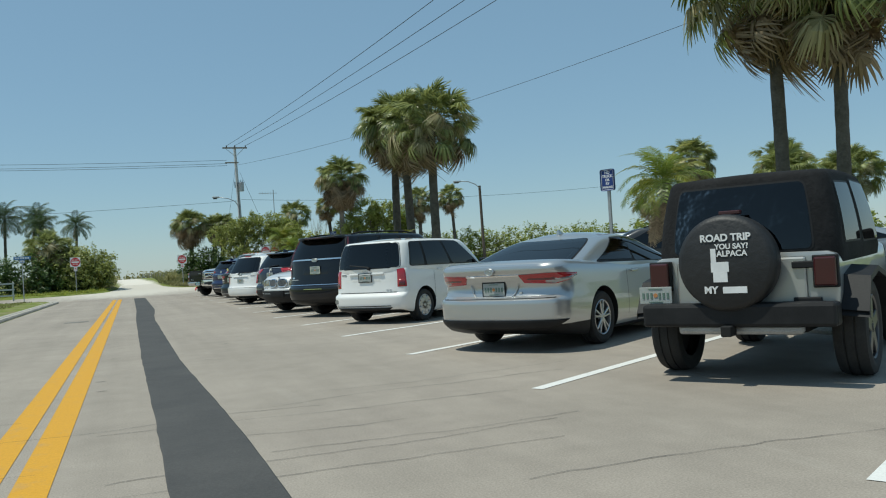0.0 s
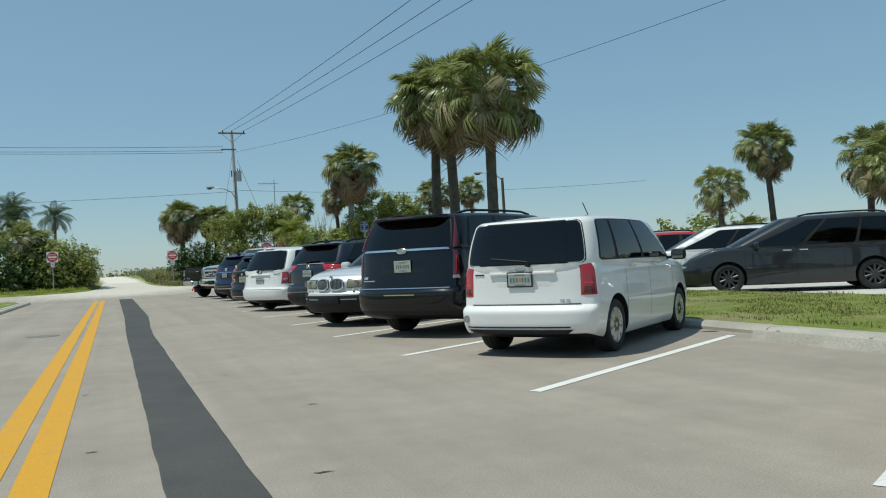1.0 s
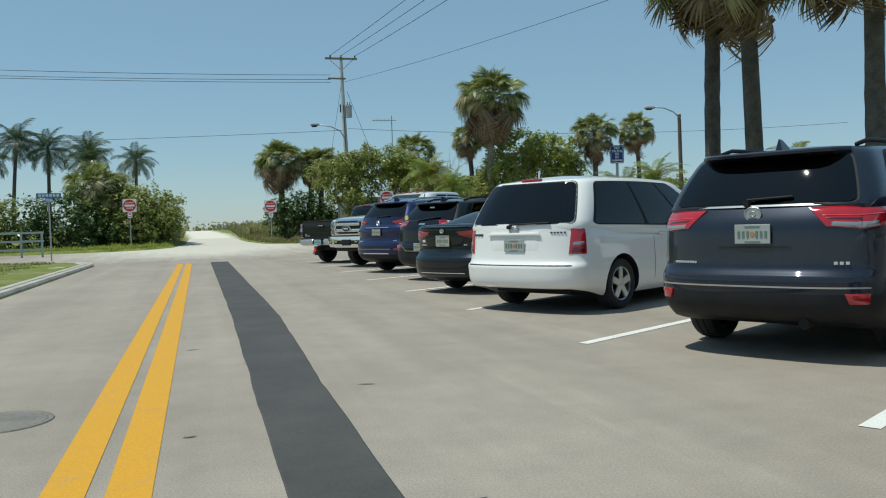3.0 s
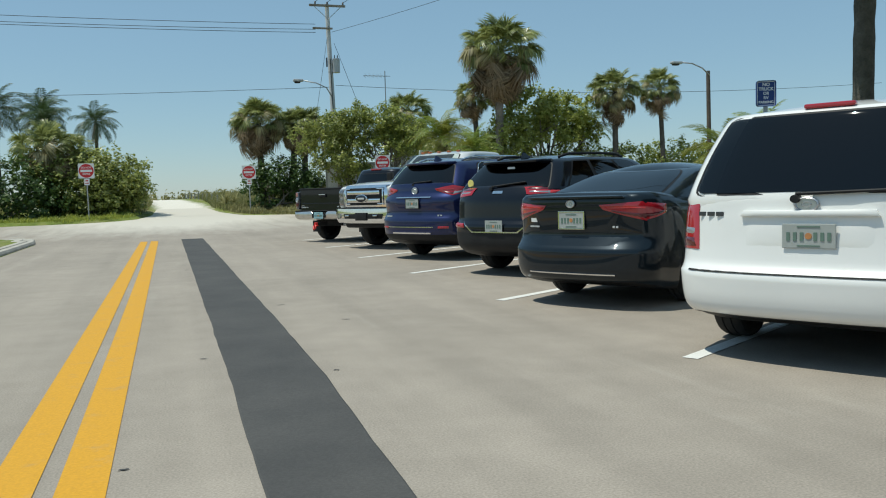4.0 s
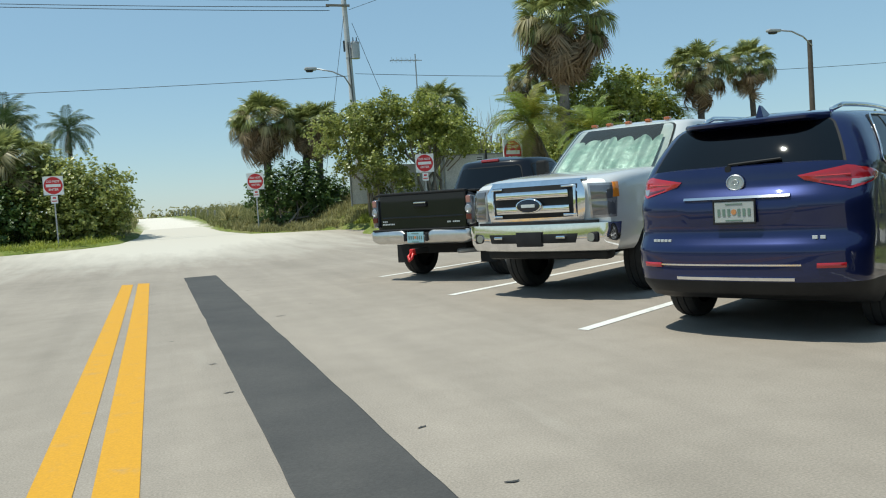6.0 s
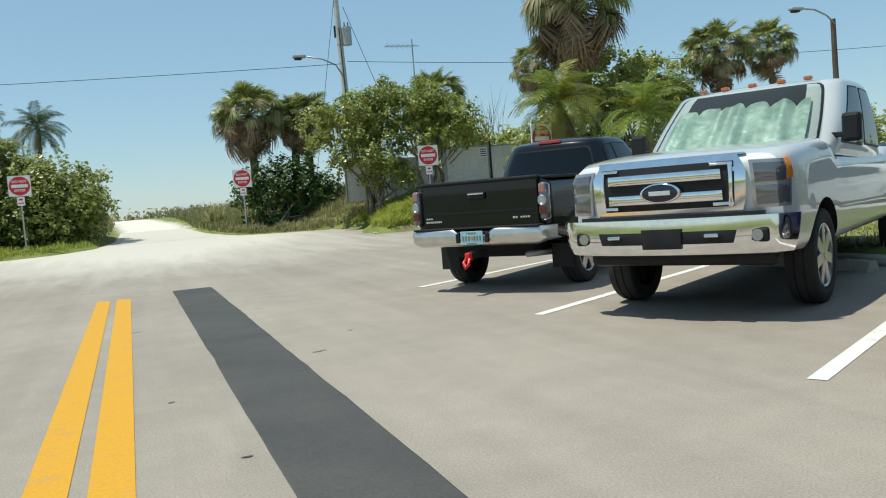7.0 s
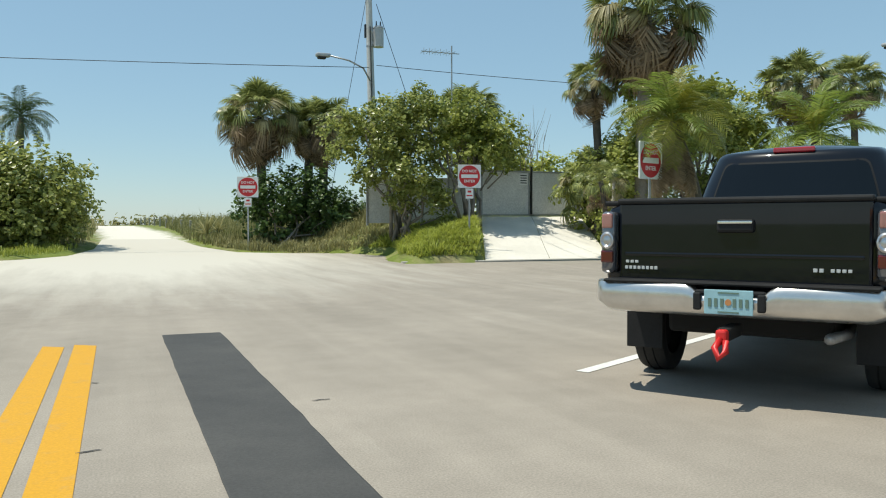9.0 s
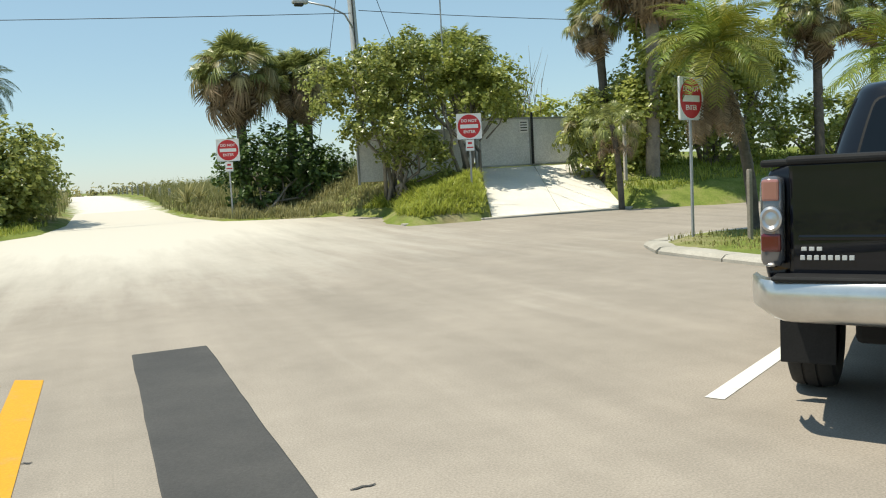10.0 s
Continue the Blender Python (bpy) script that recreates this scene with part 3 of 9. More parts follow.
class Shell:
    """The lower body of a vehicle: where its surface lies."""

    def __init__(self, length, width, top, bottom, plan, tail, nose, crown=0.03, tail_bulge=0.06, nose_bulge=0.12):
        self.L, self.W, self.top, self.bottom, self.plan = length, width / 2, top, bottom, plan
        self.tail, self.nose, self.crown = tail, nose, crown
        self.tb, self.nb = tail_bulge, nose_bulge
        self.depth = min(0.40, 6 * tail_bulge)          # the rounded corners of the tail
        self.k = min(0.95, plan[0][1])
        self.y0 = max(0.0, inset(self.k, self.depth) - tail_bulge)

    def half(self, y):
        w = self.W * curve(self.plan, max(y, 0.35))
        k = max(0.0, 1 - (y + self.tb) / self.depth)
        return w * max(0.0, 1 - k ** 2.8) ** (1 / 2.8)

    def bow(self, end, s):
        """How far the middle of an end stands out past its corners, at a share s of the way to them."""
        return inset(self.k, self.depth) - inset(self.k * s, self.depth) if end == 0 else self.nb * (1 - s * s)

    def shift(self, y, z):
        """How far the tail and the nose lean in at a height."""
        k0 = float(1 - smoothstep(0.0, 0.75, y))
        k1 = float(smoothstep(self.L - 0.9, self.L, y))
        return curve(self.tail, z) * k0 - curve(self.nose, z) * k1

    def ring(self, y):
        w, zt, zb = self.half(y), curve(self.top, y), curve(self.bottom, y)
        out = []
        for fx, fz, fc in RING:
            z = zt - fz * (zt - zb) + fc * self.crown
            out.append((w * fx, y + self.shift(y, min(z, zt)), z))
        return out

    def mesh(self, n=64):
        a = np.linspace(0, 1, n)
        ys = list(self.y0 + (self.L - self.y0) * (a - 0.085 * np.sin(4 * np.pi * a) / 2 - 0.06 * np.sin(2 * np.pi * a)))
        rows = []
        for y in ys:
            r = self.ring(y)
            rows.append([(-x, yy, z) for x, yy, z in r[1:-1]][::-1] + r)
        k = len(rows[0])
        verts = [p for r in rows for p in r]
        faces = []
        for j in range(len(rows) - 1):
            for i in range(k):
                p, q = j * k + i, j * k + (i + 1) % k
                faces.append((p, p + k, q + k, q))
        for j, end, sgn in ((0, 0, -1), (len(rows) - 1, 1, 1)):
            r = self.ring(ys[j])
            cols = 16
            base = len(verts)
            for x, yy, z in r:
                for c in range(cols + 1):
                    s = -1 + 2 * c / cols
                    verts.append((x * s, yy + sgn * self.bow(end, s) * (x / max(1e-6, self.half(ys[j]))) ** 2, z))
            for i in range(len(r) - 1):
                for c in range(cols):
                    p = base + i * (cols + 1) + c
                    f = (p, p + 1, p + cols + 2, p + cols + 1)
                    faces.append(f if sgn > 0 else f[::-1])
        return verts, faces

    def point(self, end, u, z, proud=0.0):
        """A point on the tail (end 0) or nose (end 1), u metres from the middle, round the corner onto the flank."""
        sgn = 1 if u >= 0 else -1
        u = abs(u)
        y_end = self.y0 if end == 0 else self.L
        w0 = self.half(y_end)
        out = -1 if end == 0 else 1
        zt, zb = curve(self.top, y_end), curve(self.bottom, y_end)
        fz = (zt - z) / max(1e-6, zt - zb)
        fx = float(np.interp(fz, [r[1] for r in RING[4:]], [r[0] for r in RING[4:]]))
        if u <= w0:
            s = u / w0
            x, y = u * fx, y_end + out * self.bow(end, s)
            nx, ny = (self.bow(end, s - 0.01) - self.bow(end, s)) / (0.01 * w0), out
        else:
            rest, y, x = u - w0, y_end, w0
            while rest > 1e-6:
                step = 0.02 if y > self.y0 + 0.06 else 0.005
                y2 = y - out * step
                x2 = self.half(y2)
                seg = math.hypot(x2 - x, step)
                t = min(1.0, rest / seg)
                x, y, rest = x + (x2 - x) * t, y + (y2 - y) * t, rest - seg
            dx = (self.half(y - out * 0.02) - x) / 0.02
            x *= fx
            nx, ny = 1.0, out * max(0.0, dx)
        n = Vector((nx, ny, 0)).normalized()
        y += self.shift(min(max(y, 0), self.L), z)
        return Vector((sgn * (x + n.x * proud), y + n.y * proud, z))


def shell_patch(name, sh, end, quad, mat, parent, proud=0.012, label="", nu=6, nv=4, depth=0.05, round_=0.0):
    """A raised panel on tail or nose: four corners (u, z), lower inner, lower outer, upper outer, upper inner."""
    (a, b, c, d) = quad
    nu = max(nu, int(max(abs(b[0] - a[0]), abs(c[0] - d[0])) / 0.045))
    verts, faces = [], []
    for lay in (proud, -depth):
        for j in range(nv + 1):
            t = j / nv
            for i in range(nu + 1):
                s = i / nu
                if round_:
                    e = 1 - round_ * (abs(2 * t - 1) ** 4)
                    s = 0.5 + (s - 0.5) * e
                u = (a[0] * (1 - s) + b[0] * s) * (1 - t) + (d[0] * (1 - s) + c[0] * s) * t
                z = (a[1] * (1 - s) + b[1] * s) * (1 - t) + (d[1] * (1 - s) + c[1] * s) * t
                edge = i in (0, nu) or j in (0, nv)
                verts.append(sh.point(end, u, z, lay - (0.006 if edge and lay > 0 else 0)))
    w, m = nu + 1, (nu + 1) * (nv + 1)
    for j in range(nv):
        for i in range(nu):
            p = j * w + i
            faces.append((p, p + 1, p + w + 1, p + w))
    rim = [i for i in range(w)] + [j * w + nu for j in range(1, nv + 1)] + [nv * w + i for i in range(nu - 1, -1, -1)] + [j * w for j in range(nv - 1, 0, -1)]
    for p, q in zip(rim, rim[1:] + rim[:1]):
        faces.append((p, p + m, q + m, q))
    bm = bmesh.new()
    vs = [bm.verts.new(v) for v in verts]
    for f in faces:
        bm.faces.new([vs[i] for i in f])
    bmesh.ops.recalc_face_normals(bm, faces=bm.faces)
    return part(name, bm, mat, parent, label, smooth=True, sharp=50)


class Cabin:
    """The glazed upper body: four gently bowed sides and a roof."""

    def __init__(self, yb0, yb1, yt0, yt1, wb, wt, zb0, zb1, zt0, zt1, back=0.05, front=0.10, side=0.02, crown=0.035, wb1=None, wt1=None, soft=0.06, round_=0.30):
        wb1, wt1 = wb1 or wb, wt1 or wt
        self.c = {"rb": Vector((wb, yb0, zb0)), "rt": Vector((wt, yt0, zt0)), "fb": Vector((wb1, yb1, zb1)), "ft": Vector((wt1, yt1, zt1))}
        self.bow = {"back": back, "front": front, "right": side, "left": side}
        self.crown, self.soft, self.round = crown, soft, round_

    def corner(self, k, sgn):
        v = self.c[k]
        return Vector((v.x * sgn, v.y, v.z))

    def level(self, t):
        """Tail, nose and half widths of the cabin at a share t of its height."""
        c, k = self.c, 0.024 * 4 * t * (1 - t)
        h = max(0.2, c["rt"].z - c["rb"].z)
        q = max(0.0, (t - 1) * h / self.soft + 1)
        k -= self.soft * (1 - math.sqrt(max(0.0, 1 - min(1.0, q) ** 2)))
        y0 = c["rb"].y + (c["rt"].y - c["rb"].y) * t - self.bow["back"] - k * 0.6
        y1 = c["fb"].y + (c["ft"].y - c["fb"].y) * t + self.bow["front"] + k * 0.3
        return y0, y1, c["rb"].x + (c["rt"].x - c["rb"].x) * t + k, c["fb"].x + (c["ft"].x - c["fb"].x) * t + k

    def spot(self, side, s, t):
        y0, y1, w0, w1 = self.level(t)
        d0, d1 = self.round, 0.42
        c0, c1 = y0 + inset(0.93, d0), y1 - inset(0.93, d1)
        g = -1 if side == "left" else 1
        if side == "back":
            q = 0.93 * (2 * s - 1)
            x, y = w0 * q, y0 + inset(q, d0)
        elif side == "front":
            q = 0.93 * (1 - 2 * s)
            x, y = w1 * q, y1 - inset(q, d1)
        else:
            y = c0 + (c1 - c0) * s
            k0, k1 = max(0.0, 1 - (y - y0) / d0), max(0.0, 1 - (y1 - y) / d1)
            x = g * (w0 + (w1 - w0) * s + self.bow["right"] * 4 * s * (1 - s)) * (1 - k0 ** 2.8) ** (1 / 2.8) * (1 - k1 ** 2.8) ** (1 / 2.8)
        c = self.c
        u = min(1.0, max(0.0, (y - y0) / (y1 - y0)))
        zb = c["rb"].z + (c["fb"].z - c["rb"].z) * u
        zt = c["rt"].z + (c["ft"].z - c["rt"].z) * u + 0.030 * 4 * u * (1 - u)
        return Vector((x, y, zb + (zt - zb) * t))

    def at(self, side, s, t, out=0.0):
        p = self.spot(side, s, t)
        if out:
            g = -1 if side == "left" else 1
            n = (self.spot(side, s + 0.01, t) - self.spot(side, s - 0.01, t)).cross(self.spot(side, s, t + 0.01) - self.spot(side, s, t - 0.01)) * g
            p += n.normalized() * out
        return p

    def mesh(self, n=22):
        bm = bmesh.new()
        h = max(0.2, self.c["rt"].z - self.c["rb"].z)
        r = min(0.4, self.soft / h)
        ts = [(1 - r) * j / 7 for j in range(8)] + [1 - r + r * math.sin(radians(90) * j / 5) for j in range(1, 6)]
        ss = [0.5 - 0.5 * math.cos(math.pi * i / n) for i in range(n + 1)]
        for side in ("back", "right", "front", "left"):
            g = [[bm.verts.new(self.at(side, s, t)) for s in ss] for t in ts]
            mid = (self.c["rb"].y + self.c["fb"].y) / 2
            sill = []
            for p in g[0]:      # a sill that runs down into the lower body
                sill.append(bm.verts.new((p.co.x * 0.985, p.co.y + (mid - p.co.y) * 0.012, p.co.z - 0.09)))
            g.insert(0, sill)
            for j in range(len(ts)):
                for i in range(n):
                    q = (g[j][i], g[j][i + 1], g[j + 1][i + 1], g[j + 1][i])
                    bm.faces.new(q if side in ("back", "right", "front") else q[::-1])
        g = []
        c00, c10, c01, c11 = self.at("back", 0, 1), self.at("back", 1, 1), self.at("front", 1, 1), self.at("front", 0, 1)
        for t in ss:
            row = []
            l, r = self.at("left", t, 1), self.at("right", t, 1)
            for s in ss:
                b, f = self.at("back", s, 1), self.at("front", 1 - s, 1)
                p = (b * (1 - t) + f * t) + (l * (1 - s) + r * s)
                p -= c00 * (1 - s) * (1 - t) + c10 * s * (1 - t) + c01 * (1 - s) * t + c11 * s * t
                p.z += self.crown * (1 - (2 * s - 1) ** 2) * (1 - (2 * t - 1) ** 4)
                row.append(bm.verts.new(p))
            g.append(row)
        for j in range(n):
            for i in range(n):
                bm.faces.new((g[j][i], g[j][i + 1], g[j + 1][i + 1], g[j + 1][i]))
        bmesh.ops.remove_doubles(bm, verts=bm.verts, dist=0.002)
        bmesh.ops.recalc_face_normals(bm, faces=bm.faces)
        return bm


def pane(name, cab, side, s0, s1, t0, t1, mat, parent, out=0.006, lean0=0.0, lean1=0.0, r=0.09, label="", n=12, m=14):
    """A window pane laid on a cabin's side, with rounded corners; lean: how far its end edges lean along the side."""
    verts, faces = [], []
    for j in range(m + 1):
        t = 0.5 - 0.5 * math.cos(math.pi * j / m)
        k = max(0.0, abs(2 * t - 1) - (1 - 2 * r)) / (2 * r)
        cut = r * (1 - math.sqrt(max(0.0, 1 - k * k))) * 0.45
        for i in range(n + 1):
            s = cut + (1 - 2 * cut) * i / n
            a, b = s0 + lean0 * t, s1 + lean1 * t
            verts.append(cab.at(side, a + (b - a) * s, t0 + (t1 - t0) * t, out))
    w = n + 1
    for j in range(m):
        for i in range(n):
            p = j * w + i
            faces.append((p, p + 1, p + w + 1, p + w))
    if side == "left":
        faces = [f[::-1] for f in faces]
    return link_mesh(name, verts, faces, mat, parent, label, smooth=True)


def liner(cab, side, s0, s1, t0, t1, parent, lean0=0.0, lean1=0.0):
    """Black rubber surround of a window, and black just under its pane for the unlit inside."""
    k = 0.012
    return pane("window_seal", cab, side, s0 - k, s1 + k, t0 - 0.025, t1 + 0.025, BLACK_PLASTIC, parent, 0.0025, lean0, lean1, 0.09, n=8)


def window_trim(cab, side, s0, s1, l0, l1, t0, t1, parent):
    """A thin bright strip round the side windows."""
    pts = []
    for a, b, c, d in ((s0 + 0.03, t0, s1, t0), (s1, t0, s1 + l1 - 0.02, t1 - 0.04), (s1 + l1 - 0.05, t1, s0 + l0 + 0.06, t1), (s0 + l0 + 0.01, t1 - 0.10, s0, t0 + 0.10)):
        pts += [cab.at(side, a + (c - a) * k / 6, b + (d - b) * k / 6, 0.008) for k in range(7)]
    pts.append(pts[0])
    v, f = tube(pts, 0.008, 5)
    link_mesh("window_trim", v, f, CHROME, parent, "thin chrome strip", smooth=True)


_wheels = {}


def wheel(parent, x, y, r, width, style, dark=False):
    """A tyre with its rim; the meshes are shared by size and style."""
    key = (round(r, 3), round(width, 3), style, dark)
    if key not in _wheels:
        w = width / 2
        prof = [(-w * 0.8, r * 0.66), (-w * 0.98, r * 0.76), (-w, r * 0.86), (-w * 0.9, r * 0.955), (-w * 0.7, r * 0.99), (-w * 0.35, r), (-w * 0.32, r * 0.975), (-w * 0.26, r * 0.975), (-w * 0.23, r),
                (w * 0.23, r), (w * 0.26, r * 0.975), (w * 0.32, r * 0.975), (w * 0.35, r), (w * 0.7, r * 0.99), (w * 0.9, r * 0.955), (w, r * 0.86), (w * 0.98, r * 0.76), (w * 0.8, r * 0.66)]
        tv, tf = lathe(prof, 36)
        bm = bmesh.new()
        rr = r * 0.67
        rim = [(w * 0.86, rr), (w * 0.90, rr * 0.97), (w * 0.82, rr * 0.92), (w * 0.1, rr * 0.88), (-w * 0.2, rr * 0.86)]
        rv, rf = lathe(rim, 32)
        vs = [bm.verts.new(v) for v in rv]
        for f in rf:
            bm.faces.new([vs[i] for i in f])
        n, twin, wide = {"ten": (5, True, 0.034), "five": (5, False, 0.10), "cover": (9, False, 0.11), "multi": (10, False, 0.05), "seven": (7, False, 0.085)}[style]
        for k in range(n):
            for off in ((-0.20, 0.20) if twin else (0.0,)):
                a = 2 * math.pi * k / n + off
                m = Matrix.Rotation(a, 4, "X")
                bm_box(bm, (w * 0.72, 0, rr * 0.53), (0.035, wide * rr / 0.24, rr * 0.84), 0.008, m, 1)
        bm_cyl(bm, (w * 0.5, 0, 0), (w * 0.84, 0, 0), rr * 0.24, rr * 0.19, 16)
        bm_cyl(bm, (w * 0.82, 0, 0), (w * 0.9, 0, 0), rr * 0.12, rr * 0.10, 12)
        for k in range(5):
            a = 2 * math.pi * k / 5 + 0.3
            bm_cyl(bm, (w * 0.78, rr * 0.17 * math.cos(a), rr * 0.17 * math.sin(a)), (w * 0.87, rr * 0.17 * math.cos(a), rr * 0.17 * math.sin(a)), rr * 0.03, None, 6)
        bmesh.ops.recalc_face_normals(bm, faces=bm.faces)
        bd = cyl((-w * 0.2, 0, 0), (0.0, 0, 0), rr * 0.87, None, 24)
        bm_cyl(bd, (0.0, 0, 0), (w * 0.25, 0, 0), rr * 0.55, None, 20)
        _wheels[key] = (tv, tf, bm, bd)
        t = link_mesh("tyre", tv, tf, RUBBER, None, smooth=True, sharp=35)
        ri = part("rim", bm, DARK_ALLOY if dark else ALLOY, None, smooth=True, sharp=35)
        di = part("brake_disc", bd, UNDERBODY, None)
        _wheels[key] = (t.data, ri.data, di.data)
        for o in (t, ri, di):
            bpy.data.objects.remove(o)
    t, ri, di = (new(nm, me) for nm, me in zip(("tyre", "rim", "brake_disc"), _wheels[key]))
    t.parent, ri.parent, di.parent = parent, t, t
    t.location = (x, y, r)
    if x < 0:
        t.rotation_euler = (0, 0, math.pi)
    return t


def carve(ob, cutters):
    """Cut shapes out of a mesh for good."""
    made, owner = [], ob.parent
    ob.parent = None
    for bm in cutters:
        me = bpy.data.meshes.new("cut")
        me.materials.append(BLACK_PLASTIC)
        me.materials.append(UNDERBODY)
        for f in bm.faces:
            f.material_index = 1
        bm.to_mesh(me)
        bm.free()
        c = new("cut", me)
        made.append(c)
        mo = ob.modifiers.new("cut", "BOOLEAN")
        mo.operation, mo.object, mo.solver = "DIFFERENCE", c, "EXACT"
    bpy.context.view_layer.update()
    dg = bpy.context.evaluated_depsgraph_get()
    me = bpy.data.meshes.new_from_object(ob.evaluated_get(dg))
    ob.modifiers.clear()
    ob.data = me
    ob.parent = owner
    for c in made:
        bpy.data.objects.remove(c)
    me.polygons.foreach_set("use_smooth", [True] * len(me.polygons))
    me.set_sharp_from_angle(angle=radians(38))
    return ob


def body(sh, colour, parent, r, axles, clad=0.0, lower=None, name="body", arch=0.055, clad_end=None):
    """The painted lower body with wheel arches cut through; below the height clad it is black plastic."""
    v, f = sh.mesh()
    bm = bmesh.new()
    vs = [bm.verts.new(q) for q in v]
    for q in f:
        bm.faces.new([vs[i] for i in q])
    bmesh.ops.remove_doubles(bm, verts=bm.verts, dist=0.0005)
    bmesh.ops.recalc_face_normals(bm, faces=bm.faces)
    bm.verts.index_update()
    v, f = [q.co.copy() for q in bm.verts], [[q.index for q in fc.verts] for fc in bm.faces]
    bm.free()
    ob = link_mesh(name, v, f, None, parent, mats=[colour, lower or BLACK_PLASTIC])
    cut = []
    for y in axles:
        for s in (-1, 1):
            cut.append(cyl((s * (sh.W - 0.27), y, r + 0.005), (s * (sh.W + 0.3), y, r + 0.005), r + arch, None, 40))
    carve(ob, cut)
    me = ob.data
    bm = bmesh.new()
    bm.from_mesh(me)
    for z in {clad, clad_end or 0.0}:
        if z > 0.05:
            bmesh.ops.bisect_plane(bm, geom=bm.verts[:] + bm.edges[:] + bm.faces[:], plane_co=(0, 0, z), plane_no=(0, 0, 1), dist=0.002)
    if clad_end:
        for y in (0.7, sh.L - 0.7):
            bmesh.ops.bisect_plane(bm, geom=bm.verts[:] + bm.edges[:] + bm.faces[:], plane_co=(0, y, 0), plane_no=(0, 1, 0), dist=0.002)
    bm.to_mesh(me)
    bm.free()
    for p in me.polygons:
        c = p.center
        if c.z < clad or (clad_end and (c.y < 0.7 or c.y > sh.L - 0.7) and c.z < clad_end):
            p.material_index = 1
        if p.normal.z < -0.8:
            p.material_index = 1
    return ob


def plate_on(sh, end, u, z, parent, blue=False, proud=0.02, frame_mat=None):
    """A number plate whose writing is plain bars."""
    p = sh.point(end, u, z, proud)
    out = -1 if end == 0 else 1
    pl = part("number_plate", box((0, 0, 0), (0.305, 0.008, 0.152), 0.004), PLATE_BLUE if blue else PLATE_WHITE, parent)
    pl.location = p
    if frame_mat:
        fr = bmesh.new()
        for c, s in (((0, 0, 0.082), (0.325, 0.014, 0.014)), ((0, 0, -0.082), (0.325, 0.014, 0.014)), ((-0.157, 0, 0), (0.014, 0.014, 0.17)), ((0.157, 0, 0), (0.014, 0.014, 0.17))):
            bm_box(fr, c, s, 0.003)
        part("plate_frame", fr, frame_mat, pl)
    plate_bars(pl, out * 0.0055)
    return pl


_bars = {}


def plate_bars(plate, y, x0=0.0, z0=0.0, count=7):
    """Plain bars in place of the characters of a plate; the bars share two meshes."""
    if not _bars:
        for key, size in (("bar", (0.020, 0.004, 0.052)), ("line", (0.13, 0.004, 0.008))):
            o = part("plate_bar", box((0, 0, 0), size), PLATE_INK, None)
            _bars[key] = o.data
            bpy.data.objects.remove(o)
        o = part("plate_mark", cyl((0, 0.002, 0), (0, -0.002, 0), 0.020, None, 14), PLATE_ORANGE, None)
        _bars["mark"] = o.data
        bpy.data.objects.remove(o)
    spots = [("bar", x0 - 0.0385 * (count - 1) / 2 + 0.0385 * i, z0 - 0.003) for i in range(count) if i != 3]
    spots += [("line", x0, z0 + 0.058), ("line", x0, z0 - 0.060), ("mark", x0, z0)]
    for key, x, z in spots:
        o = new("plate_bar", _bars[key])
        o.parent = plate
        o.location = (x, y, z)


def mirror_pair(cab, parent, s, t, colour, size=(0.20, 0.13, 0.15)):
    for side, g in (("right", 1), ("left", -1)):
        p = cab.at(side, s, t)
        bm = box((g * 0.17, 0.0, 0.02), size, 0.045)
        bm_box(bm, (g * 0.05, 0.02, -0.02), (0.14, 0.05, 0.04), 0.012)
        m = part("wing_mirror", bm, colour, parent, smooth=True)
        m.location = p
        gl = part("mirror_glass", box((g * 0.17, -size[1] / 2 - 0.002, 0.02), (size[0] - 0.05, 0.006, size[2] - 0.04), 0.002), MIRROR_GLASS, m)


def wiper(cab, parent, s0, t0, s1, t1):
    """A rear wiper: arm and blade lying on the back glass."""
    a, b = cab.at("back", s0, t0, 0.03), cab.at("back", s1, t1, 0.03)
    v, f = tube([a - Vector((0, 0, 0.03)), a, a.lerp(b, 0.5) + Vector((0, -0.012, 0.0)), b], 0.013, 6, 0.6)
    w = link_mesh("rear_wiper", v, f, BLACK_PLASTIC, parent)
    v, f = tube([cab.at("back", s0 + (s1 - s0) * k, t0 + (t1 - t0) * k + 0.01, 0.018) for k in (0.15, 0.5, 1.0)], 0.009, 5)
    link_mesh("wiper_blade", v, f, BLACK_PLASTIC, w)
    part("wiper_hub", cyl(a + Vector((0, 0.03, -0.03)), a + Vector((0, -0.03, -0.03)), 0.03, 0.025, 12), BLACK_PLASTIC, w)


def flank_seams(sh, parent, doors, z0, z1, handles, handle_mat):
    """Door gaps and handles on both flanks."""
    for g in (1, -1):
        for y in doors:
            v = []
            n = 8
            for i in range(n + 1):
                z = z0 + (z1 - z0) * i / n
                zt, zb = curve(sh.top, y), curve(sh.bottom, y)
                fx = float(np.interp((zt - z) / (zt - zb), [r[1] for r in RING[4:]], [r[0] for r in RING[4:]]))
                x = sh.half(y) * fx + 0.0015
                v += [(g * x, y - 0.004, z), (g * x, y + 0.004, z)]
            f = [(2 * i, 2 * i + 1, 2 * i + 3, 2 * i + 2) for i in range(n)]
            link_mesh("door_gap", v, f, UNDERBODY, parent)
        for y, z in handles:
            x = sh.half(y)
            bm = box((g * (x + 0.012), y, z), (0.03, 0.19, 0.032), 0.012)
            part("door_handle", bm, handle_mat, parent, smooth=True)


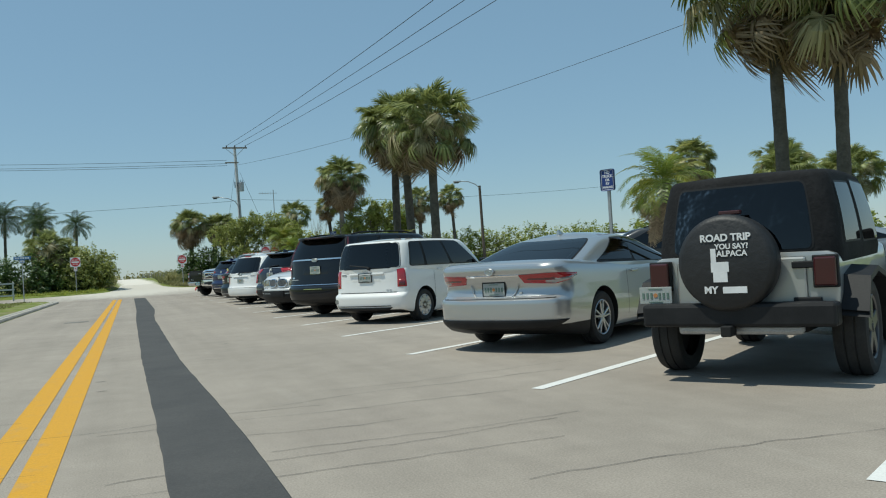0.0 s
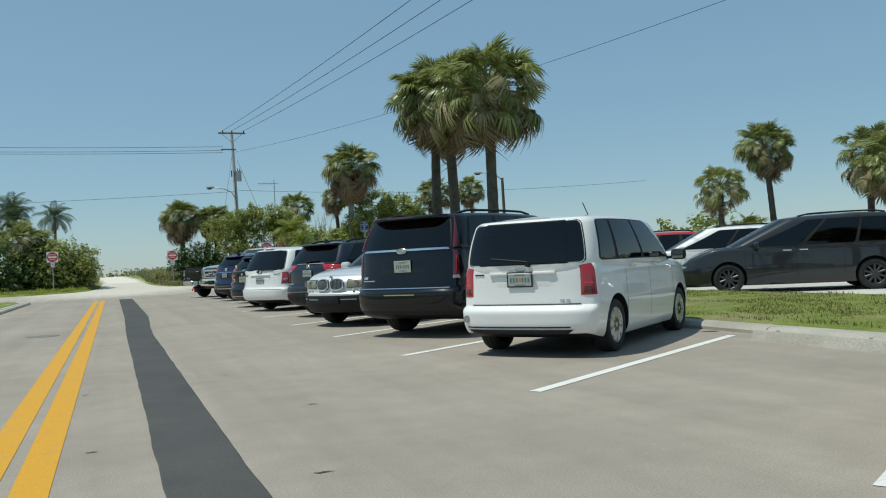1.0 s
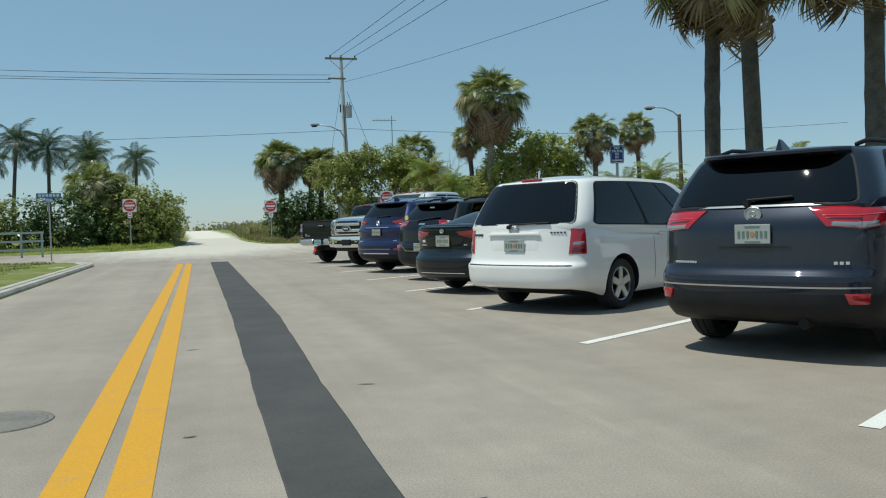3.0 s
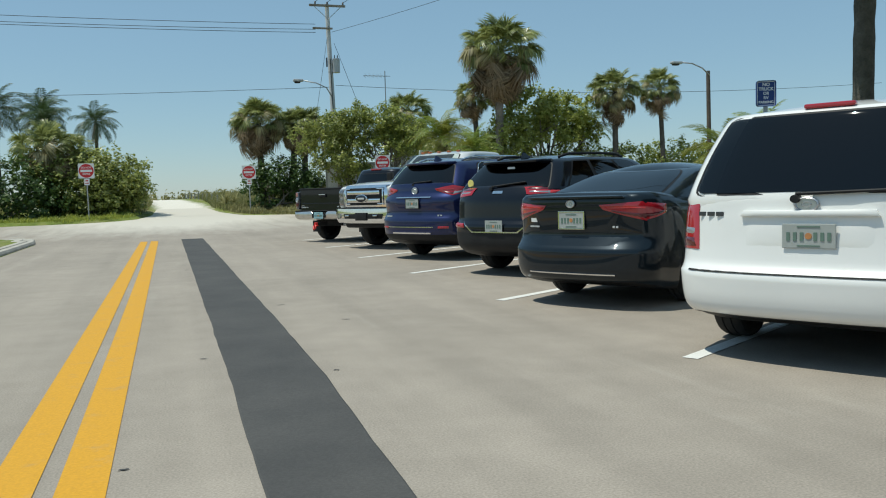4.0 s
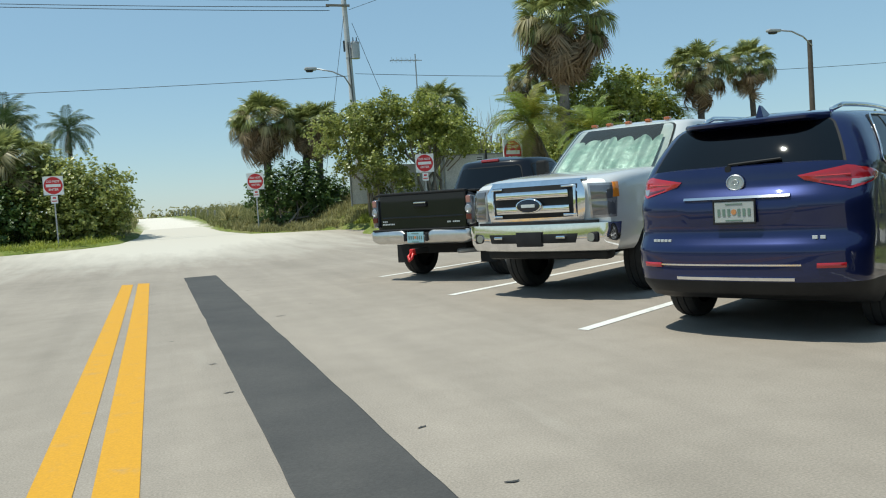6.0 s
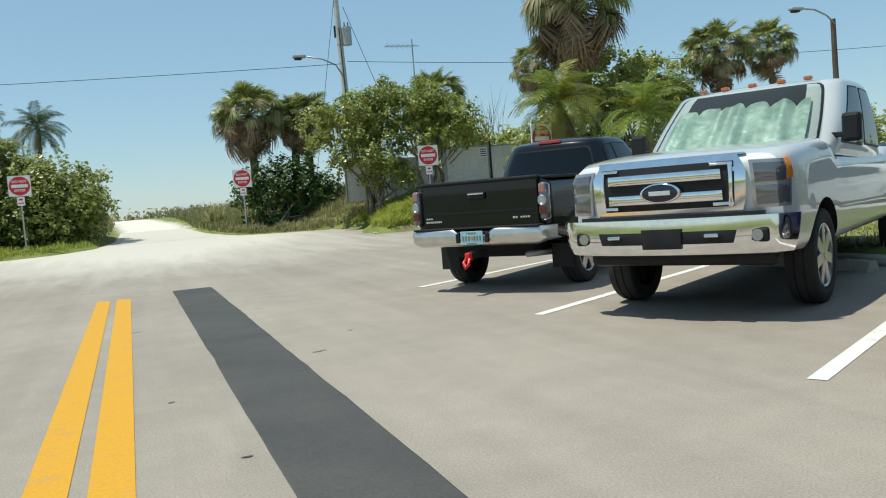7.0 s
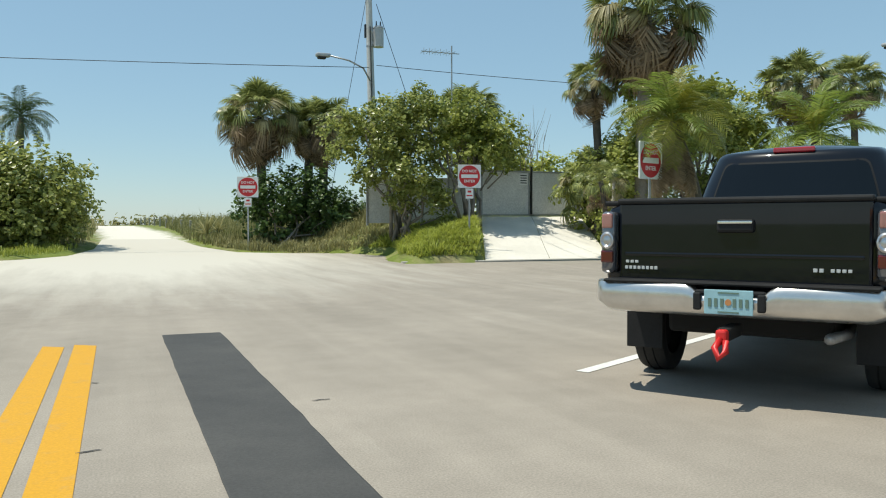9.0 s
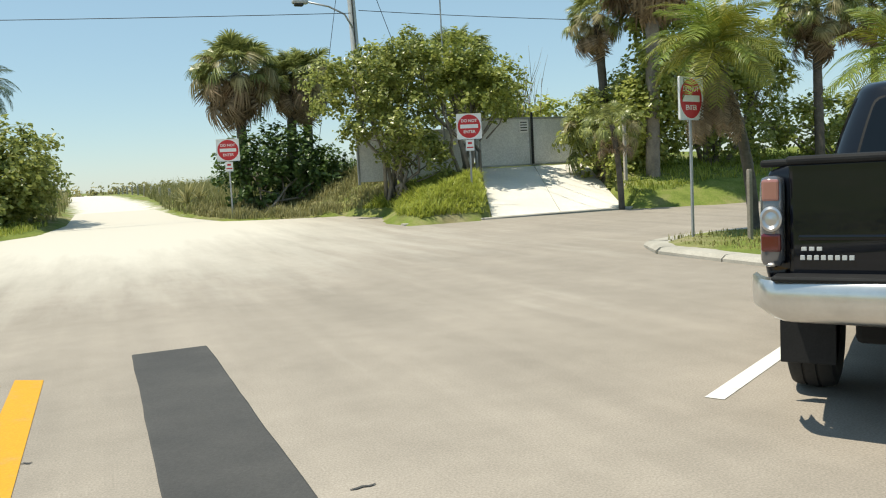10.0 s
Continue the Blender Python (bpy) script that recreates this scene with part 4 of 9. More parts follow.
def sub_quad(quad, u0, u1, z0, z1):
    """A piece of a four-cornered panel, by shares of its width and height."""
    a, b, c, d = (Vector((*p, 0)) for p in quad)

    def spot(u, z):
        p = a.lerp(b, u).lerp(d.lerp(c, u), z)
        return (p.x, p.y)
    return [spot(u0, z0), spot(u1, z0), spot(u1, z1), spot(u0, z1)]


def tail_lamps(sh, parent, label, inner, outer, inserts=(), lens=None):
    """A pair of lamp clusters: the lens on the tail, its wing round the corner, and what shows inside it."""
    for g in (1, -1):
        def side(q):
            return q if g > 0 else [(-q[1][0], q[1][1]), (-q[0][0], q[0][1]), (-q[3][0], q[3][1]), (-q[2][0], q[2][1])]
        lamp = shell_patch("tail_lamp", sh, 0, side(inner), lens or RED_LENS, parent, proud=0.010, label=label, nu=8, nv=6)
        if outer:
            shell_patch("lamp_wing", sh, 0, side(outer), RED_LENS, lamp, proud=0.010, nu=8, nv=6)
        for which, u0, u1, z0, z1, mat in inserts:
            shell_patch("lamp_insert", sh, 0, side(sub_quad(outer if which else inner, u0, u1, z0, z1)), mat, lamp, proud=0.014, nu=6, nv=3)


def spoiler(cab, parent, mat, reach=0.16, thick=0.035, drop=0.0, s0=0.03):
    """The lip that carries the roof on over the rear glass."""
    n, v, f = 24, [], []
    for i in range(n + 1):
        s = s0 + (1 - 2 * s0) * i / n
        p = cab.at("back", s, 0.93)
        end = 1 - 0.75 * abs(2 * i / n - 1) ** 8
        tip = p + Vector((0, -reach * end, 0.012 - drop))
        for q in (p + Vector((0, 0.16, 0.045 * end)), p + Vector((0, 0.02, 0.040 * end)), tip + Vector((0, 0.02, thick * 0.5)), tip + Vector((0, 0, thick * 0.1)), tip + Vector((0, 0.006, -thick * 0.5)), p + Vector((0, 0.02, -0.045))):
            v.append(q)
    for i in range(n):
        for k in range(6):
            f.append((6 * i + k, 6 * i + (k + 1) % 6, 6 * i + 6 + (k + 1) % 6, 6 * i + 6 + k))
    f += [tuple(range(6)), tuple(range(6 * n, 6 * n + 6))[::-1]]
    return link_mesh("roof_spoiler", v, f, mat, parent, smooth=True, sharp=50)


def rails(cab, parent, mat, s0=0.06, s1=0.92):
    for side, g in (("right", 1), ("left", -1)):
        pts = []
        for k in range(9):
            s = s0 + (s1 - s0) * k / 8
            p = cab.at(side, s, 1.0)
            lift = 0.030 if 0 < k < 8 else -0.005
            pts.append((p.x - g * 0.07, p.y, p.z + cab.crown * 0.45 + lift))
        v, f = tube(pts, 0.019, 8)
        link_mesh("roof_rail", v, f, mat, parent, smooth=True)


def roof_fin(cab, parent, mat, s=0.12, h=0.09):
    p = cab.at("back", 0.5, 1.0) + Vector((0, 0.22, cab.crown * 0.5))
    v = [(0.03, 0.12, 0), (0.03, -0.09, 0), (-0.03, -0.09, 0), (-0.03, 0.12, 0), (0.006, -0.08, h), (-0.006, -0.08, h), (0.006, -0.03, h * 0.95), (-0.006, -0.03, h * 0.95)]
    f = [(0, 1, 4, 6), (2, 3, 7, 5), (1, 2, 5, 4), (3, 0, 6, 7), (6, 4, 5, 7)]
    ob = link_mesh("antenna_fin", v, f, mat, parent)
    ob.location = p


def badge(sh, end, u, z, parent, w=0.11, h=0.075, mat=None):
    p = sh.point(end, u, z, 0.012)
    bm = bmesh.new()
    v, f = lathe([(-0.008, w / 2), (0.006, w / 2), (0.010, w / 2 - 0.008), (0.003, w / 2 - 0.014), (0.003, w * 0.22), (0.009, w * 0.18), (0.009, w * 0.13), (0.003, w * 0.10), (0.003, 0.002)], 24, "z")
    vs = [bm.verts.new((x, zz * (-1 if end == 0 else 1), y * h / w)) for x, y, zz in v]
    for q in f:
        bm.faces.new([vs[i] for i in q])
    bmesh.ops.recalc_face_normals(bm, faces=bm.faces)
    ob = part("badge", bm, mat or ALLOY, parent, "plain chrome badge")
    ob.location = p


_letter = {}


def letter_bars(spots, w, h, mat, parent):
    key = (round(w, 3), round(h, 3), mat.name)
    if key not in _letter:
        o = part("badge_bar", box((0, 0, 0), (w, 0.010, h), 0.002), mat, None)
        _letter[key] = o.data
        bpy.data.objects.remove(o)
    for p in spots:
        o = new("badge_bar", _letter[key])
        o.parent, o.location = parent, p


def lettering_bar(sh, end, u, z, w, h, parent, mat=None, n=4):
    """Raised model lettering, as plain bars."""
    spots = [sh.point(end, u + w * ((i + 0.5) / n - 0.5), z, 0.006) for i in range(n)]
    letter_bars(spots, w / n * 0.72, h * 0.8, mat or BADGE_SILVER, parent)


def stall_pose(x0, y0, length=0.0, nose_out=False, turn=0.0, size=0.975):
    """Where a vehicle stands: its tail (or its nose, backed in) in the middle at (x0, y0)."""
    h = HEAD + radians(turn)
    fit = Matrix.Scale(size, 4)
    f = Vector((math.sin(h), math.cos(h), 0))
    if nose_out:
        o = Vector((x0, y0, 0)) + f * length * size
        return Matrix.Translation(o) @ Matrix.Rotation(math.pi - h, 4, "Z") @ fit
    return Matrix.Translation((x0, y0, 0)) @ Matrix.Rotation(-h, 4, "Z") @ fit


def car(name, label, category, m, spec):
    """A closed car from its measures; returns it with its shell and cabin."""
    top = thing(name, m, label, category, spec.get("group", "parked cars"))
    L, W = spec["L"], spec["W"]
    plan = spec.get("plan") or [(0, 0.86), (0.05, 0.925), (0.14, 0.965), (0.35, 0.99), (0.8, 1.0), (L - 1.3, 1.0), (L - 0.7, 0.975), (L - 0.3, 0.90), (L - 0.1, 0.80), (L, 0.70)]
    g = spec["clear"]
    bottom = [(0, g + 0.12), (0.25, g + 0.05), (0.7, g), (L - 0.6, g), (L, g + 0.06)]
    sh = Shell(L, W, spec["top"], spec.get("bottom", bottom), plan, spec["tail"], spec["nose"], spec.get("crown", 0.03), spec.get("tb", 0.06), spec.get("nb", 0.14))
    col = spec["paint"]
    body(sh, col, top, spec["r"], spec["axles"], spec.get("clad", 0.0), clad_end=spec.get("clad_end"), arch=spec.get("arch", 0.055))
    cab = Cabin(*spec["cabin"], **spec.get("bows", {}))
    part("upper_body", cab.mesh(), col, top, smooth=True, sharp=45)
    rear, sides, front = spec["glass"]
    b = spec.get("backlight", (0.07, 0.93, 0.06, 0.90))
    pane("rear_window", cab, "back", *b, rear, top)
    liner(cab, "back", *b, top)
    for s0, s1, t0, t1, l0, l1 in spec["windows"]:
        for side in ("right", "left"):
            pane("side_window", cab, side, s0, s1, t0, t1, sides, top, lean0=l0, lean1=l1, r=0.09, n=8)
    wa, wb = spec["windows"][0], spec["windows"][-1]
    for side in ("right", "left"):
        liner(cab, side, wa[0], wb[1], min(w[2] for w in spec["windows"]), max(w[3] for w in spec["windows"]), top, wa[4], wb[5])
        if spec.get("bright_trim"):
            window_trim(cab, side, wa[0] - 0.012, wb[1] + 0.012, wa[4], wb[5], min(w[2] for w in spec["windows"]) - 0.03, max(w[3] for w in spec["windows"]) + 0.03, top)
    pane("windscreen", cab, "front", 0.03, 0.97, 0.02, 0.955, front, top)
    liner(cab, "front", 0.03, 0.97, 0.02, 0.955, top)
    t = spec.get("track", W / 2 - 0.13)
    for y in spec["axles"]:
        for s in (-1, 1):
            wheel(top, s * t, y, spec["r"], spec.get("tyre", 0.22), spec["rim"], spec.get("dark_rim", False))
    part("underbody", box((0, L / 2, g + 0.12), (W * 0.62, L * 0.86, 0.16), 0.03), UNDERBODY, top)
    mirror_pair(cab, top, spec.get("mirror", 0.93), 0.06, spec.get("mirror_mat", col), spec.get("mirror_size", (0.20, 0.13, 0.15)))
    if spec.get("doors"):
        flank_seams(sh, top, spec["doors"], g + 0.16, curve(spec["top"], L / 2) - 0.03, spec.get("handles", []), spec.get("handle_mat", col))
    return top, sh, cab


def both(fn, name, sh, end, quad, mat, parent, **k):
    fn(name, sh, end, quad, mat, parent, **k)
    q = [(-u, z) for u, z in quad]
    fn(name, sh, end, [q[1], q[0], q[3], q[2]], mat, parent, **k)

# ---- the row of cars beside the lane
WHITE_PAINT = paint("white_car_paint", (0.82, 0.81, 0.78), 0.0, 0.4, 0.03)
SILVER_PAINT = paint("silver_car_paint", (0.50, 0.51, 0.51), 0.75, 0.33, 0.04)
LIGHT_SILVER = paint("bright_silver_car_paint", (0.66, 0.67, 0.67), 0.2, 0.42, 0.05)
BLACK_PAINT = paint("black_car_paint", (0.003, 0.004, 0.008), 0.0, 0.3, 0.004)
SLATE_PAINT = paint("slate_blue_car_paint", (0.014, 0.019, 0.033), 0.3, 0.38, 0.012)
NAVY_PAINT = paint("blue_car_paint", (0.009, 0.016, 0.072), 0.4, 0.35, 0.008)
TEAL_PAINT = paint("dark_teal_car_paint", (0.006, 0.012, 0.018), 0.3, 0.35, 0.008)
GREY_PAINT = paint("grey_car_paint", (0.030, 0.032, 0.036), 0.3, 0.38, 0.012)
RED_PAINT = paint("red_car_paint", (0.42, 0.012, 0.015), 0.0, 0.35, 0.04)
GREEN_GREY_PAINT = paint("dark_green_grey_car_paint", (0.07, 0.085, 0.08), 0.5, 0.4, 0.05)


def scion():
    spec = dict(L=4.25, W=1.76, clear=0.17, r=0.315, axles=(0.80, 3.40), rim="cover", paint=WHITE_PAINT,
                top=[(0, 1.09), (3.0, 1.07), (3.35, 1.04), (3.9, 0.97), (4.1, 0.88), (4.25, 0.72)],
                tail=[(0.2, 0.10), (0.30, 0.02), (0.40, 0.0), (0.53, 0.0), (0.57, 0.03), (0.60, 0.09), (1.1, 0.12)], nose=[(0.2, 0.08), (0.5, 0.0), (0.7, 0.06), (0.9, 0.2)],
                cabin=(0.10, 3.22, 0.22, 2.55, 0.845, 0.74, 1.07, 1.05, 1.60, 1.59), bows=dict(back=0.05, front=0.10, side=0.03, crown=0.05, soft=0.075),
                glass=(GLASS_DARK, GLASS_DARK, GLASS_MID), windows=[(0.06, 0.22, 0.07, 0.90, 0.02, 0.00), (0.25, 0.54, 0.07, 0.90, 0.00, 0.00), (0.57, 0.93, 0.07, 0.90, 0.00, -0.10)], backlight=(0.027, 0.973, 0.03, 0.92),
                doors=(1.15, 2.05, 3.05), handles=[(1.35, 1.0), (2.25, 1.0)], mirror_mat=BLACK_PLASTIC, plan=[(0, 0.93), (0.06, 0.965), (0.2, 0.99), (0.5, 1.0), (3.2, 1.0), (3.8, 0.96), (4.1, 0.85), (4.25, 0.72)], tb=0.04)
    top, sh, cab = car("compact_wagon", "boxy white compact wagon with steel wheel covers", "car", stall_pose(4.17, 14.47, turn=-7, size=0.94), spec)
    tail_lamps(sh, top, "upright red lamp lens", [(0.70, 0.71), (0.88, 0.71), (0.86, 1.07), (0.71, 1.07)], None, [(0, 0.15, 0.85, 0.06, 0.30, DEEP_RED), (0, 0.15, 0.85, 0.36, 0.40, PALE_RED)])
    shell_patch("tailgate_recess", sh, 0, [(-0.40, 0.790), (0.38, 0.790), (0.38, 1.000), (-0.40, 1.000)], WHITE_PAINT, top, proud=0.004, depth=0.02)
    shell_patch("grab_bar", sh, 0, [(-0.44, 0.955), (0.42, 0.955), (0.42, 0.995), (-0.44, 0.995)], WHITE_PAINT, top, proud=0.03)
    plate_on(sh, 0, -0.03, 0.905, top, frame_mat=BLACK_PLASTIC)
    badge(sh, 0, -0.02, 1.045, top, 0.15, 0.10)
    lettering_bar(sh, 0, -0.60, 0.97, 0.14, 0.022, top, DARK_ALLOY, n=5)
    lettering_bar(sh, 0, 0.52, 0.60 + 0.06, 0.13, 0.03, top, n=2)
    shell_patch("tailgate_gap", sh, 0, [(-0.70, 0.610), (0.70, 0.610), (0.70, 0.618), (-0.70, 0.618)], UNDERBODY, top, proud=0.016, depth=0.02, nv=1, nu=16)
    # thin black strip: the crease's shade is put on as colour
    shell_patch("bumper_crease", sh, 0, [(-0.78, 0.345), (0.62, 0.345), (0.62, 0.36), (-0.78, 0.36)], BLACK_PLASTIC, top, proud=0.006, nv=1)
    shell_patch("lower_valance", sh, 0, [(-0.72, 0.27), (0.60, 0.27), (0.66, 0.325), (-0.78, 0.325)], BLACK_PLASTIC, top, proud=0.01)
    p = sh.point(0, -0.76, 0.45, 0.008)
    part("reflector", cyl(p + Vector((0, 0.03, 0)), p - Vector((0, 0.006, 0)), 0.045, None, 18), CLEAR_LENS, top)
    wiper(cab, top, 0.56, 0.06, 0.25, 0.16)
    v, f = tube([cab.at("front", 0.5, 1.0) + Vector((0, -0.35, 0.03)), cab.at("front", 0.5, 1.0) + Vector((0, -0.62, 0.28))], 0.007, 5)
    link_mesh("aerial", v, f, BLACK_PLASTIC, top)


def escalade():
    spec = dict(L=5.18, W=2.04, clear=0.24, r=0.40, axles=(1.15, 4.10), rim="multi", tyre=0.27, paint=BLACK_PAINT, clad=0.42,
                top=[(0, 1.36), (0.5, 1.33), (1.3, 1.23), (3.6, 1.20), (4.0, 1.18), (4.9, 1.12), (5.1, 1.04), (5.18, 0.9)],
                tail=[(0.3, 0.10), (0.42, 0.02), (0.50, 0.0), (0.68, 0.0), (0.72, 0.05), (0.76, 0.07), (1.36, 0.13)], nose=[(0.3, 0.08), (0.6, 0.0), (0.9, 0.02), (1.1, 0.1)],
                cabin=(0.13, 4.0, 0.34, 3.15, 0.985, 0.83, 1.34, 1.18, 1.83, 1.84), bows=dict(back=0.05, front=0.10, side=0.02, crown=0.045),
                glass=(GLASS_DARK, GLASS_DARK, GLASS_MID), windows=[(0.07, 0.33, 0.05, 0.90, 0.03, 0.00), (0.36, 0.60, 0.05, 0.90, 0.00, 0.00), (0.63, 0.93, 0.05, 0.90, 0.00, -0.10)], backlight=(0.036, 0.964, 0.03, 0.86),
                doors=(1.9, 2.75, 3.7), handles=[(2.05, 1.08), (2.95, 1.08)], handle_mat=CHROME, mirror=0.90, mirror_mat=BLACK_PLASTIC, mirror_size=(0.24, 0.16, 0.25), tb=0.05,
                plan=[(0, 0.91), (0.06, 0.95), (0.2, 0.98), (0.6, 1.0), (4.2, 1.0), (4.8, 0.97), (5.05, 0.90), (5.18, 0.82)])
    top, sh, cab = car("luxury_suv", "tall glossy black luxury sport utility vehicle with chrome tailgate strip", "car", stall_pose(3.92, 17.76, turn=-4, size=0.965) @ Matrix.Diagonal((0.96, 1, 1, 1)), spec)
    tail_lamps(sh, top, "tall thin red lamp lens", [(0.90, 0.88), (1.01, 0.88), (0.99, 1.35), (0.92, 1.35)], None, [(0, 0.45, 0.62, 0.12, 0.98, RED_LENS), (0, 0.0, 1.0, 0.0, 0.10, CLEAR_LENS)], DEEP_RED)
    for g in (1, -1):
        v, f = [], []
        side, n = ("right" if g > 0 else "left"), 14
        for i in range(n + 1):
            t = 0.0 + 0.90 * i / n
            w = 0.55 * (1 - 0.7 * i / n)
            for q in (cab.at("back", 0.5 + g * (0.5 - 0.030 * w), t, 0.004), cab.at("back", 0.5 + g * (0.5 - 0.012 * w), t, 0.022), cab.at(side, 0.006 * w, t, 0.022), cab.at(side, 0.020 * w, t, 0.004)):
                v.append(q)
        for i in range(n):
            for k in range(3):
                f.append((4 * i + k, 4 * i + k + 1, 4 * i + 5 + k, 4 * i + 4 + k))
        link_mesh("tail_lamp_blade", v, f, DEEP_RED, top, "slim red lamp rising up the pillar", smooth=True)
    shell_patch("chrome_strip", sh, 0, [(-0.88, 1.310), (0.88, 1.310), (0.88, 1.340), (-0.88, 1.340)], CHROME, top, proud=0.015, nv=1)
    badge(sh, 0, 0.0, 1.310, top, 0.20, 0.085)
    plate_on(sh, 0, 0.03, 1.080, top, frame_mat=CHROME)
    shell_patch("plate_recess", sh, 0, [(-0.45, 0.950), (0.45, 0.950), (0.52, 1.170), (-0.40, 1.170)], BLACK_PAINT, top, proud=0.003, depth=0.03)
    shell_patch("chrome_line", sh, 0, [(-0.98, 0.745), (0.86, 0.745), (0.86, 0.758), (-0.98, 0.758)], CHROME, top, proud=0.012, nv=1)
    shell_patch("bumper_trim", sh, 0, [(-0.30, 0.645), (0.30, 0.645), (0.30, 0.662), (-0.30, 0.662)], CHROME, top, proud=0.012, nv=1)
    lettering_bar(sh, 0, -0.70, 0.870, 0.28, 0.02, top, n=6)
    shell_patch("lettering", sh, 0, [(-0.84, 0.900), (-0.74, 0.900), (-0.73, 0.935), (-0.83, 0.935)], CHROME, top, proud=0.008, nv=1, depth=0.01)
    spoiler(cab, top, BLACK_PAINT, 0.20, 0.045)
    part("brake_lamp", box(cab.at("back", 0.5, 0.93) + Vector((0, -0.19, 0.01)), (0.52, 0.04, 0.016), 0.005), DEEP_RED, top)
    rails(cab, top, BLACK_PLASTIC)


def highlander():
    spec = dict(L=4.86, W=1.93, clear=0.21, r=0.375, axles=(0.98, 3.78), rim="ten", tyre=0.24, paint=SLATE_PAINT, clad=0.40, clad_end=0.53,
                top=[(0, 1.21), (0.5, 1.19), (1.3, 1.11), (3.5, 1.08), (3.8, 1.06), (4.5, 0.98), (4.75, 0.88), (4.86, 0.72)],
                tail=[(0.3, 0.09), (0.42, 0.01), (0.5, 0.0), (0.64, 0.0), (0.68, 0.03), (0.72, 0.07), (1.02, 0.08), (1.21, 0.17)], nose=[(0.3, 0.08), (0.6, 0.0), (0.8, 0.06), (1.0, 0.2)],
                cabin=(0.17, 3.75, 0.48, 2.75, 0.92, 0.73, 1.20, 1.06, 1.64, 1.66), bows=dict(back=0.07, front=0.12, side=0.03, crown=0.05),
                glass=(GLASS_DARK, GLASS_DARK, GLASS_MID), windows=[(0.05, 0.24, 0.13, 0.86, 0.10, 0.00), (0.27, 0.55, 0.05, 0.90, 0.00, 0.00), (0.58, 0.94, 0.05, 0.90, 0.00, -0.12)], backlight=(0.045, 0.955, 0.04, 0.86),
                doors=(1.7, 2.55, 3.5), handles=[(1.9, 0.98), (2.75, 0.98)], tb=0.07,
                plan=[(0, 0.87), (0.06, 0.93), (0.2, 0.975), (0.6, 1.0), (3.9, 1.0), (4.4, 0.95), (4.75, 0.82), (4.86, 0.7)])
    top, sh, cab = car("suv", "slate-blue sport utility vehicle with wide red tail lamps", "car", stall_pose(3.98, 24.16) @ Matrix.Diagonal((0.93, 1, 1, 1)), spec)
    tail_lamps(sh, top, "wide red lamp lens with a clear lower band", [(0.60, 1.035), (0.84, 1.010), (0.84, 1.185), (0.46, 1.180)], [(0.84, 1.010), (1.12, 1.040), (1.14, 1.190), (0.84, 1.185)],
               [(0, 0.20, 0.98, 0.05, 0.30, CLEAR_LENS), (1, 0.0, 0.5, 0.05, 0.30, CLEAR_LENS), (0, 0.1, 1.0, 0.56, 0.62, PALE_RED), (1, 0.0, 0.8, 0.56, 0.62, PALE_RED), (0, 0.15, 1.0, 0.36, 0.50, DEEP_RED)])
    badge(sh, 0, 0.0, 1.140, top, 0.15, 0.12)
    plate_on(sh, 0, 0.02, 0.985, top)
    shell_patch("tailgate_band", sh, 0, [(-0.80, 1.195), (0.80, 1.195), (0.72, 1.210), (-0.72, 1.210)], SILVER_PAINT, top, proud=0.01, nv=1)
    shell_patch("plate_shelf", sh, 0, [(-0.30, 0.875), (0.34, 0.875), (0.30, 0.890), (-0.27, 0.890)], SLATE_PAINT, top, proud=0.012, nv=1)
    shell_patch("tailgate_gap", sh, 0, [(-0.78, 0.655), (0.78, 0.655), (0.78, 0.665), (-0.78, 0.665)], UNDERBODY, top, proud=0.006, nv=1)
    shell_patch("bumper_line", sh, 0, [(-0.92, 0.575), (0.92, 0.575), (0.92, 0.587), (-0.92, 0.587)], SILVER_PAINT, top, proud=0.012, nv=1)
    both(shell_patch, "reflector", sh, 0, [(0.78, 0.46), (0.92, 0.46), (0.92, 0.54), (0.74, 0.54)], RED_LENS, top, proud=0.014)
    lettering_bar(sh, 0, -0.62, 0.760, 0.24, 0.022, top, n=9)
    lettering_bar(sh, 0, 0.70, 0.760, 0.12, 0.028, top, n=3)
    wiper(cab, top, 0.46, 0.08, 0.68, 0.12)
    spoiler(cab, top, SLATE_PAINT, 0.16)
    part("exhaust_pipe", cyl((0.42, 0.02, 0.30), (0.42, 0.35, 0.33), 0.045, None, 14), UNDERBODY, top)
    rails(cab, top, BLACK_PLASTIC)
    roof_fin(cab, top, SLATE_PAINT)


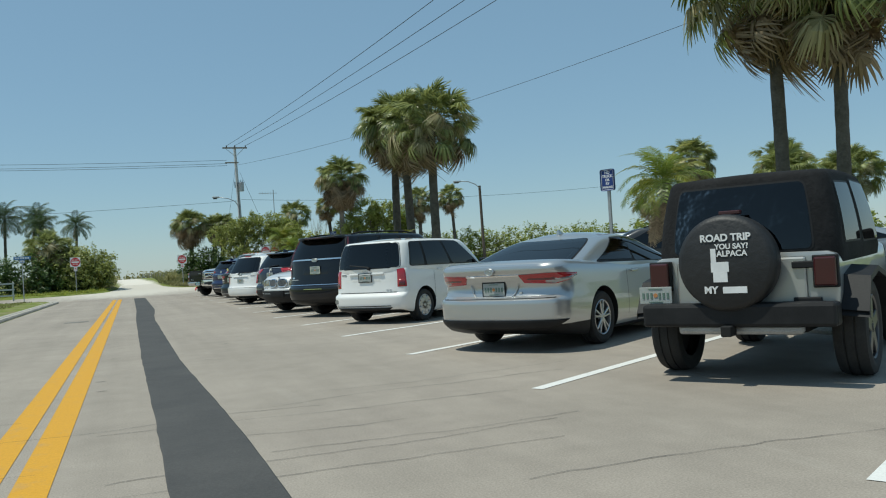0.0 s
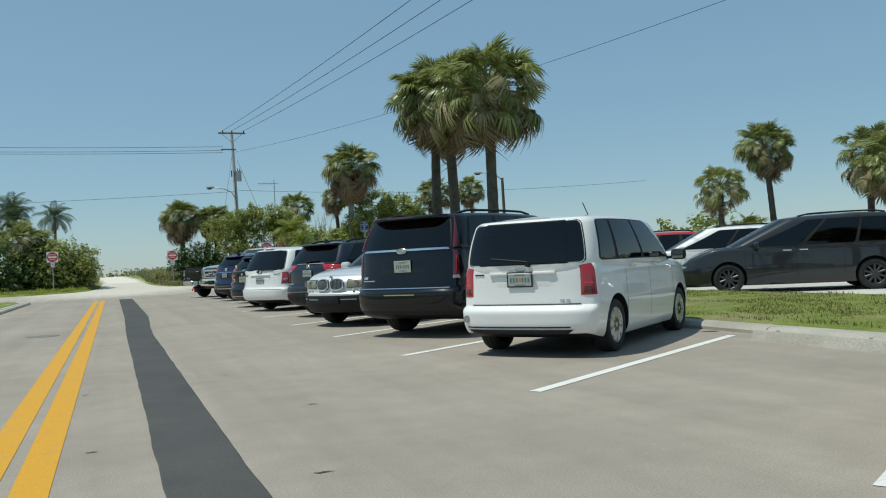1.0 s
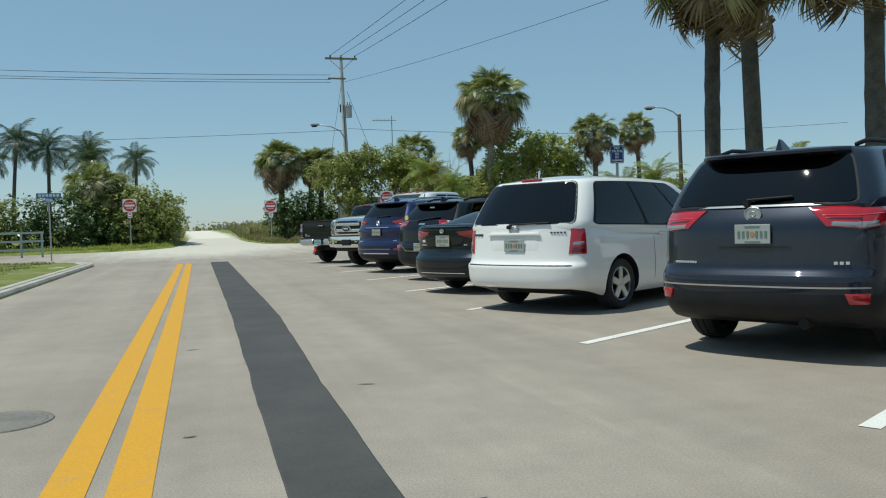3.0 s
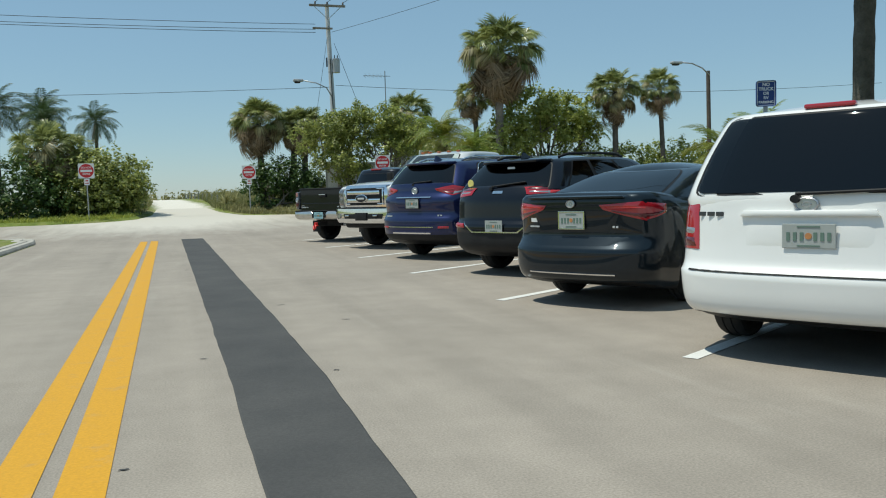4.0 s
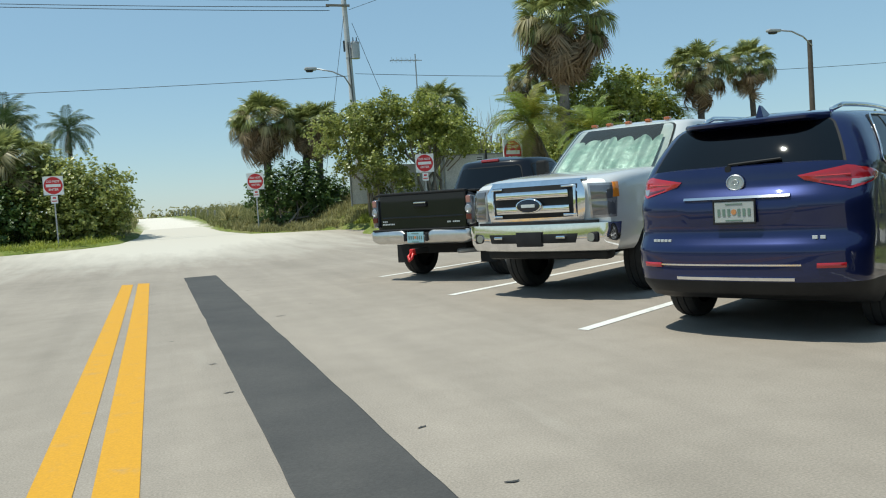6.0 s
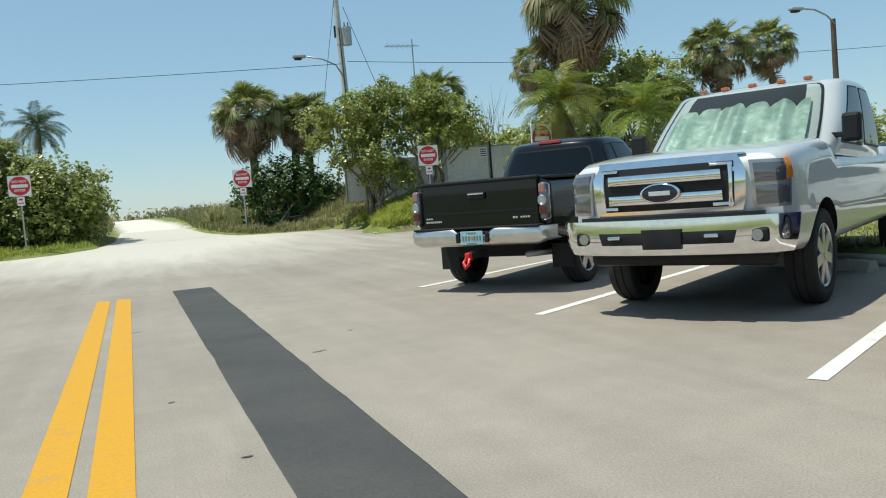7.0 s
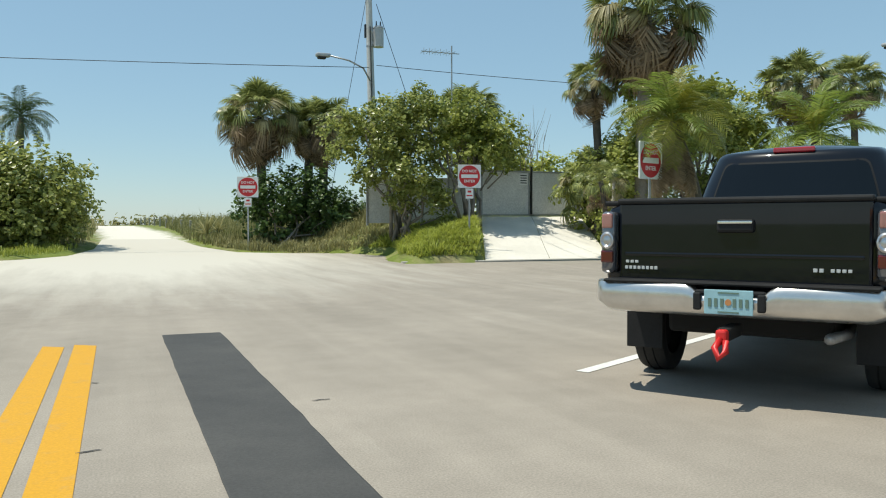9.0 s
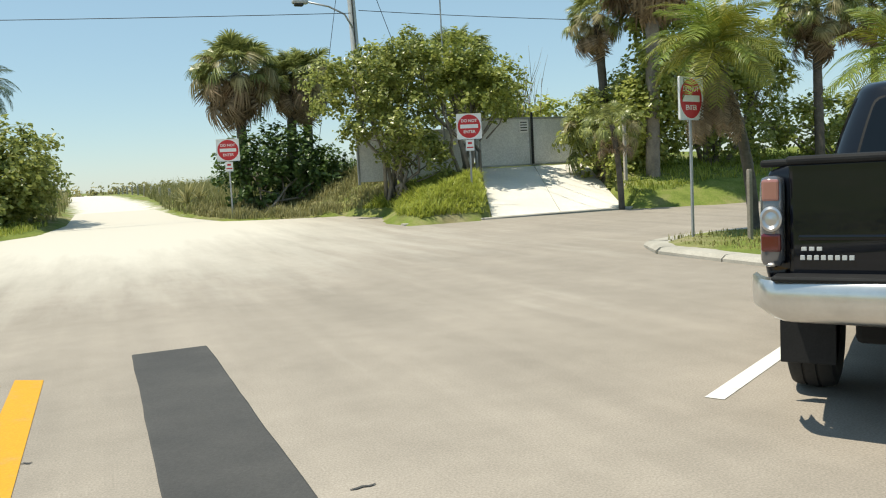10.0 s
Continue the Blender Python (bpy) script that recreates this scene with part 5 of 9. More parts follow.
def mpv():
    spec = dict(L=4.75, W=1.83, clear=0.18, r=0.32, axles=(0.98, 3.82), rim="five", tyre=0.21, paint=WHITE_PAINT,
                top=[(0, 1.10), (0.6, 1.07), (1.5, 1.01), (3.5, 1.00), (3.8, 0.98), (4.4, 0.88), (4.65, 0.78), (4.75, 0.66)],
                tail=[(0.25, 0.10), (0.36, 0.01), (0.46, 0.0), (0.58, 0.0), (0.62, 0.05), (0.66, 0.07), (1.0, 0.11)], nose=[(0.25, 0.08), (0.5, 0.0), (0.7, 0.06), (0.9, 0.25)],
                cabin=(0.12, 3.95, 0.44, 2.75, 0.875, 0.69, 1.07, 0.95, 1.64, 1.62), bows=dict(back=0.07, front=0.12, side=0.05, crown=0.07),
                glass=(GLASS_DARK, GLASS_DARK, GLASS_MID), windows=[(0.06, 0.36, 0.05, 0.90, 0.02, 0.00), (0.38, 0.64, 0.05, 0.90, 0.00, 0.00), (0.66, 0.93, 0.05, 0.90, 0.00, -0.10)], backlight=(0.030, 0.970, 0.06, 0.93),
                doors=(1.75, 2.75, 3.6), handles=[(1.95, 0.92), (2.95, 0.92)], tb=0.07, bottom=[(0, 0.31), (0.25, 0.26), (0.7, 0.18), (4.1, 0.18), (4.75, 0.24)],
                plan=[(0, 0.87), (0.06, 0.93), (0.2, 0.975), (0.6, 1.0), (3.7, 1.0), (4.3, 0.94), (4.65, 0.80), (4.75, 0.68)])
    top, sh, cab = car("minivan", "white minivan with dark rear glass and upright red lamps", "car", stall_pose(3.61, 28.14) @ Matrix.Diagonal((1.05, 1, 1, 1)), spec)
    tail_lamps(sh, top, "upright red lamp lens", [(0.72, 0.730), (0.93, 0.730), (0.91, 1.070), (0.75, 1.050)], None, [(0, 0.12, 0.88, 0.30, 0.46, CLEAR_LENS), (0, 0.12, 0.88, 0.06, 0.26, DEEP_RED)])
    shell_patch("plate_recess", sh, 0, [(-0.40, 0.750), (0.36, 0.750), (0.36, 0.950), (-0.40, 0.950)], WHITE_PAINT, top, proud=0.004, depth=0.02)
    shell_patch("grab_bar", sh, 0, [(-0.42, 0.955), (0.38, 0.955), (0.36, 0.995), (-0.40, 0.995)], WHITE_PAINT, top, proud=0.03)
    plate_on(sh, 0, 0.0, 0.835, top)
    badge(sh, 0, -0.02, 1.030, top, 0.14, 0.09)
    lettering_bar(sh, 0, -0.64, 0.970, 0.20, 0.035, top, DARK_ALLOY, n=3)
    lettering_bar(sh, 0, 0.60, 0.990, 0.20, 0.022, top, DARK_ALLOY, n=5)
    shell_patch("tailgate_gap", sh, 0, [(-0.78, 0.59), (0.78, 0.59), (0.78, 0.60), (-0.78, 0.60)], UNDERBODY, top, proud=0.006, nv=1)
    part("brake_lamp", box((0, 0.40, 1.655), (0.30, 0.05, 0.03), 0.01), RED_LENS, top)
    wiper(cab, top, 0.45, 0.02, 0.80, 0.05)


def sedan_spec(colour, L, W, H, **k):
    return dict(dict(L=L, W=W, clear=0.15, r=0.325, paint=colour, tyre=0.215,
                top=[(0, 0.99), (0.06, 1.03), (0.20, 1.05), (0.9, 1.02), (2.5, 0.98), (3.4, 0.97), (4.2, 0.86), (4.6, 0.76), (L, 0.62)],
                cabin=(0.52, 3.70, 1.55, 2.55, 0.83, 0.61, 1.00, 0.93, H - 0.125, H - 0.125), bows=dict(back=0.11, front=0.12, side=0.07, crown=0.075, soft=0.10),
                glass=(GLASS_DARK, GLASS_DARK, GLASS_MID), windows=[(0.14, 0.47, 0.11, 0.86, 0.13, 0.02), (0.49, 0.93, 0.05, 0.88, 0.00, -0.14)], backlight=(0.036, 0.964, 0.03, 0.93),
                nose=[(0.2, 0.06), (0.45, 0.0), (0.6, 0.06), (0.8, 0.25)], tb=0.10), **k)


def camry():
    spec = sedan_spec(SILVER_PAINT, 4.88, 1.84, 1.445, axles=(1.05, 3.87), rim="ten", clad_end=0.33, clad=0.2,
                      tail=[(0.2, 0.12), (0.3, 0.03), (0.42, 0.0), (0.60, 0.0), (0.63, 0.02), (0.66, 0.10), (0.76, 0.13), (0.88, 0.08), (0.93, 0.05), (1.0, 0.03), (1.03, 0.05), (1.06, 0.10)],
                      doors=(1.75, 2.65, 3.55), handles=[(1.95, 0.86), (2.85, 0.88)], mirror=0.88, backlight=(0.036, 0.964, 0.04, 0.93),
                      plan=[(0, 0.84), (0.05, 0.91), (0.2, 0.965), (0.7, 1.0), (3.8, 1.0), (4.4, 0.94), (4.75, 0.80), (4.88, 0.66)])
    top, sh, cab = car("sedan", "silver four-door sedan with slim red tail lamps", "car", stall_pose(4.04, 8.49, turn=-3, size=0.965), spec)
    tail_lamps(sh, top, "slim wedge of red and clear lamp lens", [(0.42, 0.81), (0.78, 0.79), (0.78, 0.92), (0.37, 0.905)], [(0.78, 0.79), (1.18, 0.875), (1.20, 0.905), (0.78, 0.92)],
               [(0, 0.10, 1.0, 0.10, 0.20, PALE_RED), (0, 0.15, 1.0, 0.34, 0.58, DEEP_RED), (1, 0.0, 0.95, 0.08, 0.50, CLEAR_LENS), (0, 0.70, 1.0, 0.06, 0.36, CLEAR_LENS)])
    shell_patch("plate_recess", sh, 0, [(-0.26, 0.66), (0.28, 0.66), (0.34, 0.84), (-0.32, 0.84)], SILVER_PAINT, top, proud=0.004, depth=0.03)
    plate_on(sh, 0, 0.0, 0.745, top, frame_mat=BLACK_PLASTIC)
    badge(sh, 0, 0.0, 0.955, top, 0.13, 0.09)
    # crease drawn by a dark strip that stands in for its shade
    shell_patch("bumper_crease", sh, 0, [(-0.80, 0.635), (0.80, 0.635), (0.80, 0.645), (-0.80, 0.645)], UNDERBODY, top, proud=0.006, nv=1)
    shell_patch("lower_valance", sh, 0, [(-0.78, 0.285), (0.78, 0.285), (1.0, 0.385), (-1.0, 0.385)], BLACK_PLASTIC, top, proud=0.022, nu=20, nv=6)
    for g in (1, -1):
        v, f = tube([sh.point(0, g * 0.34, 0.80, 0.004), sh.point(0, g * 0.30, 0.70, 0.008), sh.point(0, g * 0.26, 0.655, 0.008), sh.point(0, 0.0, 0.65, 0.008)], 0.007, 5)
        link_mesh("recess_edge", v, f, SILVER_PAINT, top)
    shell_patch("boot_strip", sh, 0, [(-0.38, 0.893), (0.38, 0.893), (0.38, 0.907), (-0.38, 0.907)], CHROME, top, proud=0.014, nv=1)
    shell_patch("exhaust_tip", sh, 0, [(0.52, 0.295), (0.62, 0.295), (0.62, 0.335), (0.52, 0.335)], STEEL, top, proud=0.02)
    lettering_bar(sh, 0, 0.36, 0.70, 0.06, 0.03, top, n=1)
    part("parking_sticker", box((0, 0, 0), (0.12, 0.004, 0.035)), plain("green_sticker", (0.05, 0.35, 0.28), 0.5), top).location = cab.at("back", 0.80, 0.05, 0.012)
    roof_fin(cab, top, SILVER_PAINT)


def corolla():
    spec = sedan_spec(TEAL_PAINT, 4.65, 1.78, 1.455, axles=(1.0, 3.70), rim="ten", clad=0.2,
                      top=[(0, 1.05), (0.06, 1.09), (0.20, 1.10), (0.8, 1.05), (2.4, 0.98), (3.3, 0.97), (4.0, 0.86), (4.4, 0.76), (4.65, 0.62)],
                      cabin=(0.42, 3.52, 1.40, 2.45, 0.83, 0.62, 1.05, 0.93, 1.335, 1.335),
                      tail=[(0.2, 0.12), (0.3, 0.02), (0.4, 0.0), (0.56, 0.0), (0.62, 0.05), (0.70, 0.10), (1.01, 0.07), (1.08, 0.06), (1.12, 0.10)],
                      doors=(1.65, 2.5, 3.4), handles=[(1.85, 0.86), (2.7, 0.88)], mirror=0.88,
                      plan=[(0, 0.85), (0.05, 0.92), (0.2, 0.97), (0.7, 1.0), (3.6, 1.0), (4.2, 0.94), (4.5, 0.80), (4.65, 0.66)])
    top, sh, cab = car("sedan", "dark teal four-door sedan with angular red tail lamps", "car", stall_pose(3.64, 31.2) @ Matrix.Diagonal((0.92, 1, 1, 1)), spec)
    tail_lamps(sh, top, "angular red lamp lens", [(0.38, 0.955), (0.80, 0.845), (0.80, 1.030), (0.34, 1.000)], [(0.80, 0.855), (1.10, 0.920), (1.12, 1.000), (0.80, 1.030)],
               [(0, 0.2, 1.0, 0.12, 0.36, DEEP_RED), (0, 0.1, 1.0, 0.62, 0.70, PALE_RED), (1, 0.0, 0.8, 0.12, 0.36, DEEP_RED)])
    shell_patch("boot_lip", sh, 0, [(-0.66, 1.065), (0.66, 1.065), (0.64, 1.085), (-0.64, 1.085)], TEAL_PAINT, top, proud=0.03)
    shell_patch("plate_recess", sh, 0, [(-0.45, 0.730), (0.45, 0.730), (0.58, 0.980), (-0.58, 0.980)], TEAL_PAINT, top, proud=0.004, depth=0.03)
    plate_on(sh, 0, 0.0, 0.855, top, frame_mat=CHROME)
    badge(sh, 0, 0.0, 1.015, top, 0.11, 0.08)
    shell_patch("bumper_crease", sh, 0, [(-0.55, 0.60), (0.55, 0.60), (0.80, 0.70), (-0.80, 0.70)], TEAL_PAINT, top, proud=-0.002, nv=1)
    shell_patch("bumper_strip", sh, 0, [(-0.55, 0.335), (0.55, 0.335), (0.55, 0.347), (-0.55, 0.347)], CHROME, top, proud=0.012, nv=1)
    lettering_bar(sh, 0, -0.52, 0.790, 0.15, 0.02, top, n=7)
    lettering_bar(sh, 0, 0.50, 0.790, 0.07, 0.025, top, n=2)
    shell_patch("sticker", sh, 0, [(-0.58, 0.835), (-0.46, 0.835), (-0.46, 0.875), (-0.58, 0.875)], SIGN_WHITE, top, proud=0.008, nv=1, depth=0.004)


def cherokee():
    spec = dict(L=4.62, W=1.86, clear=0.21, r=0.36, axles=(0.95, 3.66), rim="five", tyre=0.23, paint=BLACK_PAINT, clad=0.42, clad_end=0.60,
                top=[(0, 1.21), (0.6, 1.18), (1.4, 1.12), (3.2, 1.09), (3.6, 1.06), (4.3, 0.98), (4.5, 0.90), (4.62, 0.75)],
                tail=[(0.3, 0.10), (0.42, 0.01), (0.5, 0.0), (0.70, 0.0), (0.76, 0.06), (1.02, 0.07), (1.21, 0.15)], nose=[(0.3, 0.08), (0.6, 0.0), (0.8, 0.05), (1.0, 0.15)],
                cabin=(0.14, 3.6, 0.50, 2.60, 0.89, 0.67, 1.17, 1.06, 1.56, 1.58), bows=dict(back=0.09, front=0.12, side=0.04, crown=0.06),
                glass=(GLASS_DARK, GLASS_DARK, GLASS_MID), windows=[(0.07, 0.28, 0.09, 0.88, 0.06, 0.00), (0.31, 0.57, 0.05, 0.90, 0.00, 0.00), (0.60, 0.93, 0.05, 0.90, 0.00, -0.10)], backlight=(0.042, 0.958, 0.03, 0.88),
                doors=(1.6, 2.45, 3.35), handles=[(1.8, 1.0), (2.65, 1.0)], mirror_mat=BLACK_PLASTIC, tb=0.10,
                plan=[(0, 0.84), (0.06, 0.91), (0.2, 0.965), (0.6, 1.0), (3.6, 1.0), (4.2, 0.94), (4.5, 0.82), (4.62, 0.7)])
    top, sh, cab = car("suv", "glossy black sport utility vehicle with high slim red lamps", "car", stall_pose(4.10, 34.2) @ Matrix.Diagonal((0.96, 1, 1, 1)), spec)
    tail_lamps(sh, top, "slim red lamp lens", [(0.50, 1.105), (0.82, 1.075), (0.82, 1.205), (0.46, 1.200)], [(0.82, 1.075), (1.06, 1.100), (1.10, 1.210), (0.82, 1.205)],
               [(0, 0.12, 1.0, 0.30, 0.52, CLEAR_LENS), (0, 0.08, 1.0, 0.62, 0.90, DEEP_RED), (1, 0.0, 0.7, 0.30, 0.52, PALE_RED)])
    both(shell_patch, "reflector", sh, 0, [(0.58, 0.66), (0.86, 0.66), (0.90, 0.73), (0.60, 0.72)], RED_LENS, top, proud=0.014)
    both(shell_patch, "chrome_hook", sh, 0, [(0.42, 0.60), (0.60, 0.735), (0.62, 0.75), (0.40, 0.612)], CHROME, top, proud=0.018, nv=1)
    shell_patch("chrome_lip", sh, 0, [(-0.42, 0.595), (0.42, 0.595), (0.42, 0.61), (-0.42, 0.61)], CHROME, top, proud=0.018, nv=1)
    plate_on(sh, 0, 0.02, 0.685, top)
    shell_patch("name_bar", sh, 0, [(-0.09, 1.120), (0.09, 1.120), (0.09, 1.155), (-0.09, 1.155)], CHROME, top, proud=0.012, nv=1, depth=0.01)
    lettering_bar(sh, 0, 0.54, 0.930, 0.20, 0.035, top, n=3)
    lettering_bar(sh, 0, 0.60, 0.865, 0.14, 0.018, top, n=5)
    wiper(cab, top, 0.42, 0.06, 0.76, 0.20)
    st = part("round_sticker", cyl((0, 0, 0), (0, -0.004, 0), 0.055, None, 20), plain("yellow_sticker", (0.75, 0.66, 0.20), 0.5), top)
    st.location = cab.at("back", 0.13, 0.20, 0.03)
    spoiler(cab, top, BLACK_PAINT, 0.17)
    part("window_decal", box((0, 0, 0), (0.13, 0.004, 0.035), 0.001), SIGN_WHITE, top).location = cab.at("back", 0.52, 0.72, 0.012)
    rails(cab, top, BLACK_PLASTIC)
    roof_fin(cab, top, BLACK_PAINT)


def rogue():
    spec = dict(L=4.69, W=1.84, clear=0.21, r=0.355, axles=(0.98, 3.69), rim="ten", tyre=0.225, paint=NAVY_PAINT, clad=0.34, clad_end=0.43,
                top=[(0, 1.25), (1.0, 1.17), (3.3, 1.08), (3.6, 1.05), (4.3, 0.96), (4.55, 0.86), (4.69, 0.70)],
                tail=[(0.3, 0.09), (0.42, 0.01), (0.5, 0.0), (0.66, 0.0), (0.72, 0.04), (0.78, 0.07), (0.98, 0.05), (1.12, 0.14)], nose=[(0.3, 0.08), (0.6, 0.0), (0.8, 0.06), (1.0, 0.2)],
                cabin=(0.17, 3.7, 0.48, 2.70, 0.875, 0.66, 1.22, 1.05, 1.61, 1.64), bows=dict(back=0.08, front=0.12, side=0.05, crown=0.06, soft=0.09),
                glass=(GLASS_DARK, GLASS_DARK, GLASS_MID), windows=[(0.12, 0.27, 0.09, 0.86, 0.05, 0.00), (0.29, 0.56, 0.05, 0.88, 0.00, 0.00), (0.58, 0.94, 0.05, 0.88, 0.00, -0.13)], backlight=(0.048, 0.952, 0.03, 0.88), bright_trim=True,
                doors=(1.65, 2.5, 3.4), handles=[(1.85, 0.99), (2.7, 0.99)], handle_mat=CHROME, mirror_mat=BLACK_PLASTIC, tb=0.09,
                plan=[(0, 0.84), (0.06, 0.91), (0.2, 0.965), (0.6, 1.0), (3.7, 1.0), (4.25, 0.94), (4.57, 0.82), (4.69, 0.7)])
    top, sh, cab = car("suv", "deep blue sport utility vehicle with silver roof rails", "car", stall_pose(3.91, 37.44) @ Matrix.Diagonal((1, 1, 1.04, 1)), spec)
    tail_lamps(sh, top, "boomerang-shaped red lamp lens", [(0.50, 1.135), (0.80, 1.060), (0.80, 1.225), (0.46, 1.170)], [(0.80, 1.060), (1.14, 1.135), (1.18, 1.170), (0.80, 1.225)],
               [(0, 0.35, 1.0, 0.10, 0.32, DEEP_RED), (1, 0.0, 0.6, 0.12, 0.40, CLEAR_LENS), (0, 0.2, 1.0, 0.55, 0.64, PALE_RED)])
    badge(sh, 0, 0.0, 1.145, top, 0.14, 0.12)
    shell_patch("chrome_strip", sh, 0, [(-0.40, 1.030), (0.42, 1.030), (0.42, 1.048), (-0.40, 1.048)], CHROME, top, proud=0.025, nv=1)
    plate_on(sh, 0, 0.02, 0.935, top, frame_mat=BLACK_PLASTIC)
    shell_patch("plate_recess", sh, 0, [(-0.36, 0.820), (0.38, 0.820), (0.52, 1.015), (-0.50, 1.015)], NAVY_PAINT, top, proud=0.004, depth=0.03)
    shell_patch("bumper_strip", sh, 0, [(-0.46, 0.44), (0.46, 0.44), (0.46, 0.462), (-0.46, 0.462)], CHROME, top, proud=0.02, nv=1)
    shell_patch("bumper_line", sh, 0, [(-0.78, 0.545), (0.50, 0.545), (0.50, 0.557), (-0.78, 0.557)], CHROME, top, proud=0.012, nv=1)
    both(shell_patch, "reflector", sh, 0, [(0.60, 0.53), (0.78, 0.53), (0.78, 0.565), (0.60, 0.565)], RED_LENS, top, proud=0.014)
    lettering_bar(sh, 0, -0.60, 0.73, 0.18, 0.025, top, n=5)
    lettering_bar(sh, 0, 0.60, 0.74, 0.10, 0.03, top, n=2)
    wiper(cab, top, 0.46, 0.10, 0.70, 0.16)
    spoiler(cab, top, NAVY_PAINT, 0.15)
    part("tow_bar", box((0.12, 0.10, 0.345), (0.5, 0.06, 0.03), 0.01), STEEL, top)
    rails(cab, top, CHROME)
    roof_fin(cab, top, NAVY_PAINT)


def bmw():
    L = 4.67
    spec = dict(L=L, W=1.88, clear=0.21, r=0.365, axles=(0.95, 3.77), rim="five", tyre=0.25, paint=LIGHT_SILVER, clad=0.36, clad_end=0.52,
                top=[(0, 1.10), (2.9, 1.08), (3.2, 1.08), (3.55, 1.06), (4.2, 1.01), (4.48, 0.97), (4.6, 0.94), (L, 0.91)], crown=0.05,
                tail=[(0.3, 0.09), (0.5, 0.0), (0.7, 0.02), (1.1, 0.10)], nose=[(0.3, 0.06), (0.44, 0.0), (0.62, 0.0), (0.66, 0.05), (0.80, 0.05), (0.90, 0.10), (1.0, 0.2)],
                cabin=(0.15, 3.40, 0.50, 2.42, 0.915, 0.73, 1.07, 1.07, 1.66, 1.64), bows=dict(back=0.06, front=0.14, side=0.03, crown=0.05),
                glass=(GLASS_DARK, GLASS_MID, GLASS_MID), windows=[(0.08, 0.30, 0.05, 0.90, 0.06, 0.00), (0.33, 0.60, 0.05, 0.90, 0.00, 0.00), (0.63, 0.94, 0.05, 0.90, 0.00, -0.12)],
                doors=(1.55, 2.4, 3.25), handles=[(1.75, 0.98), (2.6, 0.98)], nb=0.20,
                plan=[(0, 0.86), (0.06, 0.92), (0.3, 0.98), (0.8, 1.0), (3.7, 1.0), (4.2, 0.97), (4.45, 0.92), (4.58, 0.87), (L, 0.80)])
    top, sh, cab = car("suv", "older silver sport utility vehicle with hazed headlamps, backed into its stall", "car", stall_pose(3.78, 20.98, L, True, turn=-5), spec)
    both(shell_patch, "lamp_surround", sh, 1, [(0.365, 0.715), (1.10, 0.735), (1.14, 0.885), (0.385, 0.88)], BLACK_PLASTIC, top, proud=0.008, nu=14)
    both(shell_patch, "headlamp", sh, 1, [(0.38, 0.725), (1.0, 0.742), (1.02, 0.875), (0.40, 0.87)], HAZED_LENS, top, proud=0.014, label="yellowed hazy lamp lens", nu=14)
    for g in (1, -1):
        for u in (0.55, 0.78):
            c = sh.point(1, g * u, 0.80, 0.012)
            v, f = lathe([(-0.02, 0.058), (0.004, 0.058), (0.008, 0.050), (0.004, 0.040), (0.010, 0.0)], 22, "z")
            lm = link_mesh("lamp_bowl", [(x, zz, y) for x, y, zz in v], f, RING_LENS, top, "round lamp behind hazy lens", smooth=True)
            lm.location = c
    both(shell_patch, "turn_lamp", sh, 1, [(1.0, 0.745), (1.09, 0.75), (1.12, 0.875), (1.02, 0.875)], AMBER_LENS, top, proud=0.016)
    for g in (1, -1):
        gr = shell_patch("grille", sh, 1, [(g * 0.03, 0.70), (g * 0.30, 0.70), (g * 0.31, 0.87), (g * 0.03, 0.88)][:: g] if g > 0 else [(-0.30, 0.70), (-0.03, 0.70), (-0.03, 0.88), (-0.31, 0.87)], BLACK_PLASTIC, top, proud=0.02, round_=0.25)
        bm = bmesh.new()
        for i in range(9):
            p = sh.point(1, g * (0.055 + 0.029 * i), 0.785, 0.028)
            bm_box(bm, p, (0.010, 0.02, 0.155), 0.003)
        part("grille_slat", bm, STEEL, gr)
        ring = []
        for k in range(20):
            a = 2 * math.pi * k / 20
            cx, cz = 0.17, 0.788
            e = 2.6
            dx = math.copysign(abs(math.cos(a)) ** (2 / e), math.cos(a)) * 0.145
            dz = math.copysign(abs(math.sin(a)) ** (2 / e), math.sin(a)) * 0.098
            ring.append(sh.point(1, g * (cx + dx), cz + dz, 0.03))
        ring.append(ring[0])
        v, f = tube(ring, 0.012, 6)
        link_mesh("grille_surround", v, f, CHROME, gr)
    badge(sh, 1, 0.0, 0.915, top, 0.07, 0.07)
    shell_patch("lower_intake", sh, 1, [(-0.62, 0.46), (0.62, 0.46), (0.72, 0.585), (-0.72, 0.585)], BLACK_PLASTIC, top, proud=0.006, nu=12)
    shell_patch("plate_holder", sh, 1, [(-0.24, 0.43), (0.24, 0.43), (0.24, 0.57), (-0.24, 0.57)], BLACK_PLASTIC, top, proud=0.035)
    both(shell_patch, "bumper_insert", sh, 1, [(0.27, 0.505), (0.58, 0.505), (0.58, 0.522), (0.27, 0.522)], STEEL, top, proud=0.014, nv=1)
    for g in (1, -1):
        p = sh.point(1, g * 0.68, 0.595, 0.004)
        fl = part("fog_lamp", cyl(p - Vector((0, 0.03, 0)), p + Vector((0, 0.008, 0)), 0.055, None, 20), BLACK_PLASTIC, top)
        part("lens", cyl(p, p + Vector((0, 0.012, 0)), 0.036, None, 18), DARK_ALLOY, fl)
        for u in (0.50, 0.62):
            q = sh.point(1, g * u, 0.675, 0.02)
            part("washer_jet", box(q, (0.045, 0.05, 0.035), 0.012), LIGHT_SILVER, top, smooth=True)
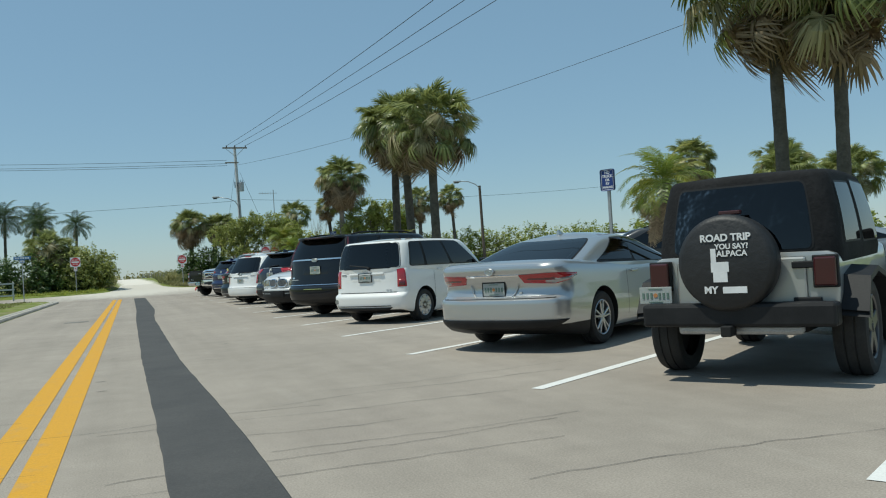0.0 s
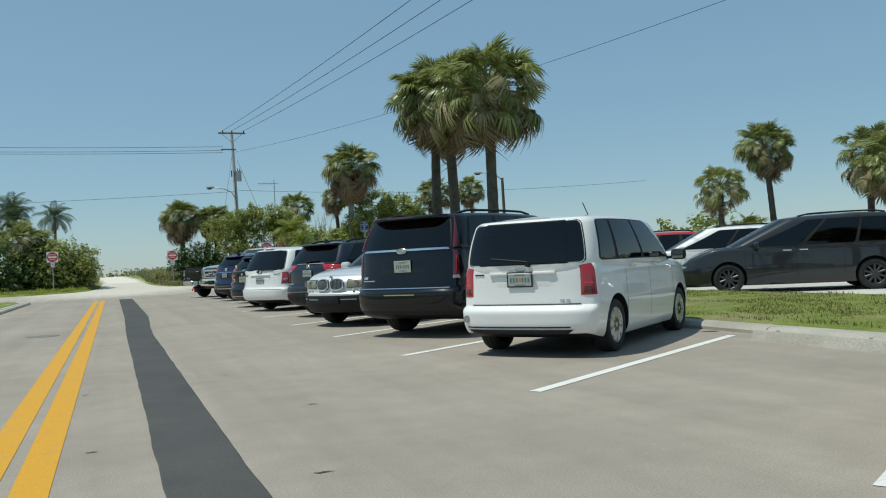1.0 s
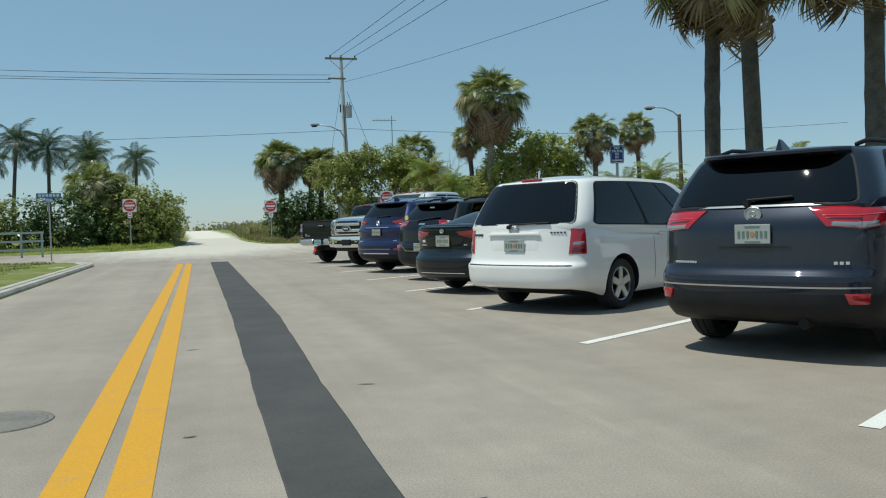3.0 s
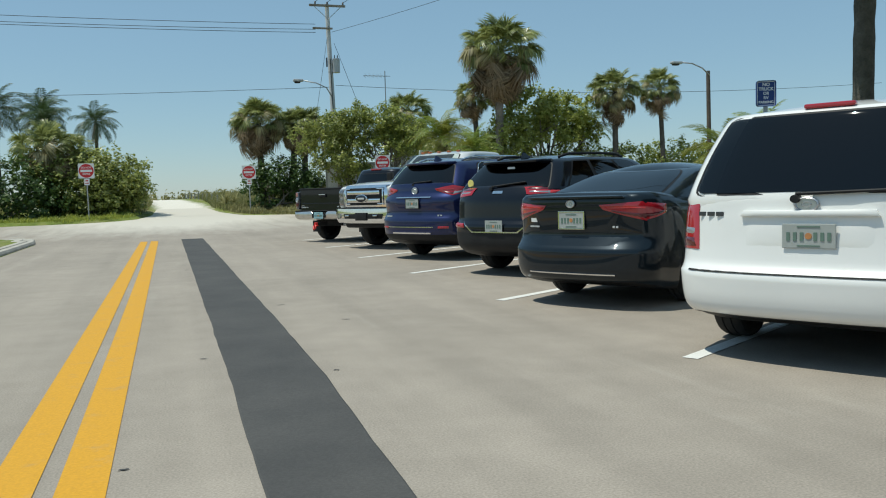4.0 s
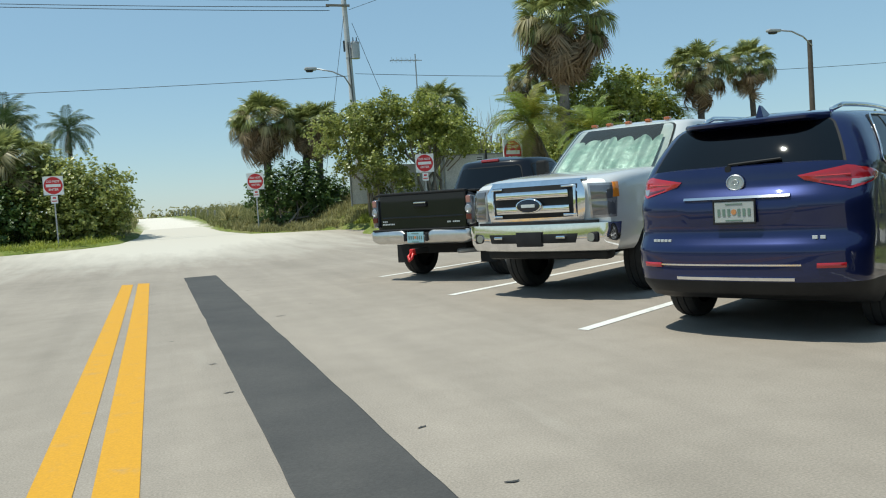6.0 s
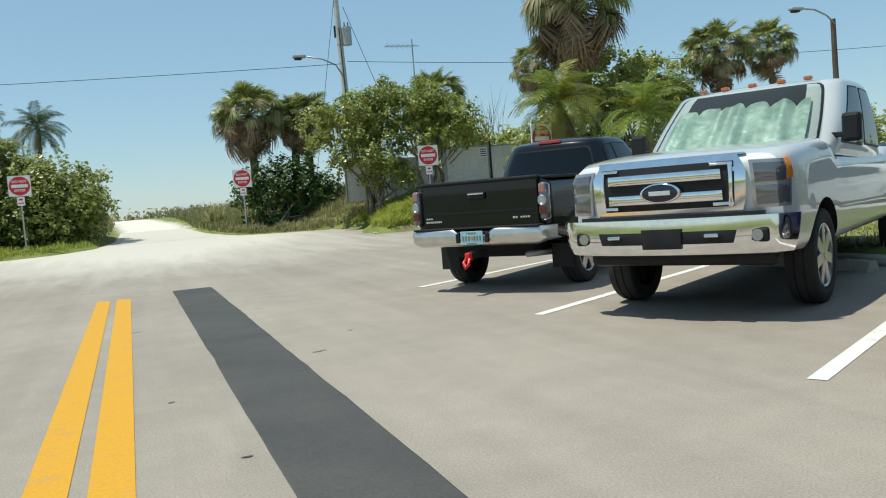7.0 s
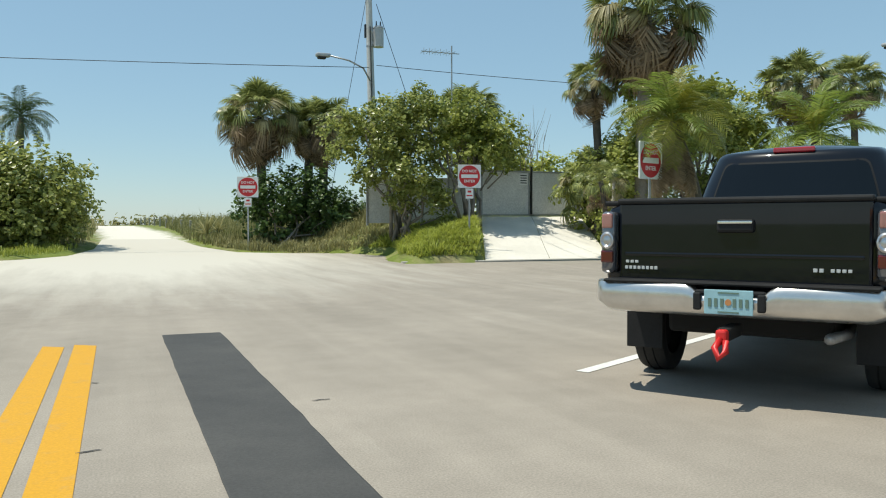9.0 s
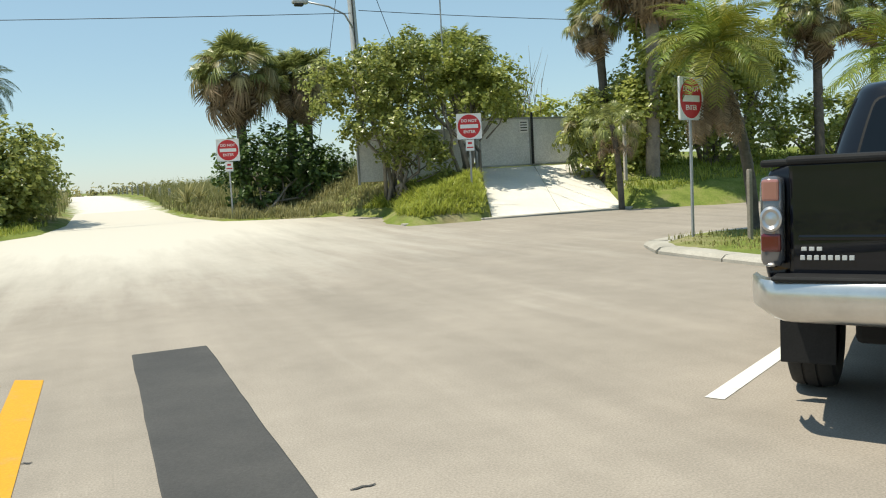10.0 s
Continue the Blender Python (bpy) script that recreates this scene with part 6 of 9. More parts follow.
    for s in (0.30, 0.72):
        v, f = tube([cab.at("front", s, 0.0, 0.03), cab.at("front", s - 0.12, 0.03, 0.02), cab.at("front", s - 0.24, 0.04, 0.02)], 0.010, 5)
        link_mesh("windscreen_wiper", v, f, BLACK_PLASTIC, top)
    part("inner_mirror", box((0, 0, 0), (0.22, 0.04, 0.06), 0.015), BLACK_PLASTIC, top).location = cab.at("front", 0.5, 0.82, -0.06)
    rails(cab, top, BLACK_PLASTIC)


for _make in (scion, escalade, highlander, mpv, camry, corolla, cherokee, rogue, bmw):
    _make()

# ---- vehicles of other kinds
def text_part(name, body_text, size, mat, parent, m, depth=0.002, bold=0.0):
    """Lettering in the built-in font, as a mesh."""
    cu = bpy.data.curves.new(name, "FONT")
    cu.body, cu.size, cu.align_x, cu.align_y, cu.extrude, cu.offset = body_text, size, "CENTER", "CENTER", depth, bold
    tmp = bpy.data.objects.new(name, cu)
    scene.collection.objects.link(tmp)
    dg = bpy.context.evaluated_depsgraph_get()
    me = bpy.data.meshes.new_from_object(tmp.evaluated_get(dg))
    bpy.data.objects.remove(tmp)
    me.materials.clear()
    me.materials.append(mat)
    ob = new(name, me)
    if parent is not None:
        ob.parent = parent
    ob.matrix_basis = m
    return ob


CANVAS = surface("black_soft_top_cloth", (0.014, 0.014, 0.015), (0.026, 0.026, 0.027), 3.0, 25.0, 0.8, bump=0.35, dist=0.02)
CANVAS.node_tree.nodes["Principled BSDF"].inputs["Specular IOR Level"].default_value = 0.12
COVER_CLOTH = surface("black_vinyl_cover", (0.012, 0.012, 0.013), (0.022, 0.022, 0.023), 2.0, 14.0, 0.55, bump=0.3, dist=0.02)
VINYL = glass_material("creased_clear_vinyl", (0.05, 0.055, 0.06), 0.05)
_vn = VINYL.node_tree
_vb = _vn.nodes.new("ShaderNodeBump")
_vb.inputs["Strength"].default_value, _vb.inputs["Distance"].default_value = 1.0, 0.06
_vm = _vn.nodes.new("ShaderNodeMapping")
_vm.inputs["Scale"].default_value = (1.0, 1.0, 0.45)
_vm.inputs["Rotation"].default_value = (0.0, 0.6, 0.0)
_vn.links.new(_vn.nodes.new("ShaderNodeTexCoord").outputs["Object"], _vm.inputs["Vector"])
_vn.links.new(_noise(_vn, 9.0, 2.0, 0.5, vec=_vm.outputs["Vector"]).outputs["Fac"], _vb.inputs["Height"])
for _node in _vn.nodes:
    if _node.bl_idname in ("ShaderNodeBsdfGlossy", "ShaderNodeFresnel"):
        _vn.links.new(_vb.outputs["Normal"], _node.inputs["Normal"])
_vn = VINYL.node_tree
_vb = _vn.nodes.new("ShaderNodeBump")
_vb.inputs["Strength"].default_value, _vb.inputs["Distance"].default_value = 1.0, 0.18
_vt = _noise(_vn, 3.2, 3.0)
_vn.links.new(_vt.outputs["Fac"], _vb.inputs["Height"])
for _nd in _vn.nodes:
    if _nd.bl_idname in ("ShaderNodeBsdfGlossy", "ShaderNodeFresnel"):
        _vn.links.new(_vb.outputs["Normal"], _nd.inputs["Normal"])
CHAMPAGNE = paint("light_silver_car_paint", (0.46, 0.46, 0.44), 0.5, 0.4, 0.05)
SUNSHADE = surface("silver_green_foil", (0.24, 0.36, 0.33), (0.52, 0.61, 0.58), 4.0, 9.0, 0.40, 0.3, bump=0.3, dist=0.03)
GLASS_CLEAR = glass_material("clear_windscreen", (0.80, 0.86, 0.83))
RED_HOOK = plain("red_tow_hook", (0.60, 0.02, 0.02), 0.4)
BUMPER_CHROME = plain("worn_chrome", (0.66, 0.65, 0.63), 0.28, 0.9)
PINK_LENS = plain("faded_red_lens", (0.34, 0.15, 0.13), 0.15, coat=1.0)
SIGNAL_DARK = plain("smoked_red_lens", (0.05, 0.006, 0.008), 0.3, coat=0.3)


def off_roader():
    top = thing("off_road_car", stall_pose(4.62, 5.08, turn=-4, size=0.90), "light silver off-roader, black soft top, spare wheel under printed cover", "car", "parked cars")
    L, W = 3.95, 1.58
    sh = Shell(L, W, [(0, 1.10), (2.35, 1.10), (2.6, 1.13), (3.7, 1.08), (L, 1.0)], [(0, 0.56), (0.6, 0.46), (3.3, 0.46), (L, 0.56)], [(0, 0.97), (0.05, 1.0), (2.5, 1.0), (3.6, 0.78), (L, 0.74)], [(0.4, 0.0), (1.2, 0.0)], [(0.4, 0.0), (1.1, 0.02)], 0.01, 0.01, 0.02)
    body(sh, CHAMPAGNE, top, 0.42, (0.62, 3.05), name="tub", arch=0.07)
    cab = Cabin(0.02, 2.42, 0.14, 2.05, 0.79, 0.68, 1.09, 1.12, 1.80, 1.80, 0.02, 0.03, 0.01, 0.03)
    part("soft_top", cab.mesh(), CANVAS, top, smooth=True, sharp=45)
    pane("rear_window", cab, "back", 0.10, 0.90, 0.06, 0.86, VINYL, top, r=0.08, label="clear vinyl window with folds")
    liner(cab, "back", 0.10, 0.90, 0.06, 0.86, top)
    for side in ("right", "left"):
        pane("side_window", cab, side, 0.10, 0.42, 0.12, 0.82, GLASS_DARK, top)
        liner(cab, side, 0.10, 0.42, 0.12, 0.82, top)
        pane("door_window", cab, side, 0.50, 0.90, 0.10, 0.86, GLASS_DARK, top)
        liner(cab, side, 0.50, 0.90, 0.10, 0.86, top)
    pane("windscreen", cab, "front", 0.05, 0.95, 0.05, 0.94, GLASS_MID, top)
    liner(cab, "front", 0.05, 0.95, 0.05, 0.94, top)
    for s in (-1, 1):
        for y in (0.62, 3.05):
            wheel(top, s * 0.80, y, 0.42, 0.28, "five", True)
        for y, l in ((0.62, 1.15), (3.05, 1.15)):
            pts = [(s * 0.90, y - l / 2, 0.60), (s * 0.90, y - l * 0.34, 0.88), (s * 0.90, y, 0.95), (s * 0.90, y + l * 0.34, 0.88), (s * 0.90, y + l / 2, 0.60)]
            v, f = [], []
            for p in pts:
                v += [(p[0] - s * 0.13, p[1], p[2] + 0.02), (p[0] + s * 0.09, p[1], p[2]), (p[0] + s * 0.09, p[1], p[2] - 0.05), (p[0] - s * 0.13, p[1], p[2] - 0.03)]
            for i in range(4):
                for k in range(4):
                    f.append((4 * i + k, 4 * i + (k + 1) % 4, 4 * i + 4 + (k + 1) % 4, 4 * i + 4 + k))
            link_mesh("wheel_arch_flare", v, f, BLACK_PLASTIC, top)
        lamp = part("tail_lamp", box((s * 0.70, -0.035, 0.94), (0.17, 0.09, 0.24), 0.015), SIGNAL_DARK, top, "square red lamp")
        part("lamp_guard", box((s * 0.70, -0.02, 0.94), (0.20, 0.06, 0.27), 0.01), BLACK_PLASTIC, lamp)
        part("wing_mirror", box((s * 0.95, 2.25, 1.22), (0.20, 0.10, 0.16), 0.03), BLACK_PLASTIC, top)
    bump = bmesh.new()
    bm_box(bump, (0, -0.16, 0.60), (1.62, 0.20, 0.20), 0.03)
    part("rear_bumper", bump, BLACK_PLASTIC, top)
    part("bumper_tube", box((0, -0.10, 0.47), (1.05, 0.10, 0.09), 0.03), STEEL, top)
    part("tow_hitch", box((-0.05, -0.25, 0.47), (0.09, 0.16, 0.09), 0.01), UNDERBODY, top)
    cover = part("spare_wheel_cover", bmesh.new(), COVER_CLOTH, top, "black cover printed with white lettering")
    v, f = lathe([(0.26, 0.0), (0.26, 0.36), (0.235, 0.400), (0.18, 0.415), (0.05, 0.41), (0.02, 0.36), (0.02, 0.0)], 48, "z")
    me = cover.data
    me.from_pydata([(x, -z - 0.02, y) for x, y, z in v], [], f)
    me.polygons.foreach_set("use_smooth", [True] * len(me.polygons))
    me.set_sharp_from_angle(angle=radians(50))
    cover.location = (-0.035, -0.03, 1.045)
    m0 = pose(0, -0.285, 0, 90, 0, 0)
    for txt, z, size, bold in (("ROAD TRIP", 0.215, 0.083, 0.003), ("YOU SAY?", 0.140, 0.062, 0.002), ("ALPACA", 0.080, 0.068, 0.002)):
        text_part("cover_lettering", txt, size, SIGN_WHITE, cover, pose(0.02 + (0.05 if z < 0.2 else 0), -0.284, z, 90, 0, 0), bold=bold)
    text_part("cover_lettering", "MY", 0.083, SIGN_WHITE, cover, pose(-0.12, -0.284, -0.225, 90, 0, 0), bold=0.003)
    part("cover_print_bar", box((0.08, -0.284, -0.225), (0.20, 0.004, 0.055)), SIGN_WHITE, cover)
    blot = bmesh.new()
    bm_box(blot, (-0.035, -0.284, -0.03), (0.15, 0.004, 0.085), 0.001)
    bm_box(blot, (-0.085, -0.284, 0.07), (0.045, 0.004, 0.115), 0.001)
    bm_box(blot, (-0.035, -0.284, -0.115), (0.12, 0.004, 0.085), 0.001)
    part("cover_print_shape", blot, SIGN_WHITE, cover, "plain white printed shape")
    pl = part("number_plate", box((-0.74, -0.085, 0.775), (0.305, 0.01, 0.152), 0.004), PLATE_WHITE, top)
    plate_bars(pl, -0.092, -0.74, 0.775)
    gate = bmesh.new()
    bm_box(gate, (0.0, -0.012, 0.84), (1.10, 0.03, 0.46), 0.02)
    part("tailgate", gate, CHAMPAGNE, top)
    for z in (1.0, 0.70):
        part("hinge", box((0.55, -0.035, z), (0.22, 0.04, 0.06), 0.01), BLACK_PLASTIC, top)
    part("brake_lamp", box((-0.02, -0.10, 1.475), (0.18, 0.07, 0.035), 0.008), SIGNAL_DARK, top)
    part("lamp_stalk", box((-0.02, -0.07, 1.41), (0.04, 0.04, 0.14), 0.008), BLACK_PLASTIC, top)
    part("underbody", box((0, 1.9, 0.50), (1.0, 3.4, 0.18), 0.03), UNDERBODY, top)


def heavy_pickup():
    L = 6.2
    top = thing("pickup_truck", stall_pose(3.92, 40.71, L, True, -2, 0.99) @ Matrix.Diagonal((0.945, 1, 1.0, 1)), "silver heavy-duty pickup with big chrome grille, backed into its stall", "truck", "parked cars")
    W = 2.02
    sh = Shell(L, W, [(0, 1.32), (2.35, 1.32), (2.4, 1.26), (4.65, 1.26), (4.9, 1.40), (5.5, 1.375), (6.0, 1.33), (L, 1.29)], [(0, 0.62), (0.6, 0.55), (5.4, 0.50), (L, 0.52)],
               [(0, 0.97), (0.05, 1.0), (5.5, 1.0), (5.95, 0.985), (6.1, 0.96), (L, 0.92)], [(0.5, 0.0), (1.4, 0.0)], [(0.5, 0.06), (0.62, 0.02), (0.75, 0.02), (1.2, 0.0), (1.3, 0.03), (1.4, 0.08)], 0.035, 0.02, 0.12)
    body(sh, LIGHT_SILVER, top, 0.41, (1.25, 5.20), clad=0.0, arch=0.08)
    cab = Cabin(2.45, 4.75, 2.55, 3.95, 0.97, 0.85, 1.26, 1.36, 2.0, 2.0, 0.04, 0.10, 0.02, 0.05)
    part("upper_body", cab.mesh(), LIGHT_SILVER, top, smooth=True, sharp=45)
    pane("rear_window", cab, "back", 0.08, 0.92, 0.08, 0.86, GLASS_DARK, top)
    liner(cab, "back", 0.08, 0.92, 0.08, 0.86, top)
    for side in ("right", "left"):
        pane("side_window", cab, side, 0.08, 0.45, 0.08, 0.86, GLASS_DARK, top)
        liner(cab, side, 0.08, 0.45, 0.08, 0.86, top)
        pane("door_window", cab, side, 0.50, 0.90, 0.06, 0.86, GLASS_MID, top, lean1=-0.12)
        liner(cab, side, 0.50, 0.90, 0.06, 0.86, top, lean1=-0.12)
    pane("windscreen", cab, "front", 0.05, 0.95, 0.03, 0.93, GLASS_CLEAR, top, out=0.05)
    liner(cab, "front", 0.05, 0.95, 0.03, 0.93, top)
    # folded foil shade behind the windscreen
    v, f = [], []
    n = 44
    for j in range(7):
        for i in range(n + 1):
            s = i / n
            bend = 0.024 + 0.018 * math.sin(i * 0.9 + 0.5 * math.sin(i * 0.37)) * (0.65 + 0.35 * math.sin(i * 0.31 + 0.4 * j))
            h = 0.06 + (0.58 + 0.10 * abs(math.sin(math.pi * s * 5.5)) ** 0.5 - 0.10 * abs(s - 0.5)) * j / 6
            v.append(cab.at("front", 0.10 + 0.80 * s, h, bend))
    for j in range(6):
        for i in range(n):
            p = j * (n + 1) + i
            f.append((p, p + 1, p + n + 2, p + n + 1))
    link_mesh("sun_shade", v, f, SUNSHADE, top, "crumpled silver foil shade behind the glass", smooth=True)
    for s in (-1, 1):
        for y in (1.25, 5.20):
            wheel(top, s * 0.86, y, 0.41, 0.27, "seven")
    # clearance lamps on the roof
    for x in (-0.56, -0.30, 0.0, 0.30, 0.56):
        p = cab.at("front", 0.5 - x / 1.64, 1.0)
        part("marker_lamp", box((x, p.y - 0.12, p.z + 0.045), (0.085, 0.08, 0.04), 0.015), DEEP_AMBER, top, "amber roof lamp")
    # grille
    gr = shell_patch("grille_frame", sh, 1, [(-0.66, 0.86), (0.66, 0.86), (0.70, 1.31), (-0.70, 1.31)], CHROME, top, proud=0.05, nu=16, round_=0.04, label="broad chrome frame")
    shell_patch("grille_opening", sh, 1, [(-0.58, 0.915), (0.58, 0.91), (0.61, 1.265), (-0.61, 1.265)], BLACK_PLASTIC, gr, proud=0.056, nu=16)
    for z in (1.005, 1.17):
        shell_patch("grille_bar", sh, 1, [(-0.50, z - 0.038), (0.50, z - 0.038), (0.50, z + 0.038), (-0.50, z + 0.038)], CHROME, gr, proud=0.085, nu=14)
    for g in (1, -1):
        for q in ([(0.54, 0.915), (0.575, 0.915), (0.60, 1.26), (0.565, 1.26)], [(0.42, 1.238), (0.60, 1.238), (0.60, 1.26), (0.42, 1.26)], [(0.42, 0.925), (0.58, 0.925), (0.58, 0.95), (0.42, 0.95)]):
            qq = q if g > 0 else [(-q[1][0], q[1][1]), (-q[0][0], q[0][1]), (-q[3][0], q[3][1]), (-q[2][0], q[2][1])]
            shell_patch("grille_bracket", sh, 1, qq, CHROME, gr, proud=0.075, nv=3)
    p = sh.point(1, 0, 1.05, 0.10)
    v, f = lathe([(-0.03, 0.155), (0.0, 0.155), (0.008, 0.145), (0.008, 0.135)], 32, "z")
    emblem = link_mesh("emblem_rim", [(x * 1.18, z, y * 0.52) for x, y, z in v], f, CHROME, gr, smooth=True)
    emblem.location = p
    v, f = lathe([(0.004, 0.14), (0.010, 0.10), (0.012, 0.0)], 32, "z")
    em = link_mesh("emblem", [(x * 1.18, z, y * 0.50) for x, y, z in v], f, SLATE_PAINT, gr, "plain dark oval emblem", smooth=True)
    em.location = p
    part("emblem_bar", box(p + Vector((0, 0.014, 0)), (0.19, 0.006, 0.035), 0.002), BADGE_SILVER, gr)
    for g in (1, -1):
        def q2(q):
            return q if g > 0 else [(-q[1][0], q[1][1]), (-q[0][0], q[0][1]), (-q[3][0], q[3][1]), (-q[2][0], q[2][1])]
        hl = shell_patch("headlamp", sh, 1, q2([(0.72, 0.89), (1.00, 0.89), (1.06, 1.25), (0.72, 1.26)]), CLEAR_LENS, top, proud=0.03, nu=8, label="tall clear lamp lens")
        shell_patch("turn_lamp", sh, 1, q2([(0.97, 1.10), (1.06, 1.10), (1.08, 1.26), (1.0, 1.26)]), AMBER_LENS, hl, proud=0.036)
        for q in ([(0.745, 0.915), (0.985, 0.915), (1.0, 1.06), (0.745, 1.06)], [(0.745, 1.085), (0.965, 1.085), (0.985, 1.225), (0.745, 1.235)]):
            shell_patch("lamp_lens", sh, 1, q2(q), SMOKE_LENS, hl, proud=0.036, nu=6)
    shell_patch("front_bumper", sh, 1, [(-0.96, 0.55), (0.96, 0.55), (0.98, 0.84), (-0.98, 0.84)], CHROME, top, proud=0.13, nu=24, depth=0.12, label="chrome bumper")
    shell_patch("bumper_opening", sh, 1, [(-0.58, 0.635), (0.58, 0.635), (0.60, 0.735), (-0.60, 0.735)], BLACK_PLASTIC, top, proud=0.138, nu=16)
    shell_patch("bumper_step", sh, 1, [(-0.80, 0.838), (0.80, 0.838), (0.80, 0.868), (-0.80, 0.868)], BLACK_PLASTIC, top, proud=0.10, nu=16, nv=1)
    shell_patch("plate_bracket", sh, 1, [(-0.17, 0.60), (0.17, 0.60), (0.17, 0.76), (-0.17, 0.76)], BLACK_PLASTIC, top, proud=0.16)
    # low dam whose black box also fills in the shadow below the bumper
    part("air_dam", box((0, L - 0.16, 0.50), (1.70, 0.20, 0.14), 0.05), BLACK_PLASTIC, top, smooth=True)
    for g in (1, -1):
        c = sh.point(1, g * 0.76, 0.69, 0.125)
        fl = part("fog_lamp_bezel", box(c, (0.17, 0.03, 0.11), 0.02), BLACK_PLASTIC, top)
        part("fog_lamp", cyl(c, c + Vector((0, 0.03, 0)), 0.045, None, 18), CLEAR_LENS, fl)
        h = sh.point(1, g * 0.42, 0.70, 0.16)
        part("tow_hook", box(h, (0.12, 0.06, 0.03), 0.012), CHROME, top)
        pm = cab.at("right" if g > 0 else "left", 0.95, 0.12)
        part("tow_mirror", box((g * 1.09, pm.y, 1.50), (0.17, 0.11, 0.26), 0.03), BLACK_PLASTIC, top)
        part("mirror_arm", box((g * 0.98, pm.y + 0.02, 1.44), (0.20, 0.05, 0.05), 0.01), BLACK_PLASTIC, top)
    shell_patch("bonnet_edge", sh, 1, [(-0.74, 1.31), (0.74, 1.31), (0.72, 1.325), (-0.72, 1.325)], CHROME, top, proud=0.02, nv=1, nu=14)
    part("underbody", box((0, 3.0, 0.55), (1.2, 5.4, 0.2), 0.03), UNDERBODY, top)
    for s in (0.32, 0.70):
        v, f = tube([cab.at("front", s, -0.01, 0.03), cab.at("front", s - 0.14, 0.03, 0.02), cab.at("front", s - 0.26, 0.05, 0.02)], 0.012, 5)
        link_mesh("windscreen_wiper", v, f, BLACK_PLASTIC, top)


def pickup():
    L, W = 5.30, 1.88
    top = thing("pickup_truck", stall_pose(3.56, 43.80, turn=-6.5, size=0.965) @ Matrix.Diagonal((1, 1, 1.045, 1)), "black mid-size pickup with chrome bumper and smoked rear glass", "truck", "parked cars")
    sh = Shell(L, W, [(0, 1.25), (1.82, 1.25), (1.9, 1.12), (3.9, 1.08), (4.1, 1.07), (4.9, 1.0), (5.2, 0.9), (L, 0.8)], [(0, 0.66), (0.5, 0.54), (4.7, 0.45), (L, 0.48)],
               [(0, 0.965), (0.04, 0.995), (1.2, 1.0), (4.3, 1.0), (4.9, 0.94), (5.15, 0.85), (L, 0.74)], [(0.5, 0.0), (1.3, 0.0)], [(0.4, 0.06), (0.7, 0.0), (1.0, 0.1)], 0.0, 0.015, 0.14)
    bd = body(sh, BLACK_PAINT, top, 0.375, (0.98, 4.12), arch=0.075)
    hollow = box((0, 0.95, 1.15), (1.48, 1.66, 0.9), 0.02)
    carve(bd, [hollow])
    cab = Cabin(1.86, 4.0, 2.06, 3.15, 0.88, 0.66, 1.06, 1.06, 1.73, 1.73, 0.05, 0.12, 0.03, 0.055)
    part("upper_body", cab.mesh(), BLACK_PAINT, top, smooth=True, sharp=45)
    pane("rear_window", cab, "back", 0.07, 0.93, 0.10, 0.84, GLASS_DARK, top)
    liner(cab, "back", 0.07, 0.93, 0.10, 0.84, top)
    for side in ("right", "left"):
        pane("side_window", cab, side, 0.06, 0.25, 0.12, 0.84, GLASS_DARK, top)
        liner(cab, side, 0.06, 0.25, 0.12, 0.84, top)
        pane("door_window", cab, side, 0.28, 0.90, 0.06, 0.86, GLASS_MID, top, lean1=-0.14)
        liner(cab, side, 0.28, 0.90, 0.06, 0.86, top, lean1=-0.14)
    pane("windscreen", cab, "front", 0.05, 0.95, 0.03, 0.94, GLASS_MID, top)
    liner(cab, "front", 0.05, 0.95, 0.03, 0.94, top)
    part("brake_lamp", box((0, cab.c["rt"].y - 0.03, cab.c["rt"].z + 0.005), (0.34, 0.06, 0.045), 0.012), RED_LENS, top)
    for s in (-1, 1):
        for y in (0.98, 4.12):
            wheel(top, s * 0.815, y, 0.375, 0.25, "five")
        lamp = part("tail_lamp", box((s * 0.875, -0.005, 1.0), (0.105, 0.14, 0.42), 0.035), SMOKE_LENS, top, "upright clear lamp with a dark red band", smooth=True, sharp=60)
        part("lamp_insert", box((s * 0.875, -0.068, 0.905), (0.092, 0.03, 0.085), 0.012), DEEP_RED, lamp)
        part("lamp_insert", box((s * 0.875, -0.066, 1.145), (0.080, 0.03, 0.10), 0.012), PINK_LENS, lamp)
        bowl = bmesh.new()
        bv, bf = lathe([(0.0, 0.052), (0.020, 0.050), (0.026, 0.040), (0.016, 0.028), (0.022, 0.0)], 22, "z")
        bvs = [bowl.verts.new((s * 0.872 + px, -0.066 - pz, 1.015 + py * 1.15)) for px, py, pz in bv]
        for q in bf:
            bowl.faces.new([bvs[i] for i in q])
        part("lamp_bowl", bowl, ALLOY, lamp, smooth=True)
        part("mud_flap", box((s * 0.80, 0.52, 0.36), (0.28, 0.012, 0.28), 0.004), BLACK_PLASTIC, top)
        part("bed_rail_cap", box((s * 0.86, 0.93, 1.265), (0.16, 1.78, 0.035), 0.012), BLACK_PLASTIC, top)
    tg = part("tailgate", box((0, -0.012, 1.0), (1.60, 0.05, 0.54), 0.02), BLACK_PAINT, top)
    part("tailgate_ridge", box((0, -0.028, 0.925), (1.52, 0.03, 0.03), 0.012), BLACK_PAINT, tg)
    part("tailgate_cap", box((0, -0.005, 1.275), (1.62, 0.09, 0.04), 0.015), BLACK_PLASTIC, tg)
    hd = part("tailgate_handle", box((0, -0.05, 1.11), (0.24, 0.04, 0.085), 0.02), BLACK_PLASTIC, tg)
